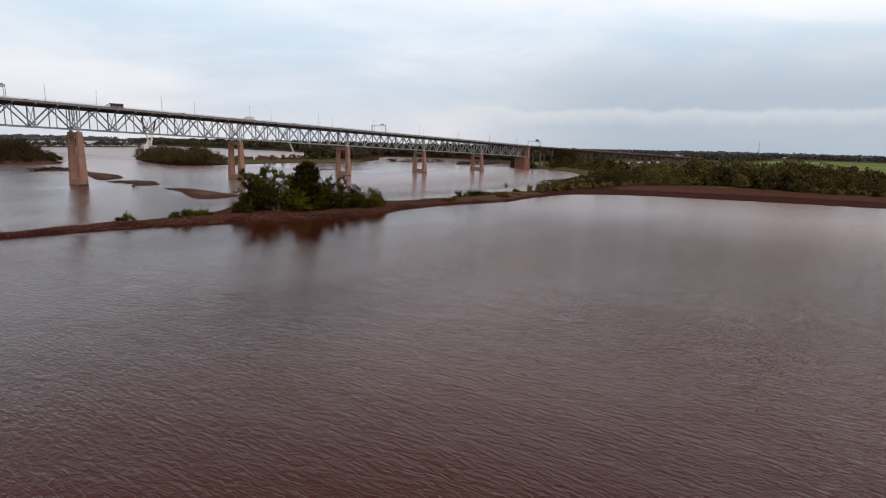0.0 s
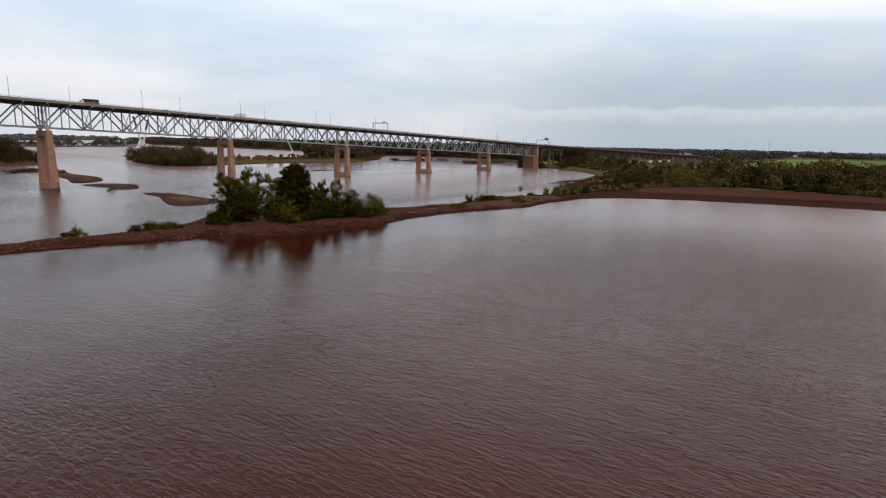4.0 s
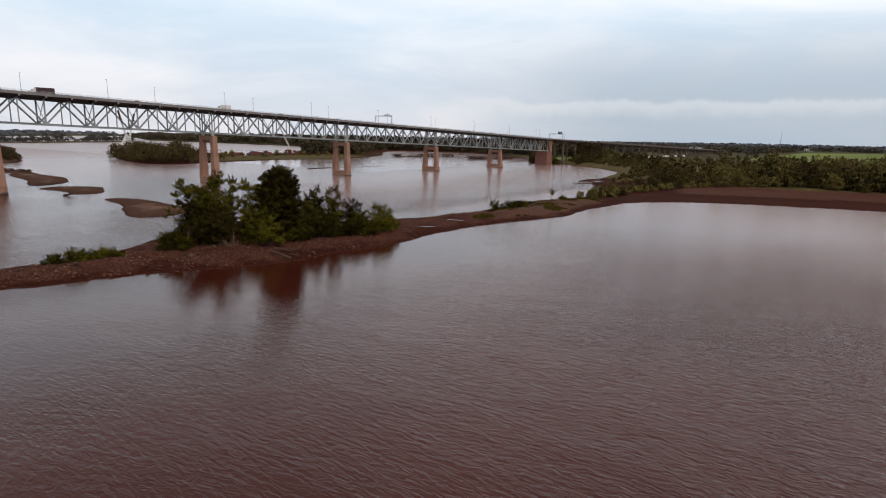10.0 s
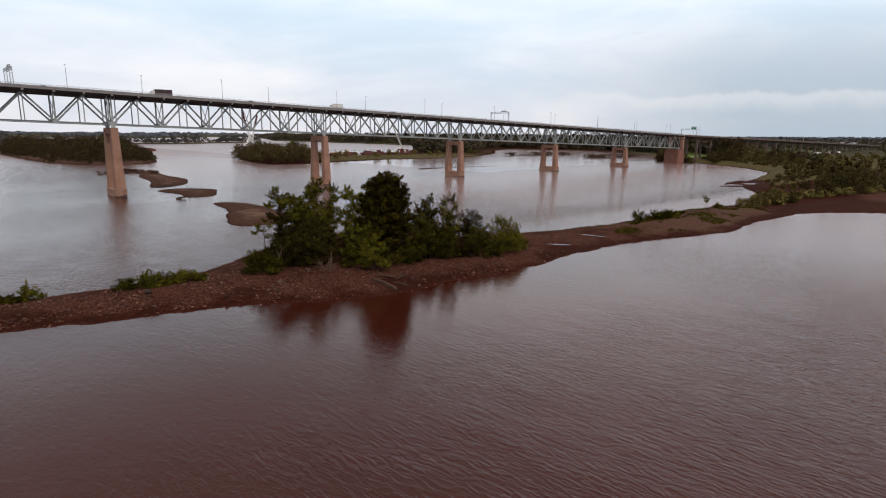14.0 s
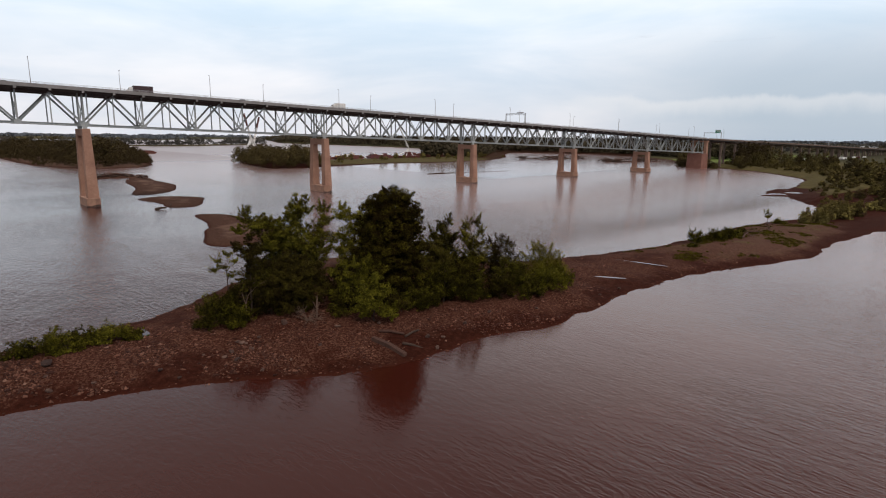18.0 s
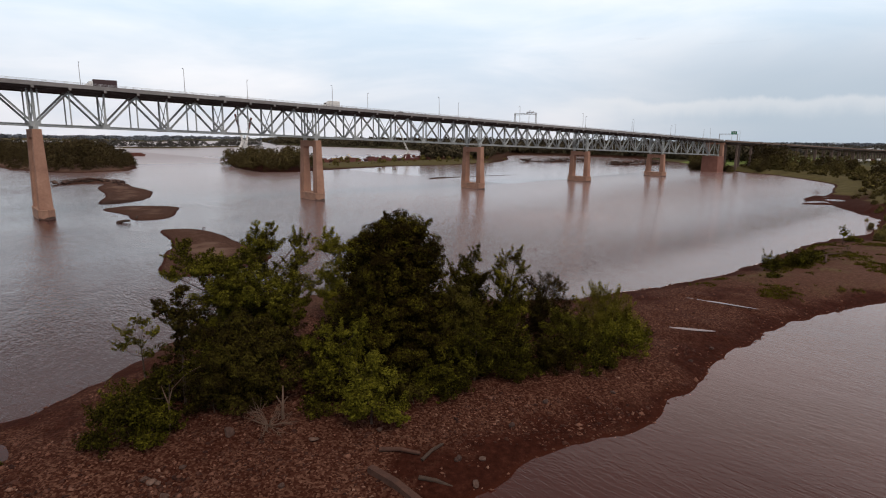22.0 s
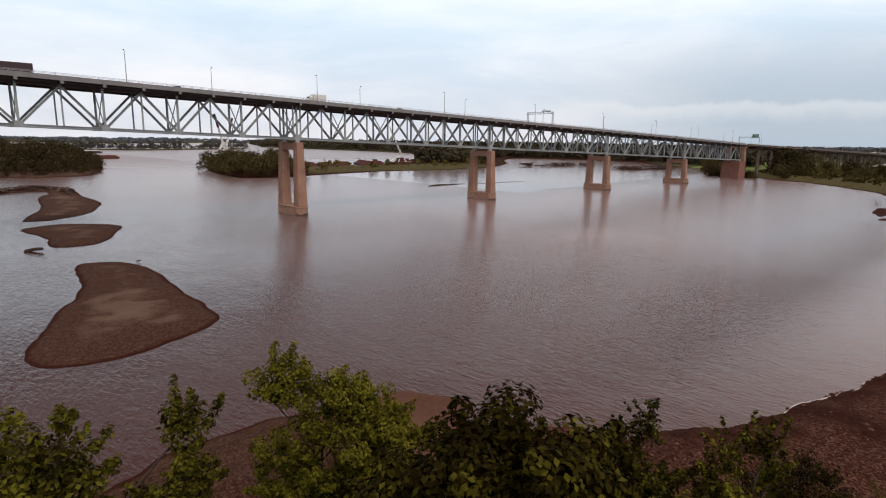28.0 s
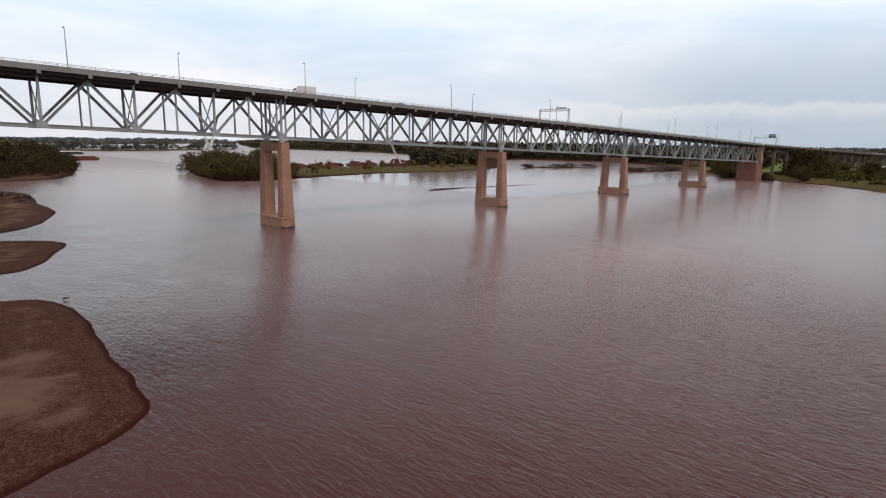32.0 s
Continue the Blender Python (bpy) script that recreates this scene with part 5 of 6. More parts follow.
def woodland(name, places, heights, per, leaf, mat, label, seed, wide=0.42, trunks=True):
    """Many crowns in one mesh, each with a ragged dome of leaf clumps."""
    rng = np.random.default_rng(seed)
    n, k = len(places), 12
    # each crown: a dozen leaf clumps over a dome, some standing higher
    d = unit(rng.normal(size=(n, k, 3)))
    d[..., 2] = np.abs(d[..., 2]) * 1.5 - 0.62
    mid = d * rng.uniform(0.55, 0.92, (n, k, 1))
    size = rng.uniform(0.26, 0.46, (n, k))
    which, clump = np.repeat(np.arange(n), per), rng.integers(0, k, n * per)
    o = unit(rng.normal(size=(n * per, 3)))
    r = size[which, clump] * rng.uniform(0.55, 1.0, n * per) ** 0.5
    q = mid[which, clump] + o * r[:, None]
    h = heights[which]
    P = np.stack([places[which, 0] + q[:, 0] * h * wide, places[which, 1] + q[:, 1] * h * wide, np.maximum(places[which, 2] + h * (0.40 + 0.50 * q[:, 2]), places[which, 2] + 0.05 * h * rng.random(n * per))], 1)
    N = unit(o + 0.4 * d[which, clump] + 0.5 * rng.normal(size=o.shape) + np.array([0, 0, 0.3]))
    L = leaf * (0.6 + 0.8 * rng.random(n * per))[:, None] * np.clip(h / heights.mean(), 0.6, 1.4)[:, None]
    a = unit(np.cross(N, rng.normal(size=N.shape)))
    b = np.cross(N, a)
    co = np.stack([P - a * L / 2, P + b * L * 0.4, P + a * L / 2, P - b * L * 0.4], 1)
    return tagged(new(name, quads_mesh(name, co, mat)), label, "woodland", kind="stuff")


def scatter(poly, n, seed, gap, margin=0.0):
    rng = np.random.default_rng(seed)
    P = np.array(poly, float)
    t = rng.uniform(P.min(0), P.max(0), (n * 60, 2))
    t = t[shore_distance(t[:, 0], t[:, 1], poly) > margin]
    keep = []
    for p in t:
        if all((p[0] - q[0]) ** 2 + (p[1] - q[1]) ** 2 > gap * gap for q in keep[-400:]):
            keep.append(p)
            if len(keep) >= n:
                break
    k = np.array(keep)
    return np.column_stack([k, ground_height(k[:, 0], k[:, 1])])


def along(line, step, depth, seed):
    """Places in a band behind a line of points."""
    rng = np.random.default_rng(seed)
    out = []
    for (ax, ay), (bx, by) in zip(line[:-1], line[1:]):
        n = max(1, int(math.hypot(bx - ax, by - ay) / step))
        s = (np.arange(n) + rng.random(n)) / n
        u = unit(np.array([-(by - ay), bx - ax], float))
        d = rng.random(n) * depth
        out.append(np.column_stack([ax + (bx - ax) * s + u[0] * d, ay + (by - ay) * s + u[1] * d]))
    k = np.concatenate(out)
    return np.column_stack([k, np.maximum(ground_height(k[:, 0], k[:, 1]), 0.3)])


p = scatter(ISLAND_WEST, 330, 1, 8.0, 0.8)
inner = np.clip(shore_distance(p[:, 0], p[:, 1], ISLAND_WEST) / 26, 0, 1)
woodland("island_woods", p, np.random.default_rng(2).uniform(9, 15, len(p)) * (0.7 + 0.6 * vnoise(p[:, 0], p[:, 1], 38, 9)) * (0.62 + 0.85 * inner), 520, 1.0, LEAF_OLIVE, "dense dark-green trees covering a low island", 3, 0.5)
ISLE_TREES = [(300, 556), (312, 552), (332, 550), (358, 572), (362, 620), (366, 690), (356, 714), (338, 712), (318, 660)]
p = scatter(ISLE_TREES, 62, 4, 8.5, -1.5)
woodland("point_woods", p, 8 + 15 * np.random.default_rng(5).random(len(p)), 900, 0.85, LEAF_OLIVE, "dark leafy trees on the tip of the marsh", 6, 0.5)
p = scatter([(380, 590), (460, 606), (540, 600), (600, 620), (700, 660), (705, 705), (600, 684), (450, 672), (380, 676)], 95, 7, 9.0)
woodland("marsh_shrubs", p, 1.2 + 7.5 * np.random.default_rng(8).random(len(p)) ** 2.5, 160, 1.0, LEAF_FAR, "scattered shrubs along the green marsh", 9)
p = along([(326, 158), (340, 161), (360, 160), (402, 146), (434, 119), (449, 86), (443, 45), (440, 10), (447, -62), (473, -165)], 2.3, 9, 81)
woodland("shore_shrubs", p, np.random.default_rng(82).uniform(1.4, 5.0, len(p)), 300, 0.55, LEAF_FAR, "thick low shrubs along the muddy east bank", 83, 0.55)
p = along([(440, 216), (478, 222), (553, 240), (590, 266), (632, 303), (655, 341), (700, 378)], 0.75, -62, 84)
p = p[shore_distance(p[:, 0], p[:, 1], MAINLAND) > 13]
woodland("marsh_edge_shrubs", p, np.random.default_rng(85).uniform(0.9, 4.6, len(p)), 130, 0.85, LEAF_FAR, "thick marsh shrubs behind the grassy cove shore", 86, 0.6)
EAST_DEEP = [(505, 200), (520, 100), (515, 0), (530, -150), (560, -420), (900, -420), (860, -150), (760, 0), (690, 90), (620, 160), (560, 205)]
p = scatter(EAST_DEEP, 420, 27, 11.0)
woodland("east_woods", p, np.random.default_rng(28).uniform(9, 15, len(p)), 120, 2.4, LEAF_FAR, "deep leafy woods behind the muddy shore", 29)
p = scatter([(690, 325), (760, 322), (900, 318), (1100, 300), (1300, 240), (1200, 60), (900, 120), (720, 190), (660, 235)], 130, 61, 13.0)
woodland("meadow_shrubs", p, np.random.default_rng(62).uniform(2.0, 7.5, len(p)), 120, 1.5, LEAF_FAR, "scattered shrubs on the meadow by the viaduct", 63)
p = scatter(ISLET_NORTH, 170, 10, 9.0, 8.0)
woodland("islet_woods", p, 7 + 20 * np.random.default_rng(11).random(len(p)) ** 1.8, 150, 2.2, LEAF_THIN_HAZE, "uneven line of trees on a low river islet", 12, 0.62)
far_rng = np.random.default_rng(13)
p = along([(610, 640), (700, 690), (800, 790), (905, 850), (955, 770), (975, 690), (945, 590), (880, 505), (810, 440)], 2.0, 70, 15)
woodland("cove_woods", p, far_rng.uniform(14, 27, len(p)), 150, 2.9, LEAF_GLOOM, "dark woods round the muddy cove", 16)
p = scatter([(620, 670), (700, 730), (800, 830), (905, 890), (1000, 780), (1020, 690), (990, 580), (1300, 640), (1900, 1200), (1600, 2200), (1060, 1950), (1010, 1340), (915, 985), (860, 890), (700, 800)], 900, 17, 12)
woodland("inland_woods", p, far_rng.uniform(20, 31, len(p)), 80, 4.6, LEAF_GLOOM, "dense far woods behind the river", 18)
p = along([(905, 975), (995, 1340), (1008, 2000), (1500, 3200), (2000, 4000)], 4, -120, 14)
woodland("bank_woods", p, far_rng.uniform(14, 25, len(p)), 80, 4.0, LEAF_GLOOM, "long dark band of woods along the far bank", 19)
p = scatter([(1190, 290), (1900, 262), (2300, 500), (1950, 1150), (1300, 640), (1180, 500)], 420, 91, 19.0)
p = p[(p[:, 1] < 318) | (p[:, 1] > 395) | (p[:, 0] > 1560)]
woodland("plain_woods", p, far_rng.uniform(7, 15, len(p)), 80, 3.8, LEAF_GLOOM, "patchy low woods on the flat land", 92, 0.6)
# belts of trees out to the horizon, with open fields between them
for j, (dist, n, gaps) in enumerate(((1250, 300, 0.45), (1650, 480, 0.30), (2100, 800, 0.0), (2600, 800, 0.0), (3200, 900, 0.0), (4100, 1100, 0.0))):
    rg = np.random.default_rng(40 + j)
    a = rg.uniform(radians(-25), radians(122), n)
    a = a[vnoise(a * 14 + 31 * j, np.full(n, float(j)), 1.0, 20 + j) > gaps]
    rr = dist * (1 + 0.07 * np.sin(a * 5 + j) + rg.uniform(0, 0.07, len(a)))
    q = np.column_stack([100 + rr * np.sin(a), 100 + rr * np.cos(a)])
    z = ground_height(q[:, 0], q[:, 1])
    ok = (z > 1.0) & ((q[:, 0] > 1150) | (q[:, 1] > 2600)) & ~((q[:, 1] < 400) & (q[:, 1] > 310) & (q[:, 0] < 1560)) & ~((q[:, 1] < 245) & (q[:, 0] < 1960))
    q = np.column_stack([q, z])[ok]
    woodland("far_trees", q, rg.uniform(10, 17, len(q)) * (1 + dist / 12000), 40, 6.5 * dist / 2200, LEAF_HAZE if dist > 2300 else LEAF_THIN_HAZE, "hazy belt of distant trees on the flat land", int(dist), 0.8 + dist / 4000)

# ---- anchor pier and viaduct ----
END = PX + 500


def rail_height(x):
    return RAIL0 + (x - PX) * SLOPE if x <= END else RAIL0 + 500 * SLOPE - 0.0212 * (x - END)


ap = thing("anchor_pier", (END, AX, 0), "massive reddish concrete end pier carrying the truss", "bridge pier")
zt = CHORD0 + 500 * SLOPE
bevelled("base_block", taper(-6.0, 7.0, -7.4, 7.4, -1.0, -5.6, 6.4, -7.0, 7.0, zt - 1.0), CONCRETE_OLD, ap, 0.25, "broad solid concrete base")
for s in (-1, 1):
    bevelled("column", taper(1.2, 5.2, s * 6.0 - 1.4, s * 6.0 + 1.4, zt - 1.0, 1.6, 4.4, s * 6.0 - 1.2, s * 6.0 + 1.2, rail_height(END) - 3.4), CONCRETE, ap)
    child("bearing", raw_mesh("bearing", *box_vf(-1.2, 0.1, s * HALF - 0.5, s * HALF + 0.5, zt - 1.05, zt - 0.35), STEEL), ap)
bevelled("cap_beam", box_vf(1.5, 4.6, -8.0, 8.0, rail_height(END) - 4.6, rail_height(END) - 3.15), CONCRETE, ap, 0.1)


def viaduct_bent(x):
    top = rail_height(x) - 3.3
    g = height_at(x, AX)
    b = thing("viaduct_bent", (x, AX, 0), "tan concrete viaduct bent with two columns and cap", "viaduct support", "viaduct bents")
    for s in (-1, 1):
        bevelled("column", taper(-0.9, 0.9, s * 5.2 - 1.0, s * 5.2 + 1.0, g - 0.8, -0.7, 0.7, s * 5.2 - 0.85, s * 5.2 + 0.85, top - 1.3), VIADUCT, b, 0.08)
    bevelled("cap_beam", box_vf(-0.85, 0.85, -7.8, 7.8, top - 1.32, top), VIADUCT, b, 0.08)


def viaduct_span(x0, x1):
    z0, z1 = rail_height(x0), rail_height(x1)
    v = thing("viaduct_span", (x0, AX, z0), "low girder viaduct span with pale concrete parapets", "bridge span", "viaduct spans")
    n, e = x1 - x0, z1 - z0

    def slab(y0, y1, a, b):
        return [(x, y, z + (e if x else 0)) for x in (0, n) for y in (y0, y1) for z in (a, b)], BOX_F

    child("deck_slab", raw_mesh("deck_slab", *slab(-EDGE, EDGE, -1.95, -1.62), ASPHALT), v)
    for k in range(5):
        child("girder", raw_mesh("girder", *i_beam_vf((0, -6 + 3 * k, -2.62), (n, -6 + 3 * k, -2.62 + e), 0.5, 1.3), STEEL_SHADED), v)
    for s in (-1, 1):
        y0, y1 = sorted((s * (EDGE + 0.02), s * (EDGE - 0.33)))
        child("parapet", raw_mesh("parapet", *slab(y0, y1, -2.2, -0.7), VIADUCT), v)
        child("railing", raw_mesh("railing", *join_vf([beam_vf((0, (y0 + y1) / 2, -0.05), (n, (y0 + y1) / 2, -0.05 + e), 0.1, 0.1)] + [beam_vf((x, (y0 + y1) / 2, -0.72 + e * x / n), (x, (y0 + y1) / 2, -0.05 + e * x / n), 0.1, 0.1) for x in np.arange(2, n, 4)]), GALV), v)


bents = [END + 3.2] + [673 + 32 * k for k in range(27)]
for x in bents[1:]:
    viaduct_bent(x)
for a, b in zip(bents[:-1], bents[1:]):
    viaduct_span(a, b)

# ---- lamp posts, gantries, vehicles ----


def lamp_post(x, side):
    z = rail_height(x) - 0.62
    p = thing("street_lamp", (x, AX + side * (EDGE - 0.18), z), "slim grey lamp post on the bridge parapet", "street lamp", "bridge lamp posts")
    child("base_plate", raw_mesh("base_plate", *box_vf(-0.2, 0.2, -0.2, 0.2, -0.02, 0.12), GALV), p)
    child("pole", raw_mesh("pole", *tube_vf([(0, 0, 0.1), (0, 0, 4), (0, 0, 8.6)], [0.13, 0.11, 0.085], 8), GALV), p)
    child("lamp_head", raw_mesh("lamp_head", *join_vf([tube_vf([(0, 0, 8.55), (0, -side * 0.5, 8.75)], [0.06, 0.05], 6), box_vf(-0.16, 0.16, min(-side * 0.35, -side * 0.95), max(-side * 0.35, -side * 0.95), 8.68, 8.86)]), DARK), p)


for k in range(-1, 10):
    if 40 < 120.5 + 61.0 * k < 1100:
        lamp_post(120.5 + 61.0 * k, -1)
    if 40 < 151.8 + 59.9 * k < 1100:
        lamp_post(151.8 + 59.9 * k, 1)


def gantry(x, sign=None, high=6.2):
    z = rail_height(x) - 0.62
    g = thing("sign_gantry", (x, AX, z), "galvanised truss sign gantry spanning the roadway", "sign gantry", "road gantries")
    for s in (-1, 1):
        y = s * (EDGE - 0.05)
        child("post", raw_mesh("post", *join_vf([beam_vf((dx, y, 0), (dx, y, high), 0.22, 0.22) for dx in (-0.45, 0.45)] + [beam_vf((-0.45, y, k * high / 6), (0.45, y, (k + 1) * high / 6), 0.1, 0.1) for k in range(6)]), GALV), g)
    child("chord", raw_mesh("chord", *join_vf([beam_vf((dx, -EDGE, high + dz), (dx, EDGE, high + dz), 0.16, 0.16) for dx in (-0.45, 0.45) for dz in (0, -0.9)]), GALV), g)
    child("lacing", raw_mesh("lacing", *join_vf([beam_vf((dx, -EDGE + k * 1.64, high - (0.9 if k % 2 else 0)), (dx, -EDGE + (k + 1) * 1.64, high - (0 if k % 2 else 0.9)), 0.09, 0.09) for k in range(10) for dx in (-0.45, 0.45)]), GALV), g)
    if sign == "green":
        sg = child("sign_panel", raw_mesh("sign_panel", *box_vf(-0.75, -0.6, -7.6, -2.6, high - 0.6, high + 2.2), GREEN_SIGN), g, "green direction sign panel")
        child("lettering", raw_mesh("lettering", *join_vf([box_vf(-0.78, -0.755, -7.0, -3.4, high + 1.3, high + 1.6), box_vf(-0.78, -0.755, -6.6, -4.2, high + 0.5, high + 0.8)]), WHITE), sg)
    if sign == "signals":
        for y in (-6.0, -4.6, -3.2, -1.8):
            child("lane_signal", raw_mesh("lane_signal", *box_vf(-0.4, 0.4, y - 0.3, y + 0.3, high + 0.1, high + 0.8), GALV), g)
    return g


gantry(378.5, "signals")
gantry(664, "green")
gantry(103, "signals")
gantry(991, "plain", 6.0)


def wheels(parent, xs, half, r, width=0.3):
    w = []
    for x in xs:
        for s in (-1, 1):
            bm = bmesh.new()
            bmesh.ops.create_cone(bm, cap_ends=True, segments=14, radius1=r, radius2=r, depth=width)
            bmesh.ops.bevel(bm, geom=[e for e in bm.edges if len(e.link_faces) == 2 and e.calc_face_angle() > 1], offset=0.05, segments=1, affect="EDGES")
            bmesh.ops.transform(bm, matrix=Matrix.Translation((x, s * half, r)) @ Matrix.Rotation(math.pi / 2, 4, "X"), verts=bm.verts[:])
            w.append(part("wheel", bm, RUBBER, parent))
    return w


def extrude_side(profile, half):
    n = len(profile)
    V = [(x, -half, z) for x, z in profile] + [(x, half, z) for x, z in profile]
    F = [tuple(range(n)), tuple(range(2 * n - 1, n - 1, -1))] + [(i, i + n, (i + 1) % n + n, (i + 1) % n) for i in range(n)]
    return V, F


def car(at, rz, mat, label):
    c = thing("car", at, label, "car", "vehicles", rz)
    bevelled("body", extrude_side([(-2.25, 0.35), (-2.3, 0.8), (-1.9, 0.95), (1.1, 0.98), (2.1, 0.82), (2.25, 0.5), (2.2, 0.3)], 0.88), mat, c, 0.06)
    bevelled("cabin", extrude_side([(-1.75, 0.93), (-1.2, 1.45), (0.35, 1.47), (1.15, 0.96)], 0.76), GLASSY, c, 0.05)
    bevelled("roof", extrude_side([(-1.15, 1.44), (-1.05, 1.52), (0.2, 1.53), (0.32, 1.45)], 0.72), mat, c, 0.02)
    wheels(c, (-1.35, 1.4), 0.78, 0.33, 0.22)


def box_truck(at, rz, box_mat, cab_mat, label, length=7.6):
    c = thing("box_truck", at, label, "truck", "vehicles", rz)
    bevelled("cargo_box", box_vf(-length / 2, length / 2, -1.22, 1.22, 1.05, 3.35), box_mat, c, 0.06)
    x = length / 2
    bevelled("cab", extrude_side([(x + 0.12, 0.6), (x + 0.12, 2.7), (x + 1.1, 2.75), (x + 1.7, 1.85), (x + 2.3, 1.6), (x + 2.4, 0.6)], 1.1), cab_mat, c, 0.08)
    child("windscreen", raw_mesh("windscreen", [(x + 1.18, -0.95, 2.62), (x + 1.18, 0.95, 2.62), (x + 1.72, 0.95, 1.9), (x + 1.72, -0.95, 1.9)], [(0, 1, 2, 3)], GLASSY), c)
    child("chassis", raw_mesh("chassis", *box_vf(-x, x + 1.9, -0.5, 0.5, 0.55, 1.06), DARK), c)
    wheels(c, (-x + 1.6, x + 1.5), 0.95, 0.48)


def road(x, lane):
    return (x, AX + lane, rail_height(x) - 1.62 + 0.005)


box_truck(road(244.5, -5.3), 180, WHITE, WHITE, "white box truck driving along the bridge deck", 5.2)
box_truck(road(156.5, -5.3), 180, MAROON, WHITE, "dark red box truck with white cab on bridge", 7.0)
car(road(113.0, -2.2), 180, DARK, "dark saloon car driving along the bridge")
car(road(195.5, -5.3), 180, DARK, "dark hatchback car on the bridge deck")
car(road(281.0, -5.3), 180, WHITE, "white saloon car on the bridge deck")
car(road(330.0, -2.2), 180, RED, "red saloon car on the bridge deck")
car(road(520.0, -5.3), 180, BLUE, "blue saloon car on the bridge deck")
for k, (x, y, mt) in enumerate([(902, 330, WHITE), (918, 334, WHITE), (935, 331, WHITE), (952, 333, RED), (985, 330, WHITE), (1003, 334, WHITE), (1040, 331, WHITE), (1062, 333, RED), (1090, 331, WHITE), (730, 344, WHITE), (860, 336, WHITE)]):
    box_truck((x, y, height_at(x, y)), 90 * (k % 2), mt, WHITE, ("white" if mt is WHITE else "red") + " box truck parked on grass beside the viaduct")

# ---- stones, timber and wreckage on the shore ----


def stone_colours():
    m, n, l, b = material("beach_stones")
    g = n.new("ShaderNodeNewGeometry")
    v = mth(n, l, "ADD", mth(n, l, "MULTIPLY", g.outputs["Random Per Island"], 0.8), mth(n, l, "MULTIPLY", noise_tex(n, l, g.outputs["Position"], 6.0, 3), 0.2))
    l.new(ramp(n, l, v, [(0.1, (0.022, 0.0066, 0.0042)), (0.5, (0.060, 0.0235, 0.0155)), (0.85, (0.155, 0.070, 0.047)), (0.985, (0.32, 0.215, 0.165))]), b.inputs["Base Color"])
    b.inputs["Roughness"].default_value = 0.9
    b.inputs["Specular IOR Level"].default_value = 0.2
    return m


STONES = stone_colours()


def stone_field(name, places, sizes, seed, label):
    """Loose angular stones in one mesh: eight facets each, flattened, turned and half bedded."""
    rng = np.random.default_rng(seed)
    n = len(places)
    base = np.array([(1, 0, 0), (0, 1, 0), (-1, 0, 0), (0, -1, 0), (0, 0, 1), (0, 0, -1)], float)
    tri = np.array([(0, 1, 4), (1, 2, 4), (2, 3, 4), (3, 0, 4), (1, 0, 5), (2, 1, 5), (3, 2, 5), (0, 3, 5)])
    V = base[None] * rng.uniform(0.6, 1.15, (n, 6, 1)) + rng.normal(size=(n, 6, 3)) * 0.16
    V[:, 4, :2] += rng.normal(size=(n, 2)) * 0.3
    V *= np.stack([np.ones(n), rng.uniform(0.55, 1.0, n), rng.uniform(0.35, 0.75, n)], 1)[:, None]
    a = rng.uniform(0, 2 * np.pi, n)
    c, s = np.cos(a)[:, None], np.sin(a)[:, None]
    V = np.stack([V[..., 0] * c - V[..., 1] * s, V[..., 0] * s + V[..., 1] * c, V[..., 2]], -1)
    V = V * sizes[:, None, None] + places[:, None]
    F = (tri[None] + (np.arange(n) * 6)[:, None, None]).reshape(-1, 3)
    me = bpy.data.meshes.new(name)
    me.vertices.add(n * 6)
    me.vertices.foreach_set("co", V.astype(np.float32).ravel())
    me.loops.add(F.size)
    me.loops.foreach_set("vertex_index", F.astype(np.int32).ravel())
    me.polygons.add(len(F))
    me.polygons.foreach_set("loop_start", np.arange(0, F.size, 3, dtype=np.int32))
    me.polygons.foreach_set("loop_total", np.full(len(F), 3, dtype=np.int32))
    me.materials.append(STONES)
    me.update(calc_edges=True)
    return tagged(new(name, me), label, "stones", kind="stuff")


rng = np.random.default_rng(77)
c = rng.uniform((44, 149), (225, 206), (210000, 2))
z = ground_height(c[:, 0], c[:, 1])
patch = vnoise(c[:, 0], c[:, 1], 6.0, 31) * 0.6 + vnoise(c[:, 0], c[:, 1], 2.2, 32) * 0.4
# thick on the rocky western spit and along the upper beach, thin on the mud
want = np.clip((patch - 0.36) * 3.0, 0, 1) * np.where(c[:, 0] < 121, 1.0, np.where(c[:, 0] < 180, 0.7, 0.18))
ok = (z > 0.22) & (c[:, 1] < 201) & (rng.random(len(c)) < want)
sizes = np.exp(rng.normal(-2.45, 0.55, len(c))) * np.where(c[:, 0] < 121, 1.5, 1.0)
stone_field("beach_stones", np.column_stack([c, z])[ok], np.clip(sizes, 0.04, 0.42)[ok], 78, "scattered angular grey-brown stones on the beach")
c = rng.uniform((44, 149), (225, 212), (60000, 2))
z = ground_height(c[:, 0], c[:, 1])
ok = (z > -0.06) & (z < 0.16) & ((c[:, 1] < 202) | (c[:, 0] < 132)) & (rng.random(len(c)) < 0.5)
stone_field("shoreline_stones", np.column_stack([c, z])[ok], np.exp(rng.normal(-1.9, 0.45, ok.sum())), 79, "dark wet stones along the water's edge")


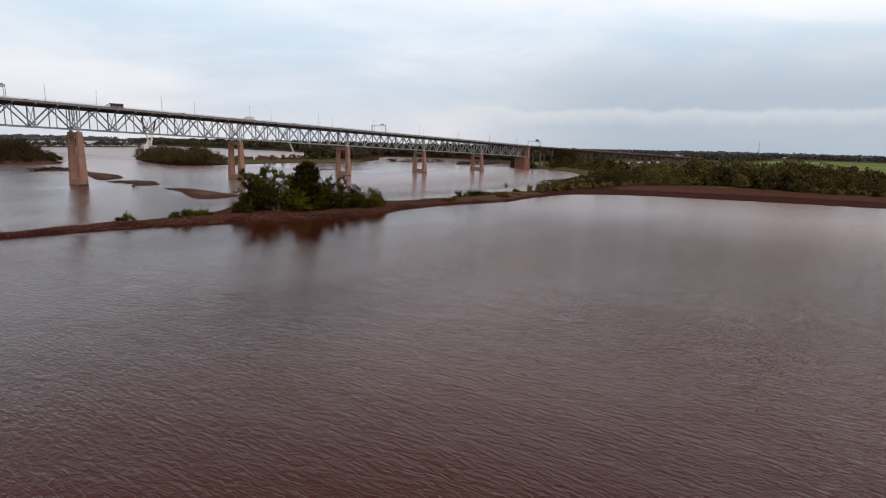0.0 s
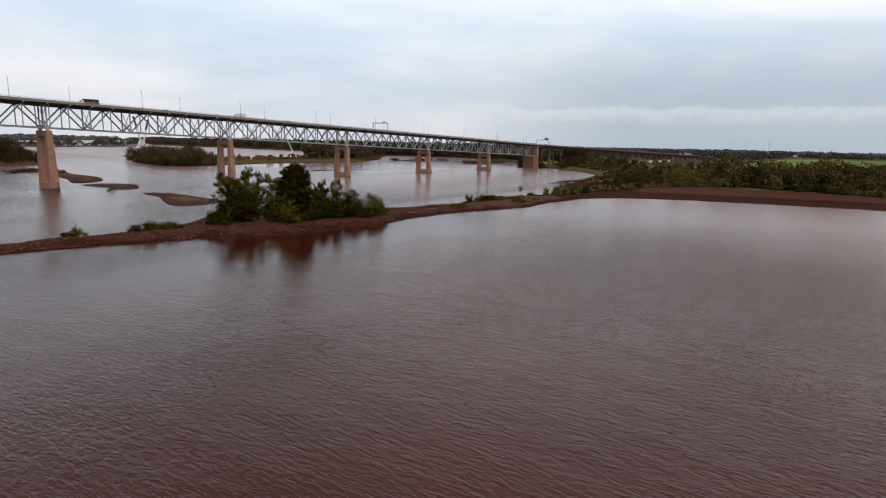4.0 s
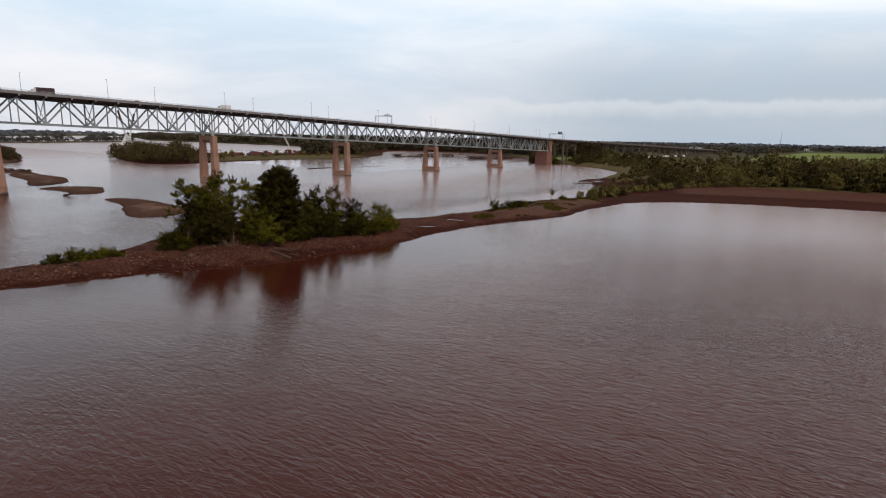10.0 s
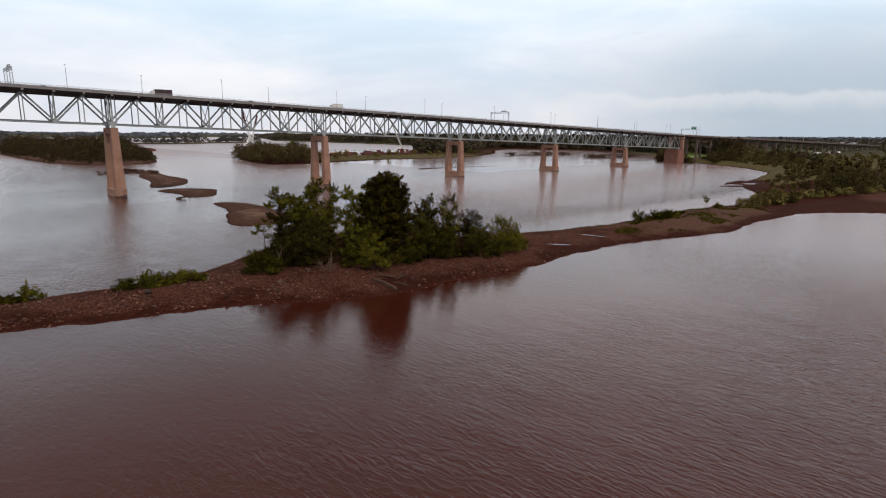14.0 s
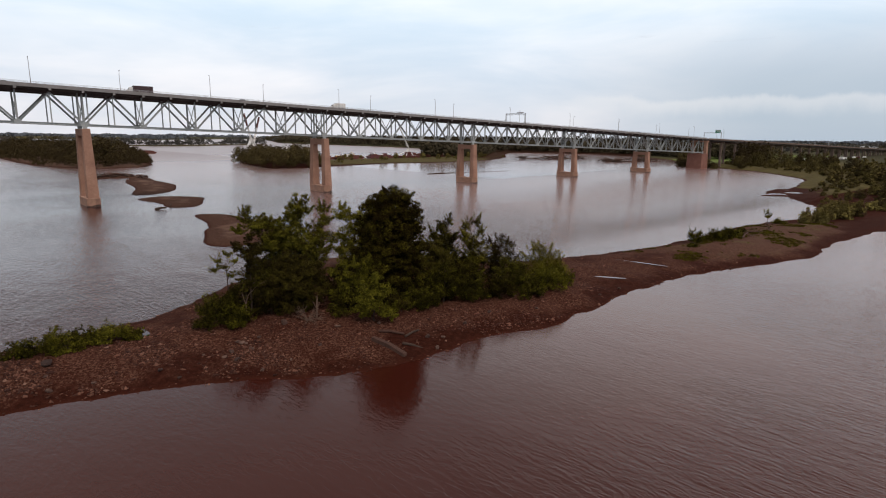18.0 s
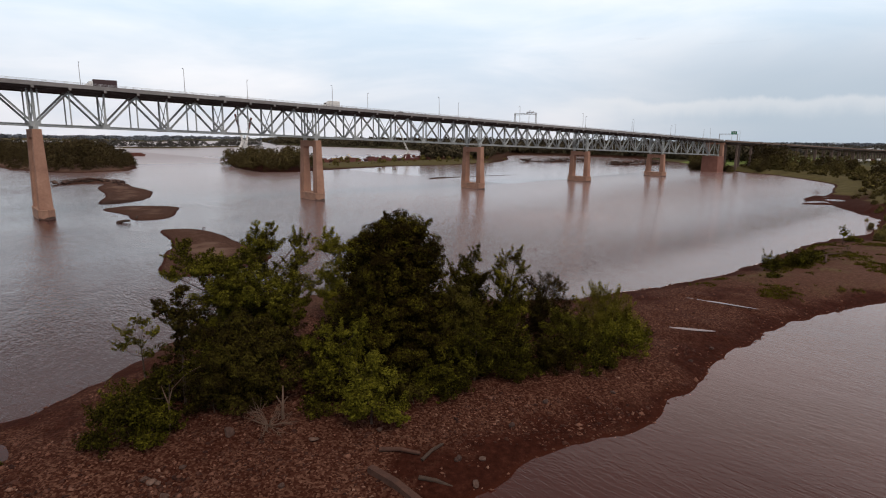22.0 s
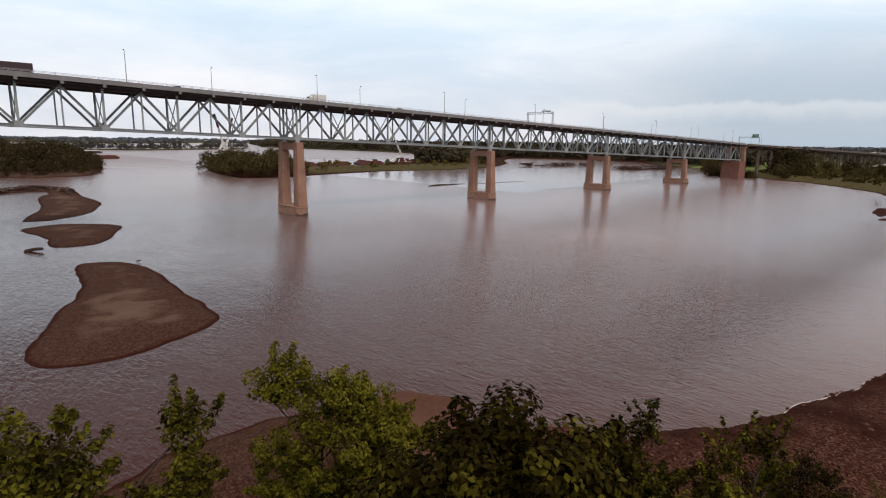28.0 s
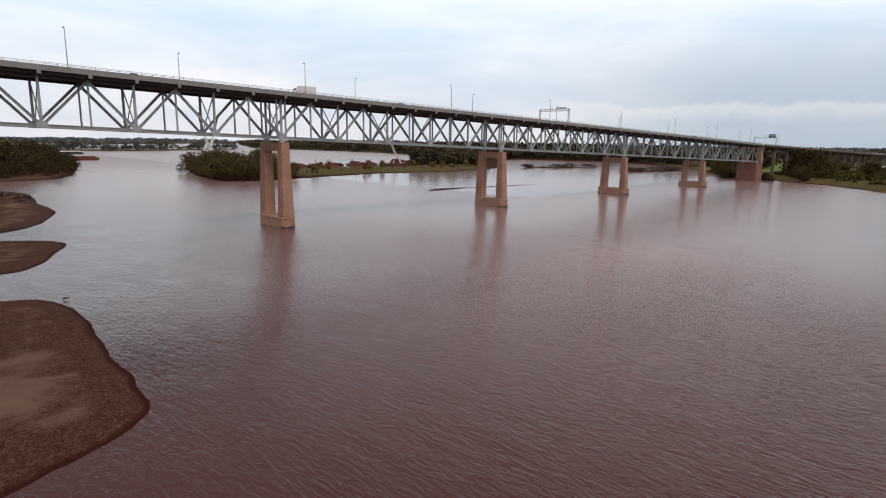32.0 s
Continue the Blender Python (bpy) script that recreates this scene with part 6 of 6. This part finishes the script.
def boulder_mesh(seed):
    r = np.random.default_rng(seed)
    bm = bmesh.new()
    bmesh.ops.create_icosphere(bm, subdivisions=2, radius=1.0)
    for v in bm.verts:
        v.co *= r.uniform(0.86, 1.08)
    for _ in range(9):
        n = Vector(unit(r.normal(size=3)))
        d = r.uniform(0.42, 0.8)
        for v in bm.verts:
            k = v.co.dot(n) - d
            if k > 0:
                v.co -= n * k
    for v in bm.verts:
        v.co *= 1 + 0.08 * (noise.noise(v.co * 2.0 + Vector((seed, 0, 0))))
        v.co.z *= 0.72
    me = bpy.data.meshes.new("boulder")
    bm.to_mesh(me)
    bm.free()
    me.materials.append(ROCK)
    return me


BOULDERS = [boulder_mesh(s) for s in range(6)]


def boulder(x, y, size, i, label="rough brown boulder resting on the gravel spit", sink=0.25):
    ob = new("boulder", BOULDERS[i % 6])
    r = np.random.default_rng(int(x * 13 + y * 7) + i)
    ob.matrix_basis = pose(x, y, max(height_at(x, y), -0.15) + size * (0.5 - sink), r.uniform(-12, 12), r.uniform(-12, 12), r.uniform(0, 360)) @ Matrix.Diagonal((size, size * r.uniform(0.7, 1), size * r.uniform(0.7, 1), 1))
    tagged(ob, label, "rock", "boulders")


boulder(125.7, 173.4, 0.75, 0, "large pale boulder below the island trees")
boulder(98.9, 177.3, 0.8, 1, "large brown boulder among the spit bushes")
for i in range(46):
    r = np.random.default_rng(900 + i)
    x = r.uniform(50, 122)
    f = (x - 50) / 72
    y = (178 + (158 - 178) * f ** 2) + r.uniform(1.5, 14)
    boulder(x, y, r.uniform(0.22, 0.5), i)
for i, (x, y, s) in enumerate([(139.3, 158.6, 0.5), (138.4, 155.6, 0.45), (141.0, 157.4, 0.4), (152.5, 160.0, 0.4), (147.0, 159.5, 0.45), (160.0, 157.0, 0.35), (176.5, 156.5, 0.4), (183.0, 156.8, 0.35), (131.0, 168.0, 0.5), (136.5, 166.0, 0.45), (126.0, 164.0, 0.4), (119.0, 168.5, 0.5)]):
    boulder(x, y, s, i, "rough reddish rock lying on the beach")
RIDGE = [(160, 506), (172, 514), (183, 521), (187, 503), (187, 478)]
for i in range(150):
    r = np.random.default_rng(960 + i)
    f = i / 149 * 3.999
    (ax, ay), (bx, by) = RIDGE[int(f)], RIDGE[int(f) + 1]
    f -= int(f)
    boulder(ax + (bx - ax) * f + r.uniform(-2.5, 2.5), ay + (by - ay) * f + r.uniform(-4, 4), math.exp(r.normal() * 0.5) * 0.7, i, "broken brown rock heaped on the sandbar's end", r.uniform(-0.6, 0.3))


def log(name, p, q, r0, r1, mat, label, parent=None, sides=9):
    d = (Vector(q) - Vector(p))
    mid = Vector(p) + d * 0.5 + Vector((0.02, 0.03, 0.04)) * min(d.length, 4.0)
    me = raw_mesh(name, *tube_vf([p, tuple(Vector(p) + d * 0.03), tuple(mid), tuple(Vector(p) + d * 0.97), q], [r0 * 0.8, r0, (r0 + r1) / 2, r1, r1 * 0.7], sides), mat, sides > 4)
    if parent is not None:
        return child(name, me, parent, label)
    return tagged(new(name, me), label, "log")


log("beam", (132.4, 161.6, height_at(132.4, 161.6) + 0.25), (133.4, 155.9, 0.35), 0.40, 0.44, LOGWOOD, "big squared weathered timber sloping down to the water", None, 4)
log("log", (134.6, 163.4, height_at(134.6, 163.4) + 0.2), (137.3, 161.2, height_at(137.3, 161.2) + 0.15), 0.2, 0.16, LOGWOOD, "short bleached log on the stones")
log("log", (136.8, 160.4, height_at(136.8, 160.4) + 0.15), (139.6, 160.9, height_at(139.6, 160.9) + 0.12), 0.16, 0.12, BARK, "dark broken timber on the beach")
log("log", (135.0, 158.6, height_at(135.0, 158.6) + 0.2), (136.8, 156.4, 0.25), 0.18, 0.14, BARK, "dark waterlogged timber beside the big log")
log("log", (252.5, 163.0, height_at(252.5, 163.0) + 0.3), (262.5, 165.6, height_at(262.5, 165.6) + 0.35), 0.22, 0.15, LOGWOOD, "long bleached driftwood trunk on the spit")
log("log", (258.0, 166.8, height_at(258, 166.8) + 0.3), (267.0, 163.6, height_at(267, 163.6) + 0.3), 0.2, 0.12, LOGWOOD, "fallen pale trunk lying on grassy spit")
log("log", (364.0, 429.0, 0.1), (381.0, 431.8, 0.35), 0.45, 0.35, BARK, "dark sunken log breaking the water surface")
log("log", (380.0, 431.0, 0.15), (398.0, 432.6, 0.02), 0.34, 0.15, BARK, "thin dark end of a sunken trunk")
log("log", (398.0, 430.4, 0.03), (452.0, 427.0, 0.03), 0.14, 0.08, BARK, "long floating pole on the calm water")
log("stump", (151.2, 329.6, 0.05), (154.6, 327.4, 0.7), 0.45, 0.35, BARK, "dark stump sticking out of the shallows")
log("stump", (157.8, 334.0, 0.2), (158.8, 335.6, 0.9), 0.3, 0.2, BARK, "small dark stump beside the sandbar")
log("stump", (167.8, 301.2, 0.2), (168.6, 300.6, 0.4), 0.16, 0.12, BARK, "dark knob of driftwood on the sandbar")


def wreckage(cx, cy, rx, ry, n, seed, label):
    r = np.random.default_rng(seed)
    w = thing("driftwood_pile", (cx, cy, 0), label, "driftwood", "driftwood piles")
    for i in range(n):
        x, y = r.normal() * rx * 0.5, r.normal() * ry * 0.5
        a, L = r.uniform(0, 3.14), r.uniform(4, 11)
        z = max(height_at(cx + x, cy + y), 0) + r.uniform(0.1, 1.1 if rx < 12 else 2.6)
        p = (x - math.cos(a) * L / 2, y - math.sin(a) * L / 2, z + r.uniform(-0.3, 0.3))
        q = (x + math.cos(a) * L / 2, y + math.sin(a) * L / 2, z + r.uniform(0, 1.2))
        log("timber", p, q, r.uniform(0.35, 0.8) if rx > 12 else r.uniform(0.25, 0.5), r.uniform(0.25, 0.5), BARK if i % 3 else LOGWOOD, "", w)


wreckage(664, 598, 13, 6, 22, 1, "dark tangle of stranded logs on mud")
wreckage(700, 580, 36, 9, 44, 2, "long heap of broken timbers on mudflat")
wreckage(702, 490, 30, 9, 40, 3, "low heap of stranded tree trunks")
wreckage(748, 478, 30, 9, 36, 4, "tangled driftwood heap under the bridge")
wreckage(735, 566, 16, 7, 14, 5, "dark stranded logs at cove's edge")
wreckage(176, 514, 9, 7, 10, 7, "weathered timbers stranded among sandbar rocks")
bare_branches("dead_shrub", (470, 226), 12, 5.5, "grey leafless tangle standing in mud", 30, 0.5)

def grass_tufts(spots, seed, label):
    """Short blades in tufts, one mesh."""
    r = np.random.default_rng(seed)
    at = np.repeat(spots, 14, axis=0) + np.concatenate([r.normal(size=(len(spots) * 14, 2)) * 0.16, np.zeros((len(spots) * 14, 1))], 1)
    n = len(at)
    a = r.uniform(0, 2 * np.pi, n)
    side = np.stack([np.cos(a), np.sin(a), np.zeros(n)], 1) * r.uniform(0.03, 0.07, (n, 1))
    tip = np.concatenate([r.normal(size=(n, 2)) * 0.14, r.uniform(0.18, 0.5, (n, 1))], 1)
    co = np.stack([at - side, at + side, at + tip], 1)
    return tagged(new("grass_tufts", quads_mesh("grass_tufts", co, LEAF_WILLOW)), label, "grass", kind="stuff")


tuft_rng = np.random.default_rng(515)
c = tuft_rng.uniform((212, 150), (318, 176), (16000, 2))
z = ground_height(c[:, 0], c[:, 1])
thick = vnoise(c[:, 0], c[:, 1], 7.0, 71) * 0.65 + vnoise(c[:, 0], c[:, 1], 2.0, 72) * 0.35
ok = (z > 0.75) & (tuft_rng.random(len(c)) < np.clip((thick - 0.50) * 4.0, 0, 1))
grass_tufts(np.column_stack([c, z - 0.03])[ok], 516, "thin patchy green grass on the dry spit")
for x, y, sz, k in [(266.5, 166.0, 2.4, 21), (270.0, 163.8, 2.0, 22), (259.0, 163.0, 1.6, 23), (276.0, 165.0, 1.8, 24)]:
    bare_branches("dead_shrub", (x, y), k, sz, "reddish tangle of dead branches on the dry spit", 22, 0.5)

# ---- barges, cranes, mast ----


def barge(x, y, rz, length, width, mat, label, cover=None, gear=0):
    b = thing("barge", (x, y, 0), label, "barge", "moored barges", rz)
    h = length / 2
    bevelled("hull", extrude_side([(-h + 3, -1.0), (-h, 1.2), (-h, 2.6), (h, 2.6), (h, 1.2), (h - 3, -1.0)], width / 2), mat, b, 0.15)
    for s in (-1, 1):
        child("coaming", raw_mesh("coaming", *box_vf(-h + 3, h - 3, s * (width / 2 - 1.2) - 0.15, s * (width / 2 - 1.2) + 0.15, 2.58, 3.9), mat), b)
    for s in (-1, 1):
        child("end_coaming", raw_mesh("end_coaming", *box_vf(s * (h - 3) - 0.15, s * (h - 3) + 0.15, -width / 2 + 1.36, width / 2 - 1.36, 2.58, 3.9), mat), b)
    r = np.random.default_rng(int(x + y))
    for k in range(gear):
        gx_, gy_, L = r.uniform(-h + 5, h - 5), r.uniform(-width / 3, width / 3), r.uniform(1.5, 6)
        mt = (RED, RUST, WHITE, RUST, YELLOW, DARK)[int(r.integers(0, 6))]
        if k % 3 == 0:
            child("spar", raw_mesh("spar", *beam_vf((gx_, gy_, 2.7), (gx_ + r.uniform(-7, 7), gy_, r.uniform(5, 9)), 0.5, 0.5), mt), b)
        else:
            bevelled("deck_gear", box_vf(gx_ - L / 2, gx_ + L / 2, gy_ - 1.2, gy_ + 1.2, 2.59, 3.2 + r.uniform(0.5, 2.8)), mt, b, 0.1)
    if cover:
        bevelled("cover", extrude_side([(-h + 3.3, 3.0), (-h + 3.8, 5.2), (h - 3.8, 5.2), (h - 3.3, 3.0)], width / 2 - 1.5), cover, b, 0.3, "pale rounded cargo cover")
    return b


barge(296, 976, 12, 24, 9, RUST, "rust-red empty barge moored by the island")
barge(301, 992, 10, 24, 9, RED, "red barge moored beside another")
barge(318, 984, 14, 22, 9, RUST, "dark rusty barge low in the water")
barge(292, 1012, 8, 26, 10, RED, "red barge moored in the channel")
barge(320, 1004, 12, 24, 10, RUST, "rust-red barge at the end of a moored row")
barge(352, 1270, 15, 40, 13, DARK, "dark barge with a pale cover", WHITE)
barge(470, 706, 4, 40, 11, RUST, "rusty barge moored behind the marsh", None, 9)
barge(520, 712, -6, 34, 11, RED, "red work barge behind the marsh", None, 10)
barge(600, 722, 5, 44, 12, RUST, "rust-red barge with stacked gear", None, 14)
barge(428, 704, 2, 36, 10, RUST, "long rusty barge along the marsh edge", None, 5)
barge(636, 716, 10, 36, 11, RUST, "rusty barge heaped with broken gear", None, 12)
barge(660, 734, 8, 36, 12, RED, "red barge beside the cove woods", None, 8)


def crane(x, y, top, lean, label, aim, frame_high=10.5, spread=6.0, booms=1):
    """A floating crane: deck, A-frame, cab and a lattice boom."""
    c = thing("floating_crane", (x, y, 0), label, "crane", "floating cranes", aim)
    bevelled("pontoon", extrude_side([(-14, -1), (-16, 1.5), (-16, 3), (16, 3), (16, 1.5), (14, -1)], 7), RED, c, 0.2, "red pontoon")
    bevelled("cab", box_vf(-4, 3, -3, 3, 2.98, 7.5), RED, c, 0.2, "red machinery house")
    child("a_frame", raw_mesh("a_frame", *join_vf([beam_vf((-spread, s * 3, 3), (0, s * 0.8, frame_high), 0.7, 0.7) for s in (-1, 1)] + [beam_vf((spread + 1, s * 3, 3), (0, s * 0.8, frame_high), 0.7, 0.7) for s in (-1, 1)] + [beam_vf((0, -1, frame_high - 0.3), (0, 1, frame_high - 0.3), 0.5, 0.5)] + [beam_vf((-spread * k, 0, 3 + (frame_high - 3) * (1 - k)), (spread * k, 0, 3 + (frame_high - 3) * (1 - k) * 0.8), 0.4, 0.4) for k in (0.35, 0.6)]), WHITE), c)
    child("folded_arm", raw_mesh("folded_arm", *join_vf([beam_vf((1, 0, frame_high - 1), (-15, 0, 5), 0.8, 0.8), beam_vf((-15, 0, 5), (-18, 0, 3.2), 0.6, 0.6)]), WHITE), c)
    for n_boom in range(booms):
        build_boom(c, Vector((5 - 6 * n_boom, 0, 5)), Vector((5 + lean + 22 * n_boom, 0, top - 3 * n_boom)), booms > 1, frame_high)


def build_boom(c, foot, tip, red_tip, frame_high):
    bars = []
    d = (tip - foot)
    for sy in (-0.9, 0.9):
        for sx in (-0.9, 0.9):
            bars.append(beam_vf(foot + Vector((sx, sy, 0)), tip + Vector((sx * 0.3, sy * 0.3, 0)), 0.42, 0.42))
    for k in range(12):
        for sy in (-0.9, 0.9):
            a, b = foot + d * (k / 12), foot + d * ((k + 1) / 12)
            w = 1 - 0.7 * k / 12
            bars.append(beam_vf(a + Vector((-0.9 * w, sy * w, 0)), b + Vector((0.9 * w, sy * w, 0)), 0.26, 0.26))
    boom = child("boom", raw_mesh("boom", *join_vf(bars), WHITE), c, "white lattice boom")
    if red_tip:
        child("boom_tip", raw_mesh("boom_tip", *beam_vf(tip - d * 0.28, tip + d * 0.01, 1.5, 1.5), RED), boom, "red painted boom tip")
    child("stay_cable", raw_mesh("stay_cable", *beam_vf((0, 0, frame_high), tuple(tip), 0.14, 0.14), DARK), c)


crane(556, 700, 42, -22, "white lattice floating crane on red pontoon", 8)
crane(368, 748, 50, -14, "tall white floating crane behind the trees", 20, 24, 11, 2)

mz = height_at(2001, 309)
mast = thing("radio_mast", (2001, 309, mz), "tall thin lattice radio mast on flat land", "mast")
child("lattice", raw_mesh("lattice", *join_vf([beam_vf((dx, dy, -1), (dx * 0.25, dy * 0.25, 56 - mz), 0.22, 0.22) for dx, dy in ((1.6, 0), (-0.8, 1.4), (-0.8, -1.4))] + [beam_vf((0.8, 0, z_), (-0.7, 0.9, z_ + 5), 0.12, 0.12) for z_ in range(2, 40, 5)]), GALV), mast)
child("antenna", raw_mesh("antenna", *beam_vf((0, 0, 54 - mz), (0, 0, 64 - mz), 0.2, 0.2), GALV), mast)
mast2 = copy_thing(mast, pose(2150, 330, height_at(2150, 330) - 22))
tagged(mast2, "shorter lattice radio mast on flat land")


def warehouse(x, y, rz, length, width, high, wall, roof, label):
    h = thing("warehouse", (x, y, height_at(x, y)), label, "building", "far buildings", rz)
    bevelled("wall", box_vf(-length / 2, length / 2, -width / 2, width / 2, -1, high), wall, h, 0.1)
    bevelled("roof", [[(a, b, z_) for a in (-length / 2 - 0.6, length / 2 + 0.6) for b, z_ in ((-width / 2 - 0.6, high - 0.05), (0, high + 2.2), (width / 2 + 0.6, high - 0.05))], [(0, 1, 4, 3), (1, 2, 5, 4), (0, 2, 1), (3, 4, 5), (0, 3, 5, 2)]], roof, h, 0.05)
    for k in range(3):
        child("door", raw_mesh("door", *box_vf(-length / 2 - 0.08, -length / 2 - 0.01, -width / 3 + k * width / 3 - 1.6, -width / 3 + k * width / 3 + 1.6, 0, 4), DARK), h)
    for k in range(6):
        child("window", raw_mesh("window", *box_vf(-length / 2 + (k + 0.5) * length / 6 - 1.5, -length / 2 + (k + 0.5) * length / 6 + 1.5, -width / 2 - 0.08, -width / 2 - 0.01, high * 0.5, high * 0.75), GLASSY), h)


warehouse(1720, 470, 20, 70, 26, 9, WHITE, GALV, "long white warehouse beyond the fields")
warehouse(2050, 540, 10, 60, 24, 8, TAN, WHITE, "tan warehouse with a white roof")
warehouse(1560, 560, 30, 40, 18, 7, WHITE, BLUE, "white shed with a blue roof")
warehouse(2250, 260, 0, 50, 20, 8, WHITE, RUST, "white farm shed with a brown roof")
